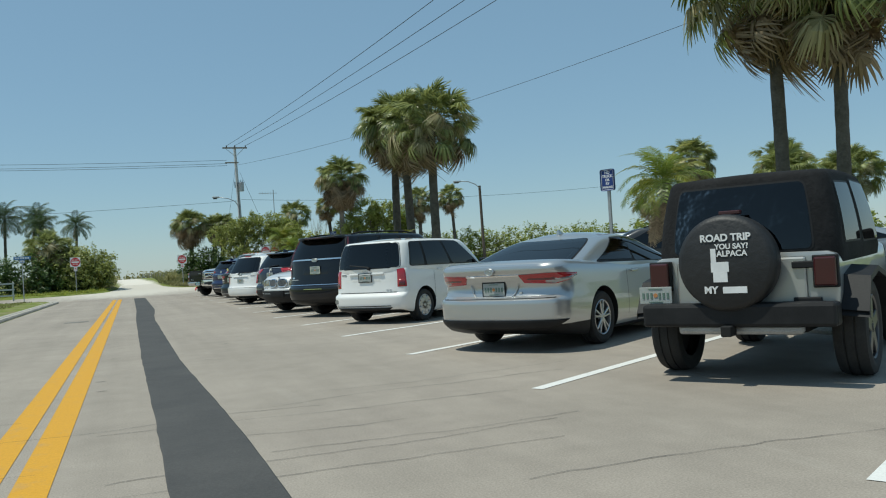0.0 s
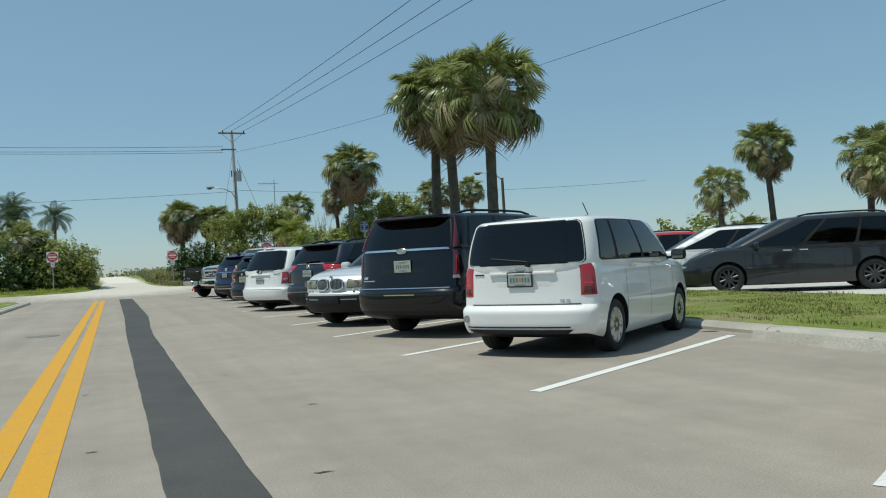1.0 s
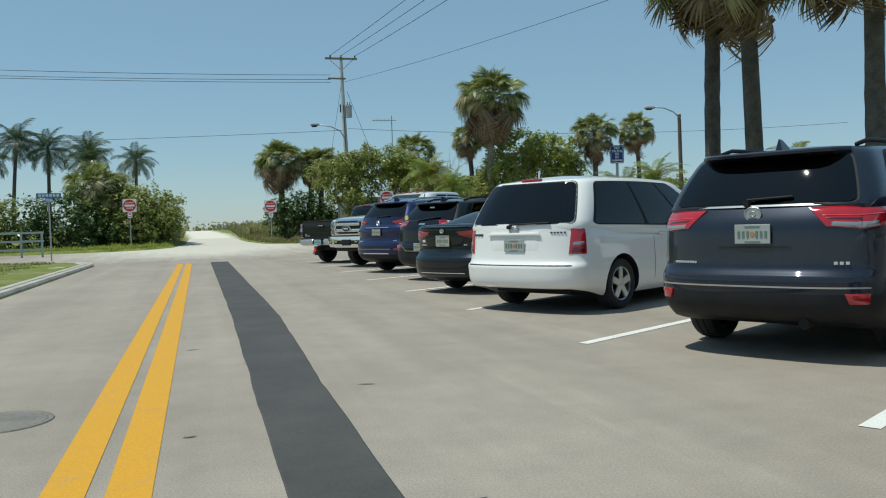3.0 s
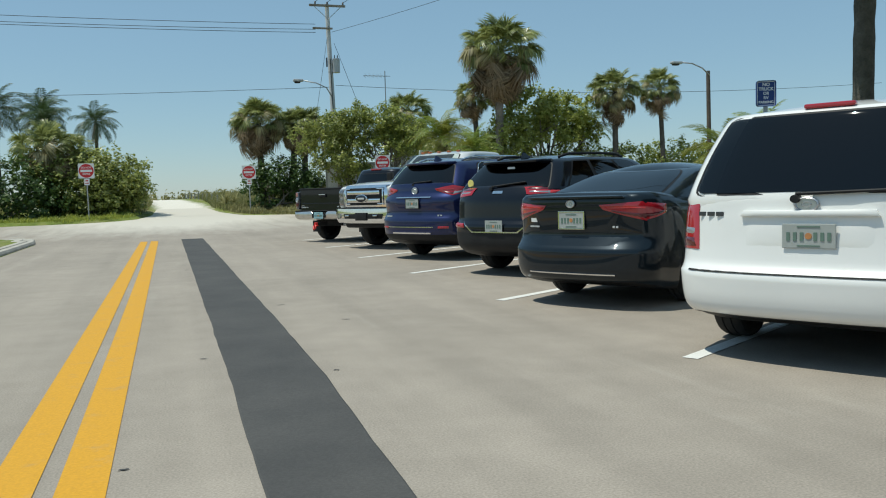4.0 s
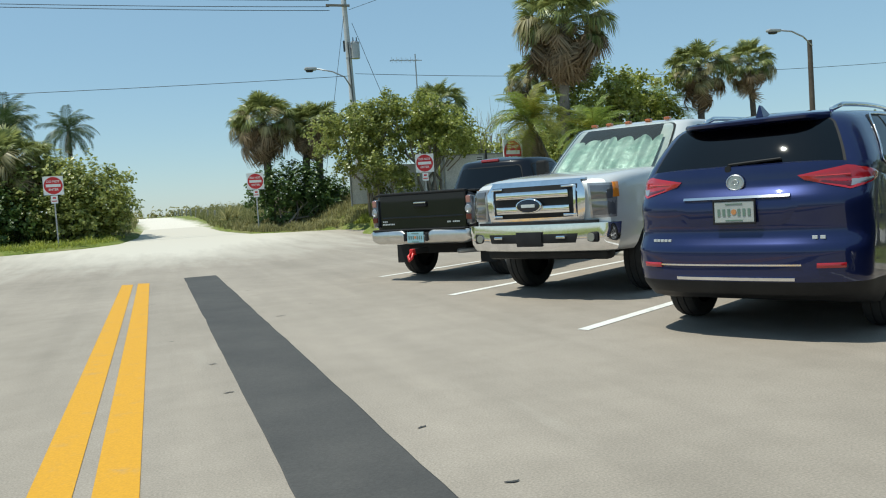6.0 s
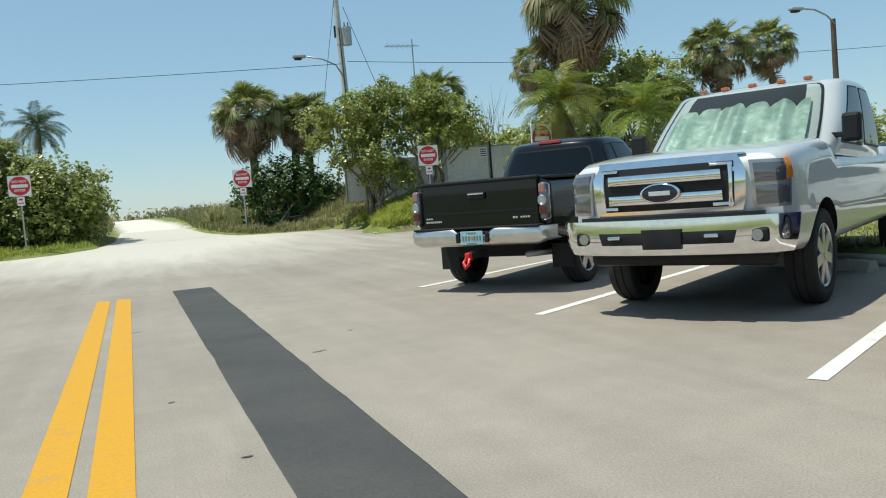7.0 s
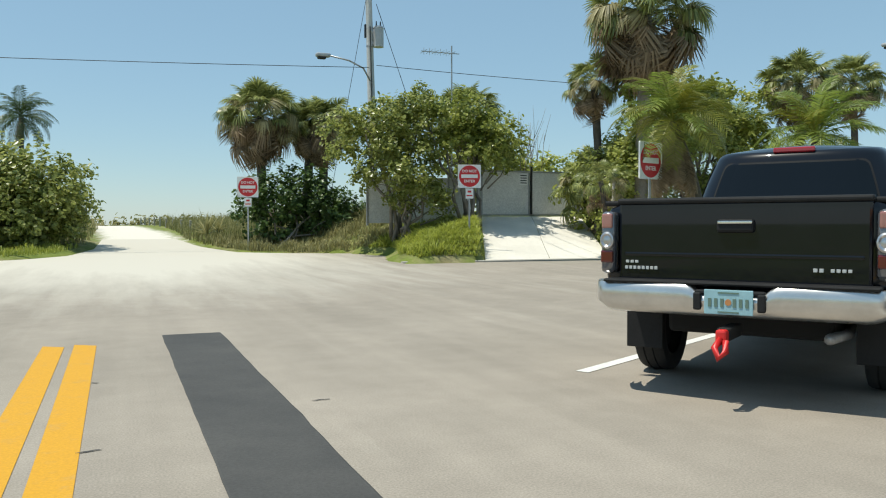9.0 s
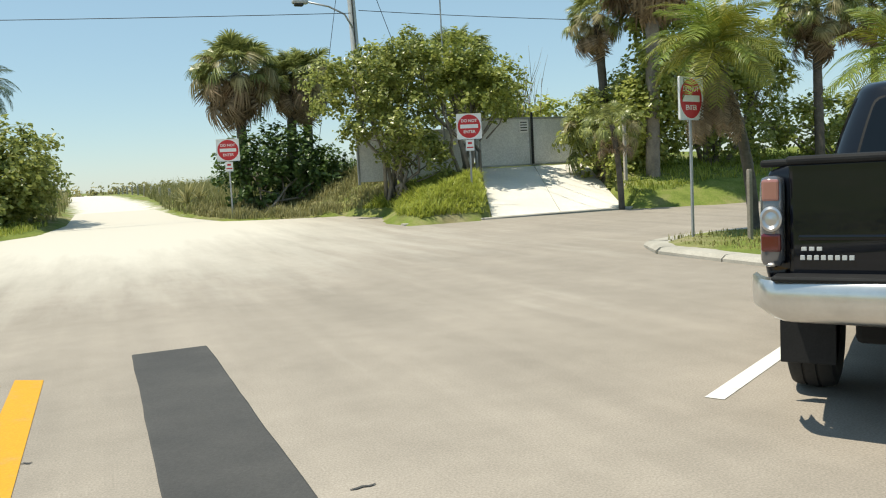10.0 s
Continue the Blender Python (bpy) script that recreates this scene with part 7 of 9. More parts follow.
    part("handle_lip", box((0, -0.07, 1.135), (0.22, 0.02, 0.02), 0.006), CHROME, hd)
    for x, w, z, h in ((-0.70, 0.10, 0.875, 0.020), (-0.635, 0.24, 0.835, 0.024), (0.50, 0.07, 0.845, 0.026), (0.63, 0.13, 0.845, 0.022)):
        n = max(2, int(w / 0.03))
        letter_bars([(x + w * ((i + 0.5) / n - 0.5), -0.042, z) for i in range(n)], w / n * 0.7, h * 0.9, BADGE_SILVER, tg)
    # bumper: one bent chrome pressing with a dropped middle
    v, f, n = [], [], 48
    for i in range(n + 1):
        x = -0.985 + 1.97 * i / n
        e = abs(x) / 0.985
        y = -0.20 + 0.05 * e * e + 0.20 * max(0.0, (e - 0.86) / 0.14) ** 2.2
        dip = 0.055 * float(1 - smoothstep(0.20, 0.27, abs(x)))
        up = 0.05 * float(smoothstep(0.80, 1.0, e))
        for dy, z in ((0.10, 0.742 - dip), (0.012, 0.742 - dip), (0.0, 0.73 - dip), (-0.012, 0.68 - dip * 0.6), (0.0, 0.61), (0.03, 0.565 + up), (0.08, 0.545 + up), (0.10, 0.55 + up)):
            v.append((x, y + dy, z))
    for i in range(n):
        for k in range(7):
            f.append((8 * i + k, 8 * i + k + 1, 8 * i + 9 + k, 8 * i + 8 + k))
    link_mesh("rear_bumper", v, f, BUMPER_CHROME, top, "bent chrome bumper", smooth=True, sharp=40)
    part("bumper_step", box((0, -0.10, 0.752), (1.72, 0.17, 0.022), 0.01), BLACK_PLASTIC, top)
    part("step_pad", box((0, -0.13, 0.70), (0.44, 0.15, 0.03), 0.01), BLACK_PLASTIC, top)
    for s in (-1, 1):
        part("plate_side", box((s * 0.20, -0.212, 0.645), (0.05, 0.03, 0.11), 0.01), BLACK_PLASTIC, top)
    pl = part("number_plate", box((0, -0.222, 0.645), (0.305, 0.01, 0.152), 0.004), PLATE_BLUE, top)
    plate_bars(pl, -0.229, 0.0, 0.645)
    part("tow_hitch", box((-0.02, -0.10, 0.45), (0.08, 0.34, 0.08), 0.01), UNDERBODY, top)
    hk = bmesh.new()
    bm_box(hk, (-0.02, -0.28, 0.44), (0.07, 0.10, 0.09), 0.015)
    v, f = tube([(-0.02, -0.32, 0.43), (-0.05, -0.36, 0.38), (-0.02, -0.38, 0.32), (0.02, -0.36, 0.36), (0.01, -0.33, 0.42)], 0.022, 8)
    hook = part("tow_shackle", hk, RED_HOOK, top, "bright red shackle")
    link_mesh("shackle_bow", v, f, RED_HOOK, hook, smooth=True)
    part("underbody", box((0, 2.6, 0.48), (1.1, 4.6, 0.2), 0.03), UNDERBODY, top)
    v, f = tube([(0.55, 0.1, 0.42), (0.60, 0.6, 0.40), (0.55, 1.6, 0.42)], 0.035, 10)
    link_mesh("exhaust_pipe", v, f, STEEL, top, smooth=True)
    mirror_pair(cab, top, 0.93, 0.06, BLACK_PLASTIC, (0.22, 0.12, 0.18))
    flank_seams(sh, top, (1.84, 2.45, 3.75), 0.55, 1.05, [(2.65, 0.98)], BLACK_PLASTIC)


def plain_car(name, label, m, colour, kind="suv", glass=GLASS_DARK, dark=False):
    """The cars of the aisle behind, seen only in part over the others."""
    if kind == "van":
        spec = dict(L=5.15, W=2.0, clear=0.18, r=0.345, axles=(1.0, 4.08), rim="multi", dark_rim=True, paint=colour, clad=0.2,
                    top=[(0, 1.06), (3.6, 1.06), (4.1, 1.06), (4.8, 0.96), (5.05, 0.84), (5.15, 0.70)], tail=[(0.3, 0.06), (0.5, 0.0), (1.0, 0.06)], nose=[(0.3, 0.04), (0.55, 0.0), (0.8, 0.12), (1.0, 0.3)],
                    cabin=(0.10, 4.05, 0.42, 2.75, 0.95, 0.75, 1.03, 1.04, 1.70, 1.69), bows=dict(back=0.06, front=0.12, side=0.03, crown=0.05),
                    glass=(glass, glass, GLASS_MID), windows=[(0.05, 0.30, 0.08, 0.86, 0.0, 0.0), (0.32, 0.60, 0.06, 0.86, 0.0, 0.0), (0.63, 0.92, 0.05, 0.86, 0.0, -0.14)], doors=(1.6, 2.6, 3.7), handles=[(2.45, 0.96), (2.8, 0.96)], handle_mat=CHROME, mirror=0.88)
    elif kind == "sedan":
        spec = sedan_spec(colour, 4.7, 1.80, 1.45, axles=(1.0, 3.75), rim="cover", tail=[(0.2, 0.1), (0.4, 0.0), (0.62, 0.0), (0.7, 0.06), (1.05, 0.10)], doors=(1.7, 2.6, 3.5), handles=[(1.9, 0.86)])
        spec["top"] = [(0, 0.99), (0.2, 1.04), (0.9, 1.02), (2.5, 0.98), (3.4, 0.97), (4.2, 0.86), (4.55, 0.74), (4.7, 0.62)]
    else:
        spec = dict(L=4.65, W=1.86, clear=0.21, r=0.36, axles=(0.95, 3.68), rim="five", dark_rim=dark, paint=colour, clad=0.38, clad_end=0.5,
                    top=[(0, 1.10), (3.3, 1.06), (3.7, 1.04), (4.3, 0.95), (4.55, 0.84), (4.65, 0.70)], tail=[(0.3, 0.08), (0.5, 0.0), (0.7, 0.02), (1.1, 0.10)], nose=[(0.3, 0.04), (0.6, 0.0), (0.8, 0.06), (1.0, 0.2)],
                    cabin=(0.15, 3.75, 0.55, 2.65, 0.89, 0.67, 1.07, 1.04, 1.62, 1.63), bows=dict(back=0.07, front=0.12, side=0.04, crown=0.05),
                    glass=(glass, glass, GLASS_MID), windows=[(0.06, 0.26, 0.12, 0.82, 0.06, 0.0), (0.30, 0.56, 0.08, 0.85, 0.0, 0.0), (0.59, 0.93, 0.06, 0.85, 0.0, -0.12)], doors=(1.6, 2.45, 3.4), handles=[(1.8, 0.98), (2.65, 0.98)])
    spec["group"] = "cars of the second aisle"
    top, sh, cab = car(name, label, "car", m, spec)
    z = spec["top"][0][1]
    both(shell_patch, "tail_lamp", sh, 0, [(0.66, z - 0.20), (0.95, z - 0.20), (0.98, z - 0.04), (0.62, z - 0.04)], RED_LENS, top)
    zn = curve(spec["top"], spec["L"])
    both(shell_patch, "headlamp", sh, 1, [(0.46, zn - 0.10), (0.80, zn - 0.08), (0.98, zn + 0.0), (0.52, zn - 0.02)], CLEAR_LENS, top, nu=8)
    shell_patch("grille", sh, 1, [(-0.40, zn - 0.16), (0.40, zn - 0.16), (0.44, zn - 0.03), (-0.44, zn - 0.03)], BLACK_PLASTIC, top)
    shell_patch("lower_intake", sh, 1, [(-0.5, 0.34), (0.5, 0.34), (0.54, 0.46), (-0.54, 0.46)], BLACK_PLASTIC, top)
    plate_on(sh, 0, 0, z - 0.28, top)
    if kind != "sedan":
        rails(cab, top, BLACK_PLASTIC)
    return top


def lot_pose(x, y, dx, dy):
    """Origin of a car whose middle stands at (x, y) and whose nose points along (dx, dy)."""
    h = math.atan2(dx, dy)
    f = Vector((math.sin(h), math.cos(h), 0))
    return Matrix.Translation(Vector((x, y, 0)) - f * 2.4) @ Matrix.Rotation(-h, 4, "Z")


off_roader()
heavy_pickup()
pickup()
plain_car("minivan", "dark grey minivan with black alloy wheels in the second aisle", lot_pose(15.25, 21.45, -0.795, 0.606), GREY_PAINT, "van")
plain_car("suv", "pearl white sport utility vehicle in the second aisle", lot_pose(16.3, 25.6, -0.8, 0.6), WHITE_PAINT, dark=True)
plain_car("estate_car", "bright red estate car in the second aisle", lot_pose(16.4, 29.3, -0.8, 0.6), RED_PAINT, glass=GLASS_MID)
plain_car("minivan", "silver minivan seen from behind in the second aisle", lot_pose(19.9, 20.0, 0.8, 0.6), SILVER_PAINT, "van")
plain_car("sedan", "silver sedan with covered steel wheels in the second aisle", lot_pose(16.9, 16.0, -0.8, 0.6), SILVER_PAINT, "sedan")
plain_car("suv", "white sport utility vehicle with dark windows in the second aisle", lot_pose(16.6, 45.0, -0.8, 0.6), WHITE_PAINT)
plain_car("suv", "dark green-grey sport utility vehicle by the wooden post", lot_pose(19.6, 51.6, -0.95, 0.3), GREEN_GREY_PAINT)
plain_car("suv", "dark sport utility vehicle parked beyond the off-roader", lot_pose(15.6, 11.6, 0.8, 0.6), SLATE_PAINT)

# ---------------------------------------------------------------- plants
def gz(x, y):
    return float(land_height(np.array([x]), np.array([y]))[0])


BARK = surface("grey_palm_bark", (0.065, 0.056, 0.047), (0.15, 0.132, 0.11), 3.0, 22.0, 0.95, bump=0.8, dist=0.03)
PALE_BARK = surface("pale_palm_bark", (0.17, 0.145, 0.12), (0.30, 0.265, 0.22), 3.0, 22.0, 0.95, bump=0.8, dist=0.03)
LIMB = surface("grey_limb_bark", (0.16, 0.14, 0.115), (0.28, 0.25, 0.21), 4.0, 30.0, 0.9, bump=0.6, dist=0.02)
FAN_GREEN = leafy("fan_palm_leaf", (0.08, 0.115, 0.03), (0.46, 0.48, 0.17), 0.34, 0.38)
FAN_KHAKI = leafy("fading_fan_leaf", (0.14, 0.125, 0.045), (0.56, 0.49, 0.26), 0.5, 0.35)
FAN_DRY = leafy("dry_palm_leaf", (0.13, 0.09, 0.052), (0.46, 0.34, 0.21), 0.75, 0.3)
FEATHER_GREEN = leafy("feather_palm_leaf", (0.11, 0.17, 0.03), (0.34, 0.40, 0.08), 0.4, 0.45)
FEATHER_YELLOW = leafy("yellowing_palm_leaf", (0.13, 0.17, 0.025), (0.36, 0.33, 0.05), 0.4, 0.3)
COCO_GREEN = leafy("coconut_leaf", (0.04, 0.07, 0.025), (0.10, 0.15, 0.05), 0.4, 0.2)
SEAGRAPE = leafy("sea_grape_leaf", (0.10, 0.14, 0.030), (0.50, 0.52, 0.16), 0.3, 0.5)
# brighter copy of the sea grape leaf: sunlight is put into its colour
SEAGRAPE_SUNLIT = leafy("sunlit_sea_grape_leaf", (0.14, 0.185, 0.035), (0.58, 0.60, 0.17), 0.3, 0.5)
DARK_SHRUB = leafy("dark_shrub_leaf", (0.045, 0.085, 0.022), (0.16, 0.24, 0.055), 0.4, 0.35)
WEED = leafy("coarse_weed", (0.13, 0.14, 0.045), (0.44, 0.40, 0.19), 0.7, 0.4)
LAWN = leafy("lawn_blade", (0.125, 0.135, 0.028), (0.36, 0.325, 0.11), 0.6, 0.3)
BRIGHT_WEED = leafy("bright_weed", (0.18, 0.24, 0.03), (0.50, 0.52, 0.11), 0.5, 0.5)


def fan_frond(rng, stem, blade, droop, n=34):
    """A fan leaf: a long stalk whose rib bends over, a folded blade and many narrow fingers with hanging tips."""
    v, f = [], []
    sx = [0.0, stem * 0.5, stem]
    sz = [0.0, 0.06 * stem, -0.02 * stem]
    for x, z in zip(sx, sz):
        v += [(x, -0.014, z), (x, 0.014, z), (x, 0.0, z + 0.016)]
    for i in range(2):
        for k in range(3):
            a, b = 3 * i + k, 3 * i + (k + 1) % 3
            f.append((a, b, b + 3, a + 3))
    for i in range(n):
        a = radians(-118 + 236 * (i + 0.5) / n + rng.uniform(-3, 3))
        ln = blade * (0.76 + 0.26 * math.cos(a * 0.75)) * rng.uniform(0.84, 1.06)
        ca, sa = math.cos(a), math.sin(a)
        wid = 0.026 * blade / 0.7
        dr = droop * rng.uniform(0.6, 1.5)
        fold = 0.45 * abs(sa) * rng.uniform(0.6, 1.3)
        rib = 0.20 * max(0.0, ca)                       # the rib carries the middle fingers out
        base = len(v)
        for t, w in ((0.0, 0.45), (0.45, 1.0), (0.75, 0.8), (1.0, 0.18)):
            r = ln * t * (1 - 0.25 * dr * t)
            z = sz[2] + fold * ln * t * (1 - 0.6 * t) - dr * ln * max(0.0, t - 0.2) ** 1.5 * 1.5 - 0.26 * blade * t * t * max(0.0, ca)
            x, y = stem + rib * blade * (1 - t) + r * ca * (1 - 0.10 * t), r * sa * 0.86
            v += [(x - sa * wid * w, y + ca * wid * w, z), (x + sa * wid * w, y - ca * wid * w, z + 0.004)]
        f += [(base + 2 * j, base + 2 * j + 1, base + 2 * j + 3, base + 2 * j + 2) for j in range(3)]
    return v, f


def feather_frond(rng, length, arch, pairs=34, leaflet=0.42, hang=0.5):
    """A feather leaf: an arching rib with hanging leaflets on both sides."""
    v, f = [], []
    pts = []
    for i in range(13):
        t = i / 12
        pts.append(Vector((length * (t - 0.18 * arch * t ** 3), 0, length * (0.34 * t - arch * 0.62 * t ** 2.1))))
    tv, tf = tube(pts, 0.022 * length / 2.2, 4, 0.25)
    v += [tuple(p) for p in tv]
    f += tf
    for i in range(pairs):
        t = 0.14 + 0.85 * i / (pairs - 1)
        k = t * 12
        j = min(11, int(k))
        p = pts[j].lerp(pts[j + 1], k - j)
        d = (pts[j + 1] - pts[j]).normalized()
        ln = leaflet * (0.45 + 0.75 * math.sin(math.pi * min(1, t * 0.92 + 0.06)) ** 0.7) * rng.uniform(0.85, 1.12)
        for s in (-1, 1):
            o = (Vector((0, s, 0)) * 0.9 + d * 0.62 + Vector((0, 0, rng.uniform(-0.1, 0.25)))).normalized()
            mid = p + o * ln * 0.55 - Vector((0, 0, hang * ln * 0.12))
            tip = p + o * ln * 0.92 - Vector((0, 0, hang * ln * 0.62 * rng.uniform(0.6, 1.3)))
            w = d * 0.022 * length / 2.2
            b = len(v)
            v += [tuple(p - w * 0.5), tuple(p + w * 0.5), tuple(mid + w), tuple(mid - w), tuple(tip)]
            f += [(b, b + 1, b + 2, b + 3), (b + 3, b + 2, b + 4)]
    return v, f


def shared_mesh(name, vf, mat, smooth=False):
    ob = link_mesh(name, vf[0], vf[1], mat, smooth=smooth)
    me = ob.data
    bpy.data.objects.remove(ob)
    return me


_r = random.Random(5)
FANS = [shared_mesh("fan_frond", fan_frond(_r, q, 0.58, d), FAN_GREEN) for d, q in ((0.12, 0.86), (0.22, 1.0), (0.36, 1.06), (0.60, 1.04))]
KHAKI_FANS = [shared_mesh("khaki_frond", fan_frond(_r, q, 0.58, d), FAN_KHAKI) for d, q in ((0.36, 1.02), (0.65, 1.06))]
DRY_FANS = [shared_mesh("dry_frond", fan_frond(_r, 0.86, 0.62, d, 26), FAN_DRY) for d in (0.45, 0.95)]
FEATHERS = [shared_mesh("feather_frond", feather_frond(_r, 2.0, a), FEATHER_GREEN) for a in (0.7, 1.0, 1.25)]
YELLOW_FEATHERS = [shared_mesh("yellow_frond", feather_frond(_r, 2.0, a, 30), FEATHER_YELLOW) for a in (0.9, 1.25)]
DRY_FEATHERS = [shared_mesh("dead_frond", feather_frond(_r, 1.9, 0.3, 24, 0.34, 0.5), FAN_DRY)]
COCO_FEATHERS = [shared_mesh("coconut_frond", feather_frond(_r, 2.9, a, 30, 0.62, 0.9), COCO_GREEN) for a in (0.8, 1.15)]


def trunk_mesh(rng, height, r0, r1, bend, rings=26, n=12, swell=0.0):
    v, f = [], []
    ph = rng.uniform(0, 6)
    for i in range(rings + 1):
        t = i / rings
        cx = bend[0] * t * t + 0.03 * math.sin(4 * t + ph)
        cy = bend[1] * t * t + 0.03 * math.cos(3 * t + ph)
        r = (r0 + (r1 - r0) * t) * (1 + 0.05 * (i % 2) + swell * math.exp(-(t * 14) ** 2)) * rng.uniform(0.97, 1.03)
        for k in range(n):
            a = 2 * math.pi * k / n
            v.append((cx + r * math.cos(a), cy + r * math.sin(a), -0.3 + (height + 0.3) * t))
    for i in range(rings):
        for k in range(n):
            a, b = i * n + k, i * n + (k + 1) % n
            f.append((a, b, b + n, a + n))
    f.append(tuple(range(rings * n, rings * n + n)))
    return v, f, Vector((bend[0], bend[1], height))


def place_frond(mesh, name, parent, top, az, el, roll, size):
    ob = new(name, mesh)
    ob.parent = parent
    ob.matrix_basis = Matrix.Translation(top) @ Matrix.Rotation(az, 4, "Z") @ Matrix.Rotation(-el, 4, "Y") @ Matrix.Rotation(roll, 4, "X") @ Matrix.Scale(size, 4)
    return ob


def sabal_palm(x, y, crown_z, size=1.0, seed=1, bend=(0.0, 0.0), r=0.16, green=60, dry=26, boots=False, label="tall cabbage palm with grey trunk and round fan crown", group="cabbage palms", base=None, bark=None):
    rng = random.Random(seed)
    z0 = gz(x, y) if base is None else base
    top = thing("cabbage_palm", Matrix.Translation((x, y, z0)), label, "palm", group)
    h = crown_z - 0.32 * size - z0
    v, f, tip = trunk_mesh(rng, h, r * 1.12, r * 0.92, bend)
    trunk = link_mesh("trunk", v, f, bark or BARK, top, smooth=True)
    if boots:
        bm = bmesh.new()
        for i in range(60):
            z = h - 0.15 - 1.35 * i / 60
            a = i * 2.399
            m = Matrix.Translation((tip.x * (z / h) ** 2 + r * math.cos(a), tip.y * (z / h) ** 2 + r * math.sin(a), z)) @ Matrix.Rotation(a, 4, "Z") @ Matrix.Rotation(radians(-28), 4, "Y")
            bm_box(bm, (0.03, 0, 0.06), (0.05, 0.09, 0.24), 0.0, m)
        part("leaf_bases", bm, FAN_DRY, trunk, "criss-cross stubs of old leaf bases")
    shaggy = dry > 30
    green, dry = round(green * 1.7), round(dry * (1.4 if shaggy else 0.9))
    low = -20 if shaggy else -34
    for i in range(green):
        k = (i + 0.5) / green
        el = math.asin(math.sin(radians(86)) - (math.sin(radians(86)) - math.sin(radians(low))) * k) + radians(rng.uniform(-9, 9))
        az = i * 2.39996 + rng.uniform(-0.25, 0.25)
        drop = max(0, -math.sin(el)) * 0.25
        m = FANS[min(3, int(k * 4 * rng.uniform(0.7, 1.25)))]
        if k > 0.45 and rng.random() < 0.15 + 0.75 * (k - 0.45):
            m = KHAKI_FANS[i % 2]
        place_frond(m, "frond", top, tip + Vector((0, 0, 0.02 - drop)), az, el, rng.uniform(-0.9, 0.9), size * rng.choice((0.70, 0.84, 0.94, 1.02)) * rng.uniform(0.95, 1.05))
    for i in range(dry):
        el = radians((-4 - 72 * (i + 0.5) / dry + rng.uniform(-12, 12)) if shaggy else (-22 - 50 * rng.random()))
        az = i * 2.39996 + rng.uniform(-0.5, 0.5)
        place_frond(DRY_FANS[i % 2], "dead_frond", top, tip + Vector((0, 0, -0.12 - 0.55 * max(0.0, -math.sin(el)) * rng.random())), az, el, rng.uniform(-1.2, 1.2), size * rng.uniform(0.6, 1.12))
    return top


def feather_palm(x, y, crown_z, size=1.0, seed=1, count=26, yellow=0.2, dry=8, r=0.12, meshes=None, label="feather palm with arching green fronds", bend=(0, 0), group="feather palms", kind="feather_palm", base=None, low=-35):
    rng = random.Random(seed)
    z0 = gz(x, y) if base is None else base
    top = thing(kind, Matrix.Translation((x, y, z0)), label, "palm", group)
    v, f, tip = trunk_mesh(rng, crown_z - z0, r * 1.15, r * 0.9, bend, 20, 10, 0.3)
    link_mesh("trunk", v, f, BARK, top, smooth=True)
    for i in range(count):
        k = (i + 0.5) / count
        el = radians(74 - (74 - low) * k + rng.uniform(-7, 7))
        pool = meshes or (YELLOW_FEATHERS if rng.random() < yellow else FEATHERS)
        place_frond(pool[i % len(pool)], "frond", top, tip, i * 2.39996 + rng.uniform(-0.2, 0.2), el, rng.uniform(-0.5, 0.5), size * rng.uniform(0.85, 1.08))
    for i in range(dry):
        place_frond(DRY_FEATHERS[0], "dead_frond", top, tip - Vector((0, 0, 0.1)), i * 2.39996, radians(-74 - 13 * rng.random()), rng.uniform(-1.5, 1.5), size * rng.uniform(0.7, 1.15))
    return top


def leaf_cloud(rng, lobes, count, size, up=0.5, gaps=0.35):
    """Single leaves in sprays at twig ends, the sprays scattered over several lobes and thinned where a noise says so."""
    weights = np.array([rx * ry + ry * rz + rx * rz for _, (rx, ry, rz) in lobes])
    weights = weights / weights.sum()
    v, f = [], []
    made, tries, spray = 0, 0, 16
    while made < count and tries < count:
        tries += 1
        (cx, cy, cz), (rx, ry, rz) = lobes[rng.choice(len(lobes), p=weights)]
        d = rng.normal(size=3)
        d /= np.linalg.norm(d)
        if d[2] < -0.35 and rng.random() < 0.5:
            continue
        rad = 1.08 - 0.55 * rng.random() ** 1.7
        bump = 1 + 0.34 * noise.noise((d[0] * 2.3 + cx, d[1] * 2.3 + cy, d[2] * 2.3 + cz)) + 0.22 * noise.noise((d[0] * 6 + cx, d[1] * 6, d[2] * 6 + cz))
        c = np.array([cx + d[0] * rx * rad * bump, cy + d[1] * ry * rad * bump, cz + d[2] * rz * rad * bump])
        if noise.noise((c[0] * 1.5, c[1] * 1.5, c[2] * 1.5)) < -gaps + 0.25 * (1 - rad):
            continue
        way = d * 0.7 + np.array([0, 0, 0.5]) + rng.normal(size=3) * 0.5
        way /= np.linalg.norm(way)
        m = int(spray * (0.5 + rng.random()))
        for i in range(m):
            p = c + way * size * rng.uniform(-2.2, 2.6) + rng.normal(size=3) * size * 1.15
            n = d * 0.6 + np.array([0, 0, up * 1.5]) + rng.normal(size=3) * 0.5
            n /= np.linalg.norm(n)
            a = np.cross(n, rng.normal(size=3))
            a /= np.linalg.norm(a)
            b = np.cross(n, a)
            s = size * (0.55 + 0.8 * rng.random())
            k = len(v)
            v += [tuple(p - a * s), tuple(p - a * s * 0.45 + b * s * 0.62 + n * s * 0.12), tuple(p + a * s * 0.5 + b * s * 0.55 + n * s * 0.10), tuple(p + a * s * 0.95), tuple(p + a * s * 0.5 - b * s * 0.55 + n * s * 0.10), tuple(p - a * s * 0.45 - b * s * 0.62 + n * s * 0.12)]
            f += [(k, k + 1, k + 2, k + 3), (k, k + 3, k + 4, k + 5)]
        made += m
    return v, f


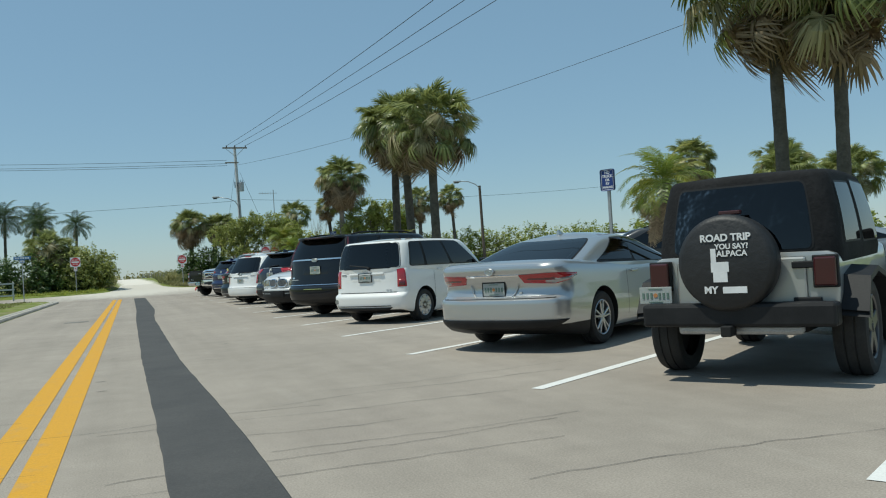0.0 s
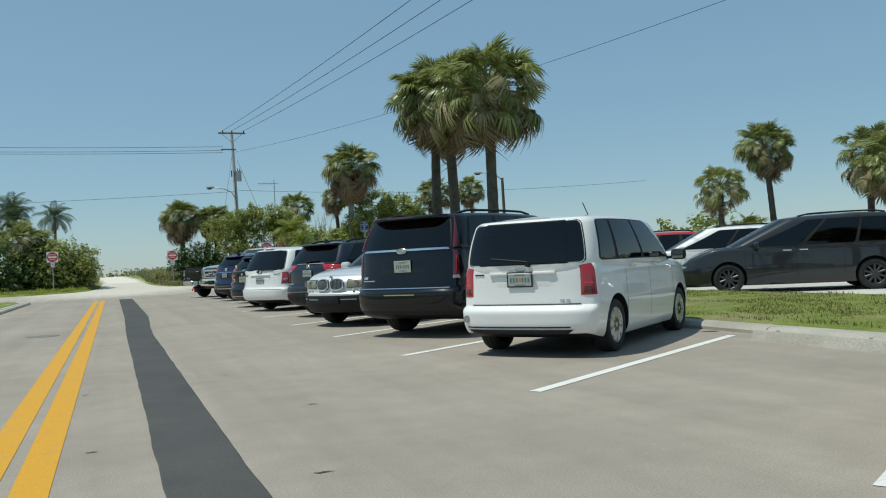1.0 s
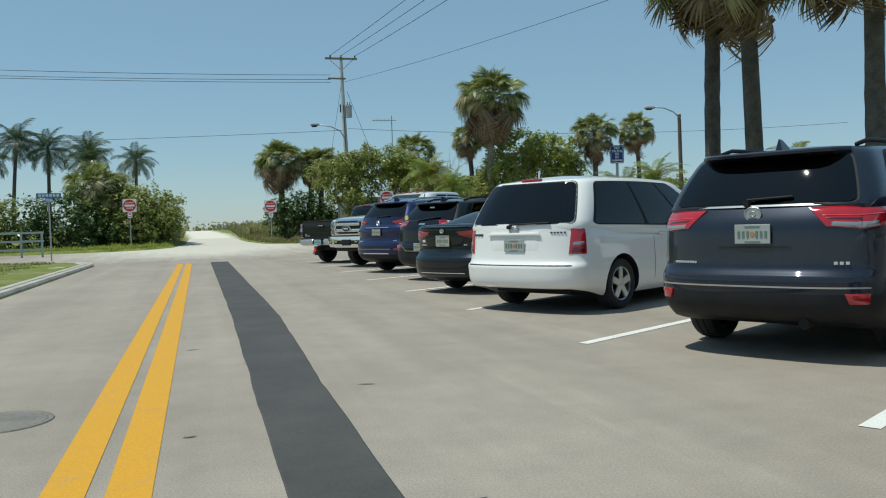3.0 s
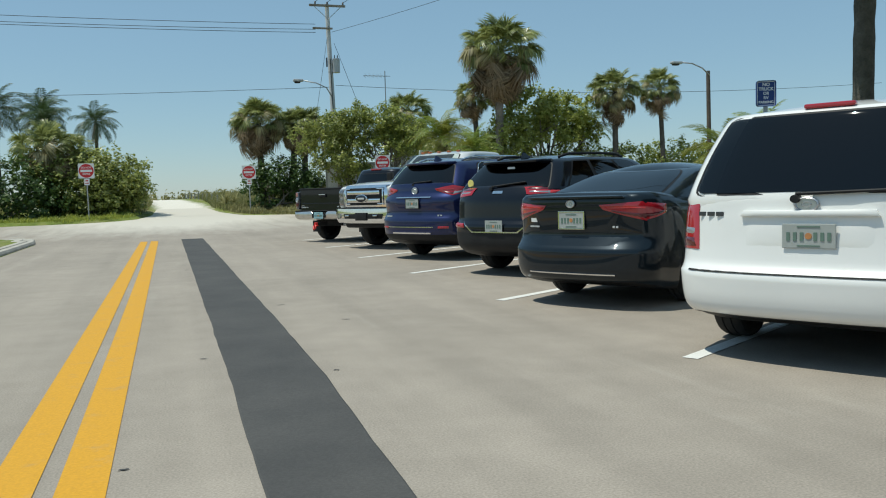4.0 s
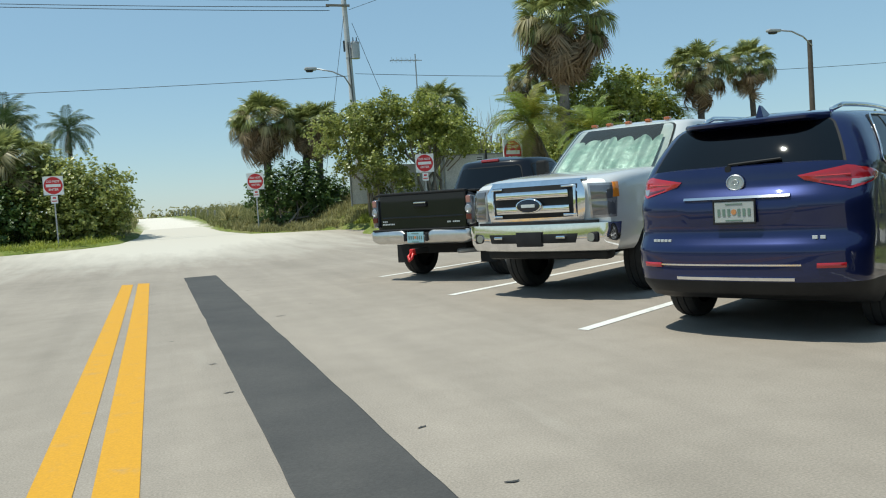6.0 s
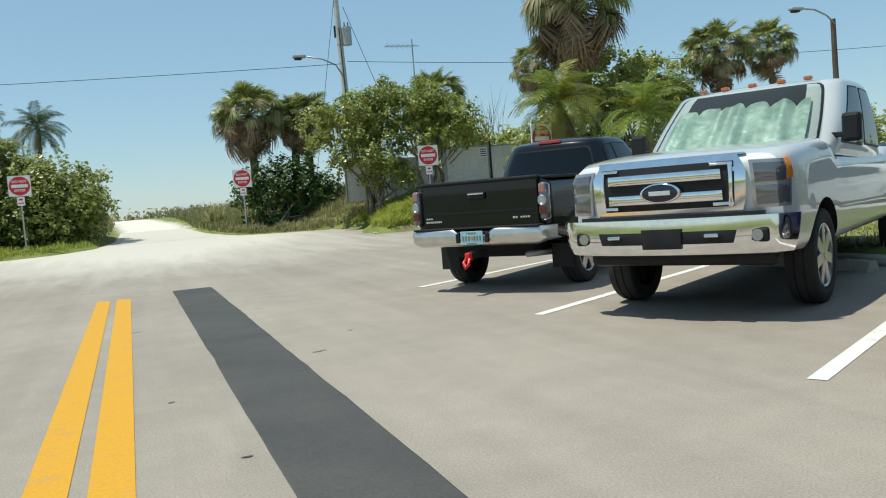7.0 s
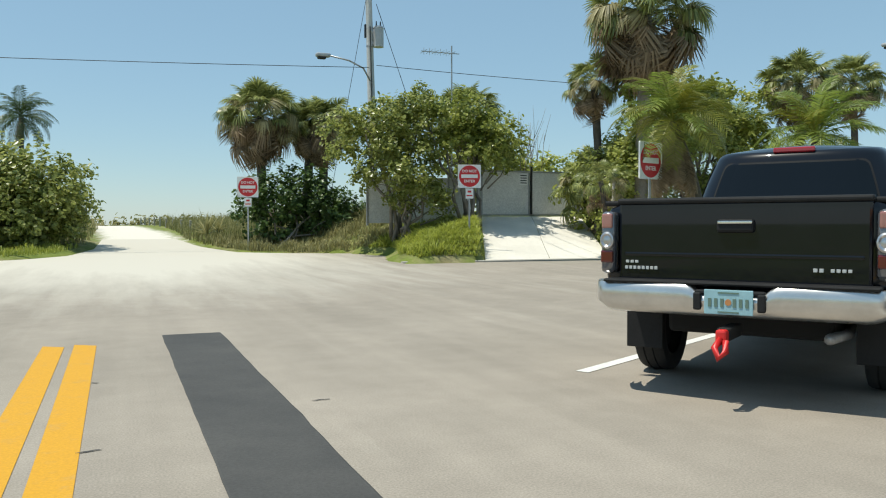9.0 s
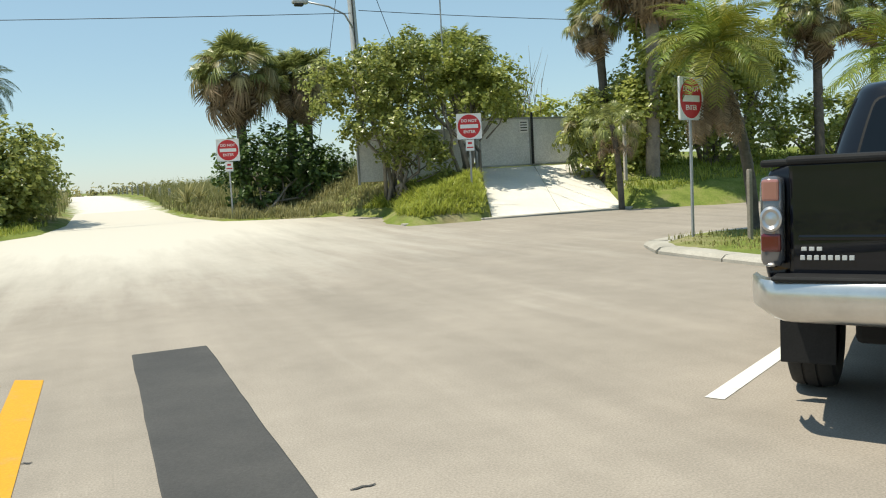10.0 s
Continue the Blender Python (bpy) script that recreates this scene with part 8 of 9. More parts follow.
def shrub(name, label, foot, lobes, count, size, mat, seed, stems=5, group="", category="shrub", up=0.5, gaps=0.35, thick=0.05):
    """A shrub or low tree: bent limbs from the ground and a crown of single leaves."""
    rng = np.random.default_rng(seed)
    pr = random.Random(seed)
    x, y = foot
    z = gz(x, y)
    top = thing(name, Matrix.Translation((x, y, z)), label, category, group)
    for i in range(stems):
        (cx, cy, cz), (rx, ry, rz) = lobes[i % len(lobes)]
        e = Vector((cx - x + pr.uniform(-0.6, 0.6) * rx, cy - y + pr.uniform(-0.5, 0.5) * ry, cz - z + pr.uniform(-0.1, 0.5) * rz))
        s = Vector((pr.uniform(-0.4, 0.4), pr.uniform(-0.3, 0.3), -0.15))
        kink = Vector((pr.uniform(-0.3, 0.3), pr.uniform(-0.3, 0.3), pr.uniform(-0.1, 0.3)))
        v, f = tube([s, s.lerp(e, 0.3) + kink, s.lerp(e, 0.6) - kink * 0.5, s.lerp(e, 0.85), e], thick, 7, 0.3)
        limb = link_mesh("limb", v, f, LIMB, top, smooth=True)
        for k in range(3):
            p = s.lerp(e, 0.55 + 0.15 * k)
            q = p + Vector((pr.uniform(-1, 1) * rx * 0.7, pr.uniform(-1, 1) * ry * 0.6, pr.uniform(0.1, 0.8) * rz * 0.7))
            v, f = tube([p, p.lerp(q, 0.5) + Vector((0, 0, 0.08)), q], thick * 0.4, 5, 0.3)
            link_mesh("branch", v, f, LIMB, limb, smooth=True)
    local = [((cx - x, cy - y, cz - z), r) for (cx, cy, cz), r in lobes]
    if category == "tree":
        # leaves gather in clumps at the ends of the boughs, with open air between them
        clumps = []
        for (cx, cy, cz), (rx, ry, rz) in local:
            for i in range(9):
                a, e = i * 2.39996 + pr.uniform(-0.4, 0.4), math.asin(-0.55 + 1.5 * (i + 0.5) / 9)
                k, q = pr.uniform(0.62, 1.0), pr.uniform(0.30, 0.50)
                clumps.append(((cx + rx * k * math.cos(a) * math.cos(e), cy + ry * k * math.sin(a) * math.cos(e), cz + rz * k * math.sin(e)), (rx * q, ry * q, rz * q * 0.8)))
        local = clumps
        for (cx, cy, cz), _q in clumps[::3]:
            v, f = tube([Vector((cx * 0.45, cy * 0.45, cz * 0.55)), Vector((cx * 0.8, cy * 0.75, cz * 0.78)), Vector((cx, cy, cz))], thick * 0.45, 5, 0.3)
            link_mesh("branch", v, f, LIMB, top, smooth=True)
    v, f = leaf_cloud(rng, local, count, size, up, gaps)
    crown = link_mesh("crown", v, f, mat, top)
    tagged(crown, kind="stuff")
    return top


# palms of the grass median
sabal_palm(11.7, 35.7, 7.75, 1.32, 11, (0.1, -0.1), 0.17, label="tall cabbage palm with a dark straight trunk")
sabal_palm(12.0, 34.5, 7.55, 1.30, 12, (-0.15, 0.1), 0.18, boots=True, label="tall cabbage palm with criss-cross leaf bases")
sabal_palm(11.75, 30.9, 7.0, 1.38, 13, (0.1, 0.0), 0.17, label="tall cabbage palm leaning slightly, full crown")
sabal_palm(11.37, 11.65, 6.35, 1.15, 14, (0.0, 0.0), 0.118, dry=29, label="cabbage palm with a heavy brown skirt")
sabal_palm(11.87, 10.74, 6.1, 1.15, 15, (0.1, 0.0), 0.112, dry=29, label="cabbage palm with hanging dry fronds")
feather_palm(8.5, 11.25, 2.15, 0.46, 21, 30, 0.35, 54, 0.10, label="feather palm with a thick brown skirt of dead fronds")
feather_palm(10.2, 52.1, 3.0, 0.66, 22, 42, 0.7, 60, 0.085, bend=(-0.83, 0.0), low=-22, label="feather palm with yellowing fronds and brown skirt")
feather_palm(9.3, 48.7, 2.4, 0.52, 23, 32, 0.3, 8, 0.08)
sabal_palm(13.7, 60.8, 2.6, 0.60, 77, (-0.3, 0.0), 0.08, 24, 8, label="short bright fan palm beside the gate")
# palms beyond the cross street
sabal_palm(15.6, 61.9, 8.25, 1.45, 31, (0.2, 0.0), 0.19, 52, 60, bark=PALE_BARK, label="big cabbage palm with a long skirt of dead fronds")
sabal_palm(15.25, 63.8, 6.2, 0.76, 32, (-0.2, 0.0), 0.13, 44, 26)
sabal_palm(22.0, 61.6, 6.3, 0.95, 33, (0.0, 0.1), 0.14, 54, 29)
sabal_palm(25.1, 62.0, 6.5, 0.82, 34, (-0.25, 0.0), 0.12, 50, 28)
sabal_palm(5.15, 71.3, 5.6, 1.12, 35, (-0.15, 0.0), 0.17, 56, 46, label="stout cabbage palm with a shaggy brown skirt")
sabal_palm(6.95, 71.9, 5.35, 0.95, 36, (0.25, 0.0), 0.17, 48, 42, label="stout cabbage palm with a shaggy brown skirt")
sabal_palm(7.7, 72.2, 5.5, 0.98, 37, (0.0, 0.0), 0.17, 36, 24)
sabal_palm(14.0, 72.2, 6.2, 1.1, 38, (0.0, 0.0), 0.17, 44, 16)
sabal_palm(-5.6, 70.9, 4.1, 1.35, 39, (0.0, 0.0), 0.2, 44, 34, label="low cabbage palm among the bushes")
# palms past the second aisle
sabal_palm(29.6, 37.0, 6.1, 1.0, 41, (-0.3, 0.1), 0.14)
sabal_palm(27.3, 38.0, 4.3, 0.95, 42, (0.0, 0.0), 0.14, 34, 8)
sabal_palm(32.6, 34.2, 5.5, 1.1, 43, (0.2, 0.0), 0.15, 36, 24)
sabal_palm(29.3, 30.2, 4.5, 1.15, 44, (0.0, 0.0), 0.15)
sabal_palm(33.0, 30.0, 4.5, 1.1, 45, (0.1, 0.0), 0.15)
sabal_palm(30.4, 39.6, 2.0, 0.9, 46, (0.0, 0.0), 0.14, 30, 12, label="low young cabbage palm among scrub")
feather_palm(10.9, 38.5, 1.75, 0.52, 24, 26, 0.9, 4, 0.07, label="feather palm with yellow-green fronds")
feather_palm(11.6, 38.1, 2.0, 0.52, 25, 26, 0.35, 6, 0.08, label="small feather palm in the median grass")
feather_palm(10.8, 32.0, 1.8, 0.50, 28, 24, 0.8, 4, 0.07, label="small feather palm with yellow-green fronds")
feather_palm(21.0, 63.6, 4.3, 1.05, 26, 28, 0.1, 4, 0.12)
sabal_palm(15.75, 64.3, 2.8, 1.05, 27, (-0.3, 0.0), 0.13, 40, 8, base=1.0, label="young cabbage palm beside the driveway")
# coconut palms far left
for _i, (_x, _y, _z, _s) in enumerate(((-11.3, 85, 8.3, 1.0), (-9.2, 86, 8.2, 0.95), (-7.9, 84, 7.4, 0.9), (-5.3, 85, 7.5, 0.85), (-13.6, 84, 8.8, 1.0), (-15.5, 87, 8.0, 1.0), (-18.5, 85, 8.8, 1.0))):
    feather_palm(_x + 0.9, _y, _z - 1.0, _s * 0.78, 50 + _i, 28, 0, 4, 0.12, COCO_FEATHERS, "tall coconut palm far behind the bushes", (0.5 * math.sin(_i * 2.1), 0.2), "coconut palms", "coconut_palm", low=-45)

# bushes
shrub("sea_grape_bush", "dense rounded sea grape bush beside the sandy way", (-3.8, 70.6), [((-2.6, 70.4, 2.0), (1.6, 1.6, 1.6)), ((-4.7, 70.8, 2.3), (2.0, 1.8, 1.8)), ((-3.4, 69.8, 1.4), (2.3, 1.4, 1.3))], 22000, 0.078, SEAGRAPE, 61, gaps=0.8)
shrub("dark_bush", "dark dense bush in shade", (-7.4, 68.8), [((-7.2, 68.8, 1.6), (1.9, 1.5, 1.7)), ((-9.6, 68.6, 1.5), (1.8, 1.4, 1.6)), ((-5.8, 68.6, 1.0), (1.3, 1.1, 1.1))], 7500, 0.09, DARK_SHRUB, 62, gaps=0.6)
shrub("dark_bush", "dense green hedge beyond the side street", (-12.5, 66.8), [((-11.0, 66.8, 1.3), (2.0, 1.3, 1.5)), ((-14.0, 67.2, 1.6), (2.4, 1.4, 1.8)), ((-17.5, 67.5, 1.8), (2.6, 1.5, 2.0))], 6000, 0.11, SEAGRAPE, 63, gaps=0.6)
shrub("dark_bush", "dark glossy bush below the palms", (5.3, 69.0), [((5.2, 69.8, 1.7), (1.2, 0.9, 1.3)), ((6.6, 69.9, 1.8), (1.1, 1.0, 1.4)), ((7.4, 70.0, 1.4), (1.1, 1.0, 1.0))], 8500, 0.075, DARK_SHRUB, 64, gaps=0.6)
shrub("sea_grape_tree", "spreading sea grape with bent grey limbs and round leaves", (8.6, 65.3), [((7.7, 65.2, 3.9), (1.3, 1.2, 1.3)), ((8.7, 65.4, 4.3), (1.4, 1.3, 1.3)), ((8.1, 64.7, 2.8), (1.4, 1.0, 1.2)), ((9.0, 64.3, 1.8), (1.0, 0.7, 0.8))], 15000, 0.060, SEAGRAPE, 65, 9, category="tree", gaps=0.28, thick=0.07)
shrub("sea_grape_tree", "spreading sea grape with bent grey limbs by the fence", (11.0, 65.0), [((10.3, 65.4, 4.5), (1.5, 1.2, 1.1)), ((11.6, 65.7, 4.1), (1.4, 1.2, 1.2)), ((10.6, 65.0, 3.5), (1.4, 1.0, 0.9)), ((12.4, 66.4, 3.6), (1.1, 1.0, 1.0))], 15000, 0.060, SEAGRAPE_SUNLIT, 66, 9, category="tree", gaps=0.28, thick=0.07)
shrub("green_shrub", "light green shrub behind the gate", (14.0, 69.5), [((13.6, 69.5, 3.0), (1.9, 1.0, 1.3)), ((16.0, 70.0, 3.0), (1.8, 1.0, 1.2))], 3500, 0.10, SEAGRAPE_SUNLIT, 67, gaps=0.5)
shrub("green_shrub", "tangled shrub beside the driveway", (15.9, 64.2), [((15.4, 64.0, 2.4), (1.2, 1.2, 1.3)), ((16.8, 63.6, 3.1), (1.5, 1.2, 1.5)), ((15.9, 63.0, 1.6), (1.4, 0.9, 0.9)), ((15.6, 62.3, 2.7), (0.9, 0.7, 1.2)), ((16.4, 61.9, 3.6), (1.2, 0.8, 1.2))], 17000, 0.07, SEAGRAPE_SUNLIT, 68, gaps=0.45)
shrub("sea_grape_tree", "open-crowned sea grape tree across the street", (18.6, 62.8), [((17.6, 62.8, 5.2), (1.7, 1.3, 1.1)), ((19.4, 62.9, 5.0), (1.6, 1.3, 1.2)), ((18.4, 62.5, 4.0), (2.0, 1.2, 1.0)), ((20.6, 63.0, 3.9), (1.2, 1.0, 0.9))], 11000, 0.075, SEAGRAPE_SUNLIT, 69, 8, category="tree", gaps=0.25, thick=0.08)
shrub("green_hedge", "long scrubby hedge along the far kerb", (24.0, 62.8), [((19.5, 62.4, 2.1), (2.0, 1.0, 1.0)), ((23.0, 62.8, 2.2), (2.2, 1.2, 1.1)), ((27.0, 62.6, 2.3), (2.3, 1.2, 1.3)), ((31.5, 62.0, 2.3), (2.8, 1.3, 1.3)), ((36.5, 61.5, 2.2), (3.0, 1.3, 1.3))], 19000, 0.075, SEAGRAPE_SUNLIT, 70, 10, gaps=0.4)
shrub("green_hedge", "bushy hedge along the far side of the second aisle", (30.0, 45.0), [((28.4, 34.0, 1.0), (1.6, 3.0, 1.0)), ((28.6, 41.0, 1.3), (1.8, 3.5, 1.3)), ((28.4, 48.5, 1.2), (1.6, 3.6, 1.2)), ((28.6, 27.0, 0.9), (1.6, 3.6, 0.9)), ((28.6, 19.5, 0.9), (1.5, 3.6, 0.9))], 11000, 0.12, SEAGRAPE_SUNLIT, 71, 8, gaps=0.45)


def blades(name, label, spots, mat, seed, height, width, lean=0.5, kind="stuff", category="grass"):
    """Thin blades standing on the ground at the given places, in one mesh."""
    rng = np.random.default_rng(seed)
    P = np.array(spots)
    n = len(P)
    Z = land_height(P[:, 0], P[:, 1])
    a = rng.uniform(0, 2 * np.pi, n)
    clump = np.array([noise.noise((q[0] * 1.7, q[1] * 1.7, 9.0)) for q in P])
    h = height * rng.uniform(0.5, 1.3, n) * np.clip(1.0 + 1.3 * clump, 0.45, 2.0)
    l = lean * h * rng.uniform(0.1, 1.0, n)
    w = width * rng.uniform(0.7, 1.3, n)
    dx, dy = np.cos(a), np.sin(a)
    v = np.zeros((n, 5, 3))
    base = np.stack([P[:, 0], P[:, 1], Z - 0.01], -1)
    side = np.stack([-dy * w, dx * w, np.zeros(n)], -1)
    mid = base + np.stack([dx * l * 0.35, dy * l * 0.35, h * 0.6], -1)
    tip = base + np.stack([dx * l, dy * l, h], -1)
    v[:, 0], v[:, 1], v[:, 2], v[:, 3], v[:, 4] = base - side, base + side, mid + side * 0.7, mid - side * 0.7, tip
    k = np.arange(n)[:, None] * 5
    f = [tuple(q) for q in (k + np.array([0, 1, 2, 3])).tolist()] + [tuple(q) for q in (k + np.array([3, 2, 4])).tolist()]
    ob = link_mesh(name, v.reshape(-1, 3), f, mat)
    return tagged(ob, label, category, kind=kind)


def scatter(seed, n, x0, x1, y0, y1, keep=None):
    rng = np.random.default_rng(seed)
    x, y = rng.uniform(x0, x1, n), rng.uniform(y0, y1, n)
    ok = road_inset(x, y) > 0.35
    if keep is not None:
        ok &= keep(x, y, rng)
    return np.stack([x[ok], y[ok]], -1)


def _patchy(x, y, rng):
    q = np.array([noise.noise((a * 0.9, b * 0.9, 4)) for a, b in zip(x, y)])
    return (q > -0.25) | (rng.random(len(x)) < 0.25)


def _off_drive(x, y, rng):
    s = np.clip((y - 60.8) / 5.6, 0, 1)
    on = (x > 9.5 + 2.4 * s) & (x < 14.0 + 2.3 * s) & (y < 67)
    return ~on & (y > 60.9)


def _off_path(x, y, rng):
    return np.abs(x - 5.3 + 0.060 * y) > 1.0 + 0.6 * rng.random(len(x))


blades("median_grass", "short patchy lawn of the median", scatter(81, 46000, 7.95, 12.8, 7.5, 30, _patchy), LAWN, 82, 0.038, 0.006, 0.9)
blades("median_grass_far", "short patchy lawn of the median", scatter(83, 16000, 7.95, 12.8, 30, 52.2, _patchy), LAWN, 84, 0.07, 0.009, 0.8)
blades("bank_grass", "lush bright weeds on the bank", scatter(85, 24000, 5.4, 10.6, 60.9, 66.0, _off_drive), BRIGHT_WEED, 86, 0.19, 0.017, 1.6)
blades("bank_scrub", "dry mixed weeds and leaf litter on the bank", scatter(87, 12000, 3.2, 9.0, 66.0, 72.0, _off_path), WEED, 88, 0.22, 0.018, 0.8)
blades("roadside_grass", "bright grass of the bank across the street", scatter(89, 16000, 14.2, 34.0, 60.2, 64.5, _off_drive), BRIGHT_WEED, 90, 0.14, 0.016, 0.7)
blades("verge_grass", "bright green verge before the bushes", scatter(91, 15000, -16.0, -1.2, 65.0, 69.5, _off_path), BRIGHT_WEED, 92, 0.15, 0.016, 0.7)
blades("footway_grass", "mown lawn behind the footway", scatter(93, 9000, -9.0, -4.95, 30, 52.4), LAWN, 94, 0.06, 0.010, 0.7)
blades("dune_grass", "tall straggling dune grass and sea oats", scatter(95, 22000, 1.6, 12.0, 70.0, 100.0, _off_path), WEED, 96, 0.40, 0.014, 0.6)
blades("dune_grass_left", "tall straggling dune grass", scatter(97, 12000, -9.0, -0.5, 71.0, 110.0, _off_path), WEED, 98, 0.45, 0.016, 0.5)
shrub("dune_scrub", "low dark scrub along the dune crest", (0.0, 112.0), [((-10.0, 112, 1.25), (8.0, 2.0, 0.35)), ((6.0, 114, 1.25), (9.0, 2.0, 0.35)), ((22.0, 110, 1.25), (10.0, 2.0, 0.4)), ((-28.0, 112, 1.25), (10.0, 2.0, 0.9))], 9000, 0.14, WEED, 99, 0, gaps=3.0)


def yucca(x, y, size, seed):
    rng = random.Random(seed)
    top = thing("spiky_dune_plant", Matrix.Translation((x, y, gz(x, y))), "spiky grey-green dune plant beside the sandy way", "plant")
    for i in range(46):
        a, e = i * 2.39996, radians(rng.uniform(8, 85))
        l = size * rng.uniform(0.7, 1.1)
        d = Vector((math.cos(a) * math.cos(e), math.sin(a) * math.cos(e), math.sin(e)))
        s = Vector((-math.sin(a), math.cos(a), 0)) * 0.03
        b = Vector((0, 0, 0.25))
        link_mesh("leaf_blade", [b - s * 0.6, b + s * 0.6, b + d * l * 0.5 + s, b + d * l * 0.5 - s, b + d * l - Vector((0, 0, 0.12 * l))], [(0, 1, 2, 3), (3, 2, 4)], WEED, top)


yucca(3.15, 72.5, 1.15, 7)
yucca(3.7, 73.5, 0.9, 8)

# ---------------------------------------------------------------- street furniture
WOOD_POLE = surface("grey_weathered_pole_wood", (0.20, 0.17, 0.14), (0.32, 0.29, 0.25), 2.0, 30.0, 0.9, bump=0.5, dist=0.02)
DARK_WOOD = surface("dark_creosoted_wood", (0.075, 0.058, 0.045), (0.15, 0.12, 0.095), 2.0, 30.0, 0.85, bump=0.5, dist=0.02)
CONCRETE_POLE = surface("grey_concrete_pole", (0.46, 0.47, 0.475), (0.60, 0.605, 0.61), 2.0, 40.0, 0.9, bump=0.3)
GATE_METAL = surface("grey_gate_sheet", (0.62, 0.62, 0.61), (0.74, 0.74, 0.72), 1.3, 20.0, 0.55, 0.1, bump=0.15)
CABLE = plain("black_cable", (0.02, 0.02, 0.02), 0.6)
LAMP_HOUSING = plain("grey_lamp_housing", (0.45, 0.46, 0.47), 0.5, 0.3)
BLACK_METAL = plain("black_metal", (0.02, 0.02, 0.022), 0.5)
STREET_BLUE = plain("street_sign_blue", (0.06, 0.20, 0.45), 0.5)


def disc(name, radius, thick, mat, parent, m, n=36):
    ob = part(name, cyl((0, 0, 0), (0, 0, thick), radius, None, n), mat, parent)
    ob.matrix_basis = m
    return ob


def do_not_enter(x, y, centre_z, facing, size=0.70, tag=True, plate_w=None, faded=False):
    """A red and white sign on a galvanised post; facing: the degrees its face turns from the -y direction to its right."""
    z0 = gz(x, y)
    top = thing("traffic_sign", Matrix.Translation((x, y, z0)) @ Matrix.Rotation(radians(facing), 4, "Z"), "square white sign with red disc on a thin steel post", "sign", "do not enter signs")
    h = centre_z - z0
    post = bmesh.new()
    bm_box(post, (0, 0.02, (h + size * 0.45) / 2 - 0.2), (0.05, 0.03, h + size * 0.45 + 0.4), 0.004)
    part("post", post, STEEL, top)
    panel = part("panel", box((0, 0, h), (size, 0.006, size), 0.02), SIGN_WHITE, top)
    d = disc("red_disc", size * 0.46, 0.003, SIGN_RED, panel, pose(0, -0.003, h, 90, 0, 0))
    part("white_bar", box((0, -0.008, h), (size * 0.72, 0.004, size * 0.15)), SIGN_WHITE, panel)
    text_part("lettering", "DO NOT", size * 0.16, SIGN_WHITE, panel, pose(0, -0.0075, h + size * 0.215, 90, 0, 0), 0.001, 0.002)
    text_part("lettering", "ENTER", size * 0.16, SIGN_WHITE, panel, pose(0, -0.0075, h - size * 0.215, 90, 0, 0), 0.001, 0.002)
    if tag:
        t = part("small_panel", box((0, 0, h - size * 0.5 - 0.17), (size * 0.34, 0.005, 0.30), 0.01), SIGN_WHITE, top)
        part("unread_bar", box((0, -0.004, h - size * 0.5 - 0.11), (size * 0.16, 0.003, 0.06)), SIGN_RED, t)
        part("unread_bar", box((0, -0.004, h - size * 0.5 - 0.23), (size * 0.26, 0.003, 0.035)), SIGN_RED, t)
    return top


do_not_enter(4.1, 68.2, 2.42, -8)
do_not_enter(9.8, 62.35, 2.58, -12)
do_not_enter(-3.55, 66.3, 2.58, 6)
do_not_enter(8.72, 51.85, 2.26, 19, 0.66, False)


def parking_sign(x, y, centre_z, facing):
    z0 = gz(x, y)
    top = thing("parking_sign", Matrix.Translation((x, y, z0)) @ Matrix.Rotation(radians(facing), 4, "Z"), "blue parking rule sign with white letters on a steel post", "sign", "blue parking signs")
    h = centre_z - z0
    part("post", box((0, 0.025, h / 2 - 0.03), (0.055, 0.035, h + 0.42), 0.004), STEEL, top)
    panel = part("panel", box((0, 0, h), (0.275, 0.006, 0.37), 0.03), SIGN_BLUE, top)
    rim = bmesh.new()
    for c, s in (((0, -0.0035, h + 0.168), (0.235, 0.003, 0.008)), ((0, -0.0035, h - 0.168), (0.235, 0.003, 0.008)), ((-0.122, -0.0035, h), (0.008, 0.003, 0.33)), ((0.122, -0.0035, h), (0.008, 0.003, 0.33))):
        bm_box(rim, c, s)
    part("border", rim, SIGN_WHITE, panel)
    for i, (txt, sz) in enumerate((("NO", 0.066), ("TRUCK", 0.064), ("OR", 0.06), ("RV", 0.06), ("PARKING", 0.05))):
        text_part("lettering", txt, sz, SIGN_WHITE, panel, pose(0, -0.0045, h + 0.126 - 0.063 * i, 90, 0, 0), 0.001, 0.0015)


parking_sign(7.95, 12.1, 2.31, -68)
parking_sign(8.3, 34.1, 2.42, -24)


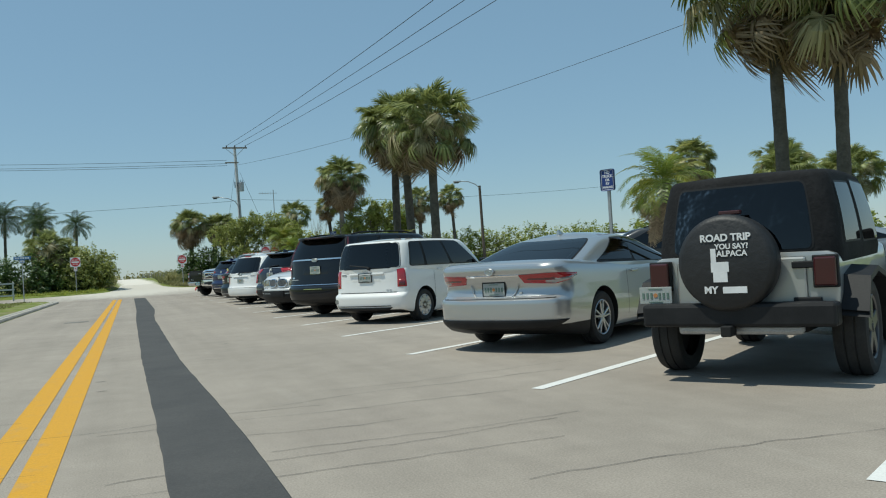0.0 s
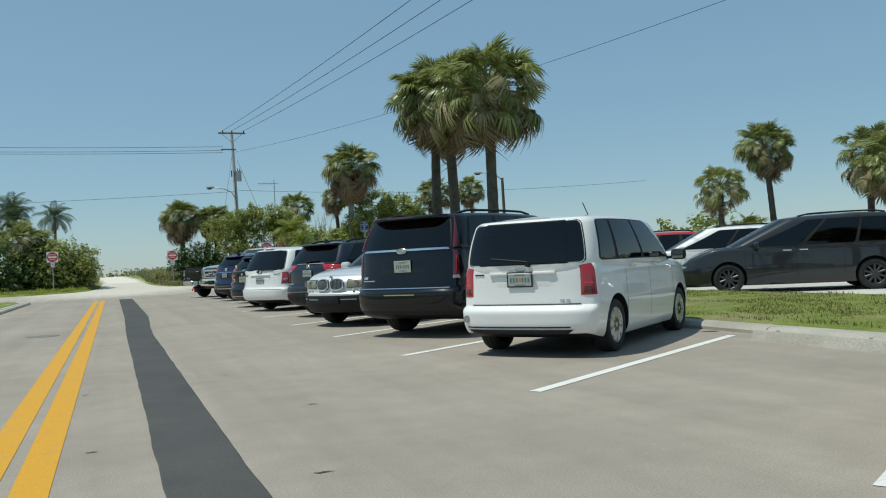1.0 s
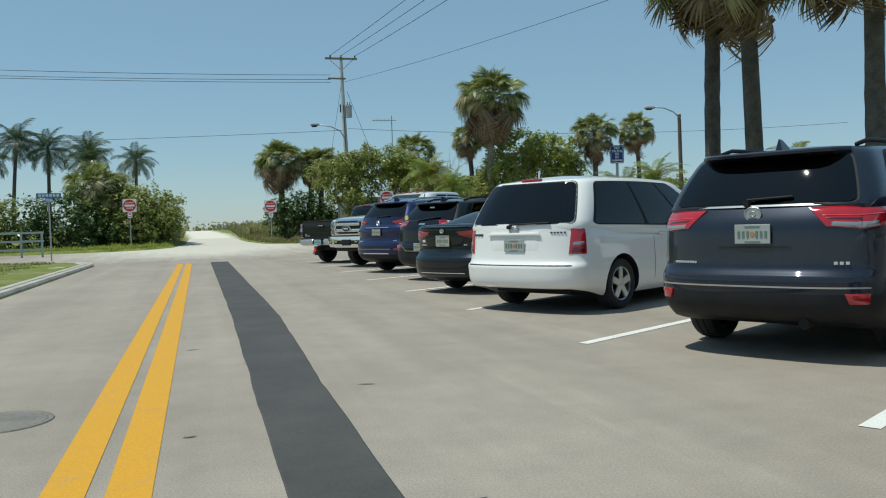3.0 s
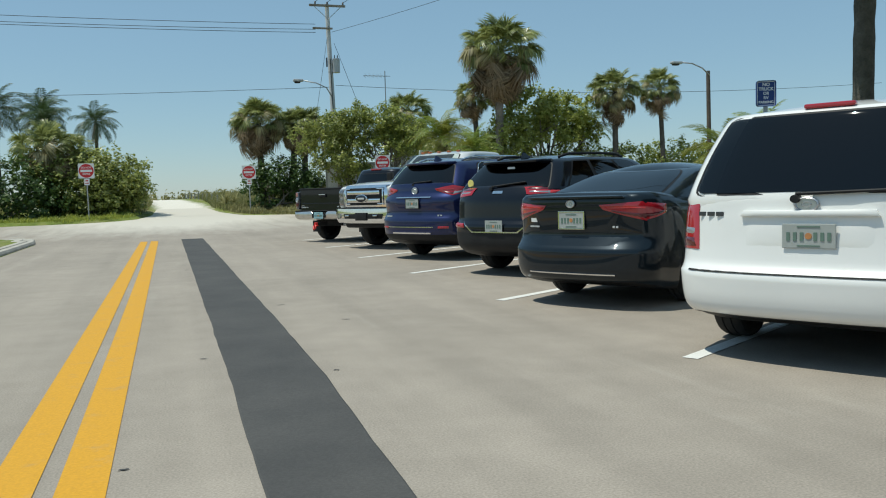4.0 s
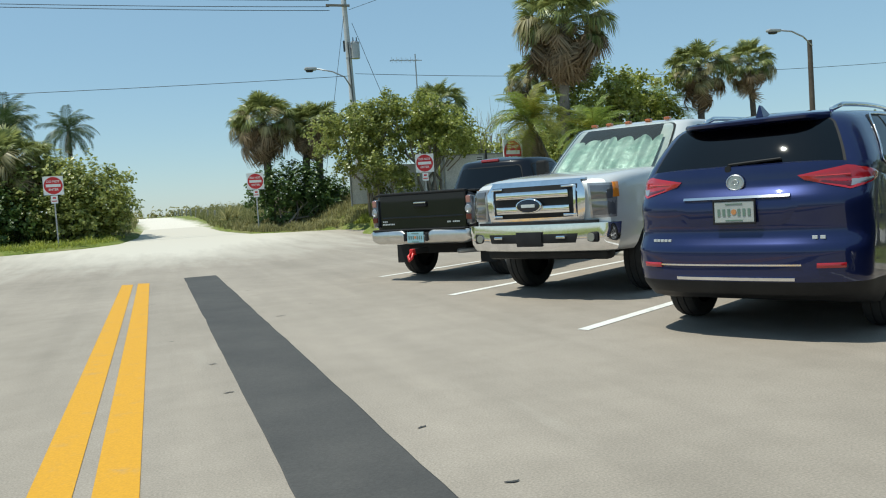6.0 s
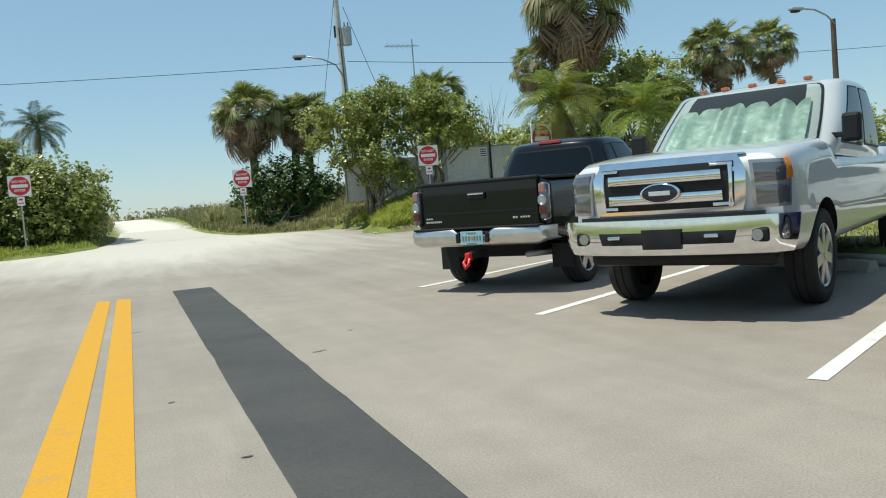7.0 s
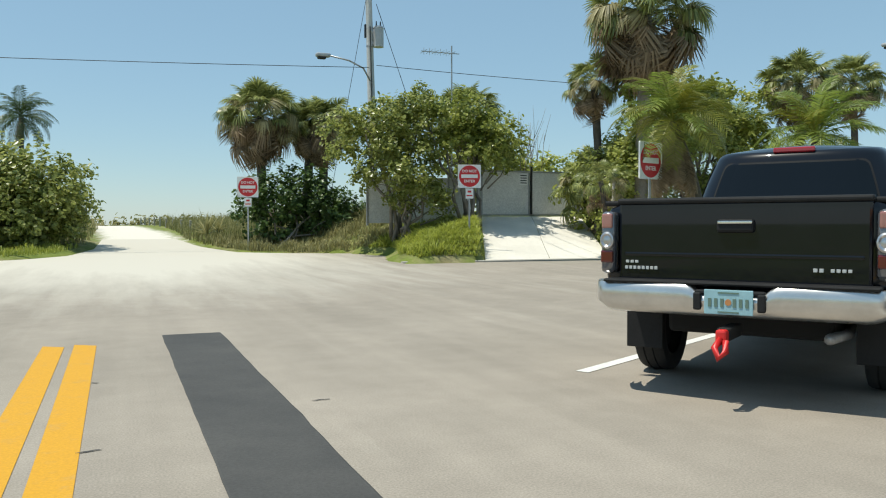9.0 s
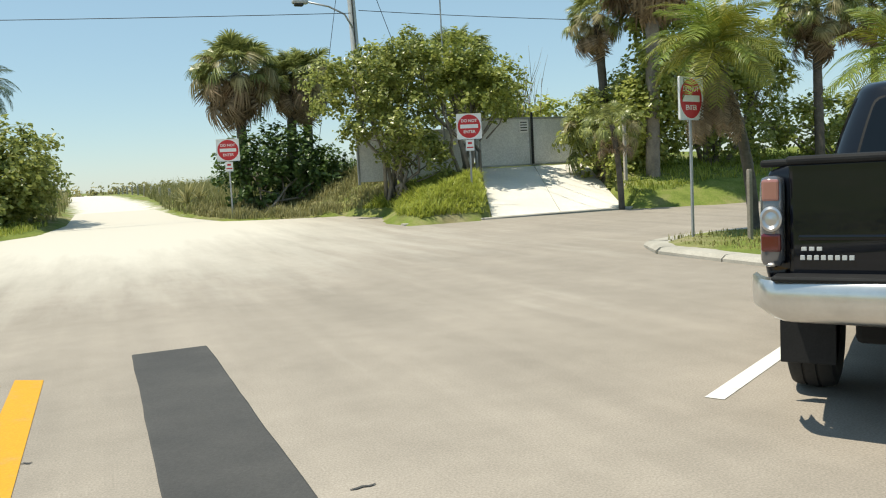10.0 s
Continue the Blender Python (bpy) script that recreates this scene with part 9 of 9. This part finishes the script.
def utility_pole():
    x, y = 9.1, 69.8
    z0 = gz(x, y)
    top = thing("utility_pole", Matrix.Translation((x, y, z0)), "tall grey utility pole with crossarm, transformer and street lamp arm", "utility pole")
    H = 11.6 - z0
    bm = bmesh.new()
    bm_cyl(bm, (0, 0, -0.5), (-0.25, 0, H), 0.17, 0.11, 16)
    part("pole", bm, CONCRETE_POLE, top, smooth=True)
    arm = part("crossarm", box((-0.25, -0.15, H - 0.12), (2.0, 0.10, 0.12), 0.01), WOOD_POLE, top)
    for i, sx in enumerate((-0.92, -0.25, 0.62)):
        v, f = lathe([(0, 0.03), (0.05, 0.055), (0.08, 0.035), (0.11, 0.055), (0.15, 0.03), (0.17, 0.0)], 10, "z")
        ins = link_mesh("insulator", [(a + sx, b - 0.15, c + H - 0.06) for a, b, c in v], f, BLACK_METAL, arm)
    for s in (-1, 1):
        v, f = tube([(-0.25 + s * 0.75, -0.15, H - 0.16), (-0.22, -0.12, H - 0.85)], 0.018, 5)
        link_mesh("arm_brace", v, f, STEEL, arm)
    arm2 = part("lower_crossarm", box((-0.55, -0.14, H - 1.35), (1.1, 0.08, 0.10), 0.01), WOOD_POLE, top)
    tr = bmesh.new()
    bm_cyl(tr, (0.13, -0.14, H - 3.75), (0.13, -0.14, H - 3.05), 0.20, 0.20, 18)
    bm_cyl(tr, (0.13, -0.14, H - 3.05), (0.13, -0.14, H - 2.97), 0.215, 0.17, 18)
    bm_box(tr, (-0.06, -0.08, H - 3.2), (0.16, 0.10, 0.08), 0.01)
    bm_box(tr, (-0.06, -0.08, H - 3.6), (0.16, 0.10, 0.08), 0.01)
    t = part("transformer", tr, LAMP_HOUSING, top, smooth=True)
    for dx in (-0.08, 0.08):
        part("bushing", cyl((0.13 + dx, -0.14, H - 2.97), (0.13 + dx, -0.14, H - 2.78), 0.03, 0.02, 8), BLACK_METAL, t)
    part("cut_out_switch", box((-0.40, -0.2, H - 3.2), (0.07, 0.10, 0.5), 0.015), BLACK_METAL, top)
    v, f = tube([(-0.10, -0.1, 4.95), (-0.45, -0.1, 5.55), (-1.0, -0.1, 5.80), (-1.75, -0.1, 5.93)], 0.032, 8)
    a2 = link_mesh("lamp_arm", v, f, STEEL, top, smooth=True)
    hd = part("lamp_head", box((-2.0, -0.1, 5.93), (0.55, 0.26, 0.14), 0.05), LAMP_HOUSING, a2, smooth=True)
    part("lamp_glass", box((-2.05, -0.1, 5.83), (0.32, 0.22, 0.10), 0.045), BLACK_METAL, hd)
    for zz in (2.2, 4.2, 6.4):
        part("pole_band", cyl((-0.02 * zz, 0, zz), (-0.02 * zz, 0, zz + 0.05), 0.175, None, 16), STEEL, top)
    v, f = tube([(-0.06, -0.19, 0.2), (-0.12, -0.18, 3.0), (-0.2, -0.16, H - 3.0)], 0.02, 6)
    link_mesh("riser_pipe", v, f, CABLE, top)
    return Vector((x, y, z0)), H


_up, _uh = utility_pole()


def cable(name, a, b, sag, label, r=0.012, n=24):
    a, b = Vector(a), Vector(b)
    pts = [a.lerp(b, i / n) - Vector((0, 0, sag * 4 * (i / n) * (1 - i / n))) for i in range(n + 1)]
    v, f = tube(pts, r, 5)
    return tagged(link_mesh(name, v, f, CABLE, smooth=True), label, "cable", "overhead lines")


_t = _up + Vector((-0.25, -0.15, _uh + 0.06))
for _dx, _far in ((-0.92, -1.6), (-0.25, 0.4), (0.62, 2.2)):
    cable("power_line", _t + Vector((_dx + 0.25, 0, 0)), (18.5 + _far, -38, 13.2), 1.3, "black power line strung along the car park", 0.014, 40)
for _dz, _dy in ((0.0, 0.0), (-0.28, 0.6), (-0.45, -0.4)):
    cable("power_line", _t + Vector((-0.7, 0, -1.2 + _dz)), (-60, 66 + _dy, 12.0 + _dz), 0.9, "black power line crossing the street", 0.014, 30)
cable("service_line", _t + Vector((0.2, 0, -1.6)), (30, -10, 12.5), 1.8, "thin service line over the median", 0.010, 40)
cable("telephone_line", _t + Vector((0.0, 0, -4.6)), (-62, 70, 6.4), 0.7, "thin telephone line across the street", 0.012, 30)
cable("telephone_line", _t + Vector((0.3, 0, -4.5)), (42, 64, 7.0), 0.5, "thin telephone line across the street", 0.012, 30)
cable("guy_wire", _t + Vector((0.3, 0, -2.2)), (12.4, 70.5, 1.4), 0.0, "steel guy wire of the pole", 0.012, 4)
cable("guy_wire", _t + Vector((0.1, 0, -1.0)), (7.4, 70.5, 1.4), 0.0, "steel guy wire of the pole", 0.010, 4)


def street_lamp():
    x, y = 26.95, 60.6
    z0 = gz(x, y)
    top = thing("street_lamp", Matrix.Translation((x, y, z0)), "wooden pole with a curved street lamp arm", "street lamp")
    H = 6.95 - z0
    part("pole", cyl((0, 0, -0.4), (-0.08, 0, H), 0.13, 0.10, 14), DARK_WOOD, top, smooth=True)
    v, f = tube([(-0.05, -0.1, H - 0.25), (-0.5, -0.1, H + 0.12), (-1.1, -0.1, H + 0.34), (-1.75, -0.1, H + 0.38)], 0.035, 8)
    a = link_mesh("lamp_arm", v, f, STEEL, top, smooth=True)
    hd = part("lamp_head", box((-2.05, -0.1, H + 0.36), (0.62, 0.28, 0.13), 0.05), LAMP_HOUSING, a, smooth=True)
    part("lamp_glass", box((-2.1, -0.1, H + 0.27), (0.34, 0.22, 0.10), 0.04), BLACK_METAL, hd)


street_lamp()


def antenna():
    x, y = 11.55, 68.0
    z0 = gz(x, y)
    top = thing("tv_antenna", Matrix.Translation((x, y, z0)), "thin roof antenna with short cross rods on a mast", "antenna")
    H = 7.75 - z0
    part("mast", cyl((0, 0, 0), (0, 0, H), 0.028, None, 8), STEEL, top)
    boom = part("boom", box((-0.45, 0, H - 0.28), (1.5, 0.03, 0.03), 0.004), STEEL, top)
    for i in range(6):
        part("cross_rod", cyl((-1.1 + 0.22 * i, -0.35, H - 0.28), (-1.1 + 0.22 * i, 0.35, H - 0.28), 0.009, None, 6), STEEL, boom)
        part("upright_rod", cyl((-1.1 + 0.22 * i, 0, H - 0.40), (-1.1 + 0.22 * i, 0, H - 0.14), 0.008, None, 6), STEEL, boom)


antenna()


def gate():
    z = 1.42
    top = thing("metal_gate", Matrix.Translation((14.05, 66.55, z)) @ Matrix.Rotation(radians(3), 4, "Z"), "closed double gate of grey sheet metal", "gate")
    for s in (-1, 1):
        leaf = part("gate_leaf", box((s * 1.02, 0, 0.84), (1.98, 0.03, 1.62), 0.006), GATE_METAL, top)
        fr = bmesh.new()
        for c, d in (((s * 1.02, -0.02, 1.63), (2.0, 0.05, 0.06)), ((s * 1.02, -0.02, 0.05), (2.0, 0.05, 0.06)), ((s * 0.04, -0.02, 0.84), (0.06, 0.05, 1.64)), ((s * 2.0, -0.02, 0.84), (0.06, 0.05, 1.64))):
            bm_box(fr, c, d, 0.006)
        part("leaf_frame", fr, STEEL, leaf)
        part("gate_post", box((s * 2.12, 0, 0.85), (0.12, 0.12, 2.1), 0.01), STEEL, top)
    part("latch_post", box((0.03, -0.06, 0.95), (0.07, 0.06, 1.75), 0.01), BLACK_METAL, top)
    nt = part("notice", box((-0.30, -0.055, 1.35), (0.34, 0.008, 0.42), 0.004), SIGN_WHITE, top)
    for i in range(4):
        part("unread_bar", box((-0.30, -0.061, 1.49 - 0.09 * i), (0.26, 0.003, 0.035)), BLACK_METAL, nt)


gate()


def dead_shrub(x, y, height, seed):
    """Bare grey stems that fork twice."""
    rng = random.Random(seed)
    z = gz(x, y)
    top = thing("dead_shrub", Matrix.Translation((x, y, z)), "leafless grey shrub of thin upright twigs behind the gate", "shrub")

    def grow(parent, name, p, d, length, r, level):
        q = p + d * length
        v, f = tube([p, p.lerp(q, 0.5) + Vector((rng.uniform(-0.05, 0.05), rng.uniform(-0.05, 0.05), 0.0)), q], r, 5, 0.35)
        ob = link_mesh(name, v, f, LIMB, parent, smooth=True)
        if level < 1:
            for _i in range(4):
                e = (d + Vector((rng.uniform(-0.35, 0.35), rng.uniform(-0.3, 0.3), rng.uniform(0.0, 0.25)))).normalized()
                grow(ob, "twig", p.lerp(q, rng.uniform(0.45, 1.0)), e, length * rng.uniform(0.25, 0.5), r * 0.5, level + 1)

    for i in range(11):
        d = Vector((rng.uniform(-0.22, 0.22), rng.uniform(-0.15, 0.15), 1.0)).normalized()
        grow(top, "stem", Vector((rng.uniform(-0.7, 0.7), rng.uniform(-0.3, 0.3), -0.1)), d, height * rng.uniform(0.6, 0.85), 0.022, 0)


dead_shrub(15.2, 69.3, 3.9, 5)


def fence():
    top = thing("metal_fence", Matrix.Translation((0, 0, 1.2)), "grey sheet metal fence behind the sea grapes", "fence")
    xs = [11.9, 10.9, 9.9, 8.9, 7.9]
    for a, b in zip(xs, xs[1:]):
        part("fence_panel", box(((a + b) / 2, 66.75, 0.78), (abs(b - a) - 0.07, 0.03, 1.6), 0.004), GATE_METAL, top)
        part("fence_post", box((b, 66.75, 0.8), (0.07, 0.08, 1.8), 0.006), STEEL, top)


fence()


def wheel_stop():
    top = thing("wheel_stop", pose(7.02, 13.1, 0, 0, 0, 1.5), "weathered concrete wheel stop at the head of a stall", "wheel stop")
    v = []
    for y in (-0.92, 0.92):
        v += [(-0.10, y, 0), (-0.05, y, 0.115), (0.05, y, 0.115), (0.10, y, 0)]
    f = [(0, 1, 5, 4), (1, 2, 6, 5), (2, 3, 7, 6), (0, 3, 2, 1), (4, 5, 6, 7)]
    link_mesh("stop_block", v, f, CONCRETE, top)
    for y in (-0.6, 0.6):
        part("anchor_pin", cyl((0, y, 0.10), (0, y, 0.125), 0.018, None, 8), STEEL, top)
    return top


_ws = wheel_stop()
for _k in (-1, 0, 2, 4, 6, 8, 9):
    copy_thing(_ws, pose(7.02, 13.1 + _k * STALL if _k else 13.1 - 3 * STALL, 0, 0, 0, 1.5))


def street_name_sign():
    x, y = -6.0, 56.6
    z0 = gz(x, y)
    top = thing("street_name_sign", Matrix.Translation((x, y, z0)), "blue street name blades crossed on a thin post", "sign")
    part("post", cyl((0, 0, -0.2), (0, 0, 2.75), 0.03, None, 10), STEEL, top)
    for w, z, rz in ((0.95, 2.86, 8), (0.75, 2.66, 75)):
        b = part("name_blade", box((0, 0, 0), (w, 0.006, 0.19), 0.004), STREET_BLUE, top)
        b.matrix_basis = pose(0, 0, z, 0, 0, rz)
        for i in range(6):
            part("name_bar", box((-w * 0.36 + w * 0.145 * i, -0.005, 0), (w * 0.10, 0.003, 0.10)), SIGN_WHITE, b)


street_name_sign()


def bollard(x, y, h, w, label, mat=WOOD_POLE):
    top = thing("wooden_post", Matrix.Translation((x, y, gz(x, y))), label, "post", "wooden posts")
    part("shaft", box((0, 0, h / 2 - 0.1), (w, w, h + 0.2), 0.012), mat, top)
    part("cap", box((0, 0, h + 0.005), (w * 0.86, w * 0.86, 0.03), 0.01), mat, top)


bollard(16.3, 53.6, 0.95, 0.16, "square weathered wooden post at the verge")
bollard(9.05, 51.0, 1.0, 0.065, "thin grey post at the island's edge")
bollard(14.6, 61.9, 1.9, 0.09, "thin pale post beside the driveway", CONCRETE)
for _i in range(9):
    bollard(3.0 - 0.06 * 3 * _i, 78 + 3.0 * _i, 0.5, 0.10, "short wooden post along the sandy way", CONCRETE)
bollard(-2.6, 86, 1.7, 0.08, "lone thin post in the dunes")


CAST_IRON = surface("dusty_cast_iron", (0.17, 0.155, 0.135), (0.25, 0.23, 0.20), 3.0, 40.0, 0.7, 0.3, bump=0.5)


def manhole(x, y, r):
    top = thing("manhole_cover", Matrix.Translation((x, y, 0)), "round cast iron cover set flush in the asphalt", "manhole")
    v, f = lathe([(0.002, 0.0), (0.006, r * 0.2), (0.006, r * 0.86), (0.002, r * 0.9), (0.008, r * 0.93), (0.008, r), (0.0, r * 1.02)], 32, "z")
    link_mesh("cover", v, [q[::-1] for q in f], CAST_IRON, top)


manhole(-1.25, 24.3, 0.30)


def timber_stair():
    """Pale timber steps with a rail beside the hedge."""
    top = thing("timber_steps", Matrix.Translation((-8.6, 61.8, 0.1)), "pale green timber steps and railing by the hedge", "steps")
    rail = plain("pale_green_paint", (0.34, 0.40, 0.36), 0.6)
    for x in (-1.4, -0.5, 0.5, 1.4):
        part("rail_post", box((x, 0, 0.55), (0.09, 0.09, 1.3), 0.006), rail, top)
    for z in (0.35, 0.75, 1.15):
        part("rail_board", box((0, -0.05, z), (3.0, 0.03, 0.10), 0.004), rail, top)
    part("sloping_board", box((-2.0, -0.02, 0.9), (1.6, 0.04, 0.14), 0.004, Matrix.Translation((-2.0, 0, 0.9)) @ Matrix.Rotation(radians(42), 4, "Y") @ Matrix.Translation((2.0, 0, -0.9))), rail, top)


timber_stair()


def far_house():
    """Part of a house behind the palms."""
    wall = surface("pale_stucco", (0.50, 0.50, 0.49), (0.60, 0.60, 0.58), 1.0, 20.0, 0.9)
    roof = surface("grey_shingle", (0.22, 0.22, 0.23), (0.32, 0.32, 0.33), 1.0, 16.0, 0.9)
    top = thing("house", Matrix.Translation((-24.0, 78.0, 0.3)), "pale stucco house with a grey roof behind palms", "house")
    part("wall", box((0, 0, 2.2), (11.0, 8.0, 4.4), 0.05), wall, top)
    v = [(-6.2, -4.8, 4.4), (6.2, -4.8, 4.4), (6.2, 4.8, 4.4), (-6.2, 4.8, 4.4), (-2.5, 0, 6.4), (2.5, 0, 6.4), (-6.2, -4.8, 4.2), (6.2, -4.8, 4.2), (6.2, 4.8, 4.2), (-6.2, 4.8, 4.2)]
    f = [(0, 1, 5, 4), (1, 2, 5), (2, 3, 4, 5), (3, 0, 4), (6, 7, 1, 0), (7, 8, 2, 1), (8, 9, 3, 2), (9, 6, 0, 3), (9, 8, 7, 6)]
    link_mesh("roof", v, f, roof, top)
    for i in range(4):
        w = part("window", box((-4.0 + 2.6 * i, -4.02, 2.6), (1.2, 0.06, 1.4), 0.01), SIGN_WHITE, top)
        part("pane", box((-4.0 + 2.6 * i, -4.06, 2.6), (1.05, 0.02, 1.25)), GLASS_DARK, w)
    part("window", box((5.52, 0.0, 2.6), (0.06, 1.6, 1.4), 0.01), SIGN_WHITE, top)


far_house()
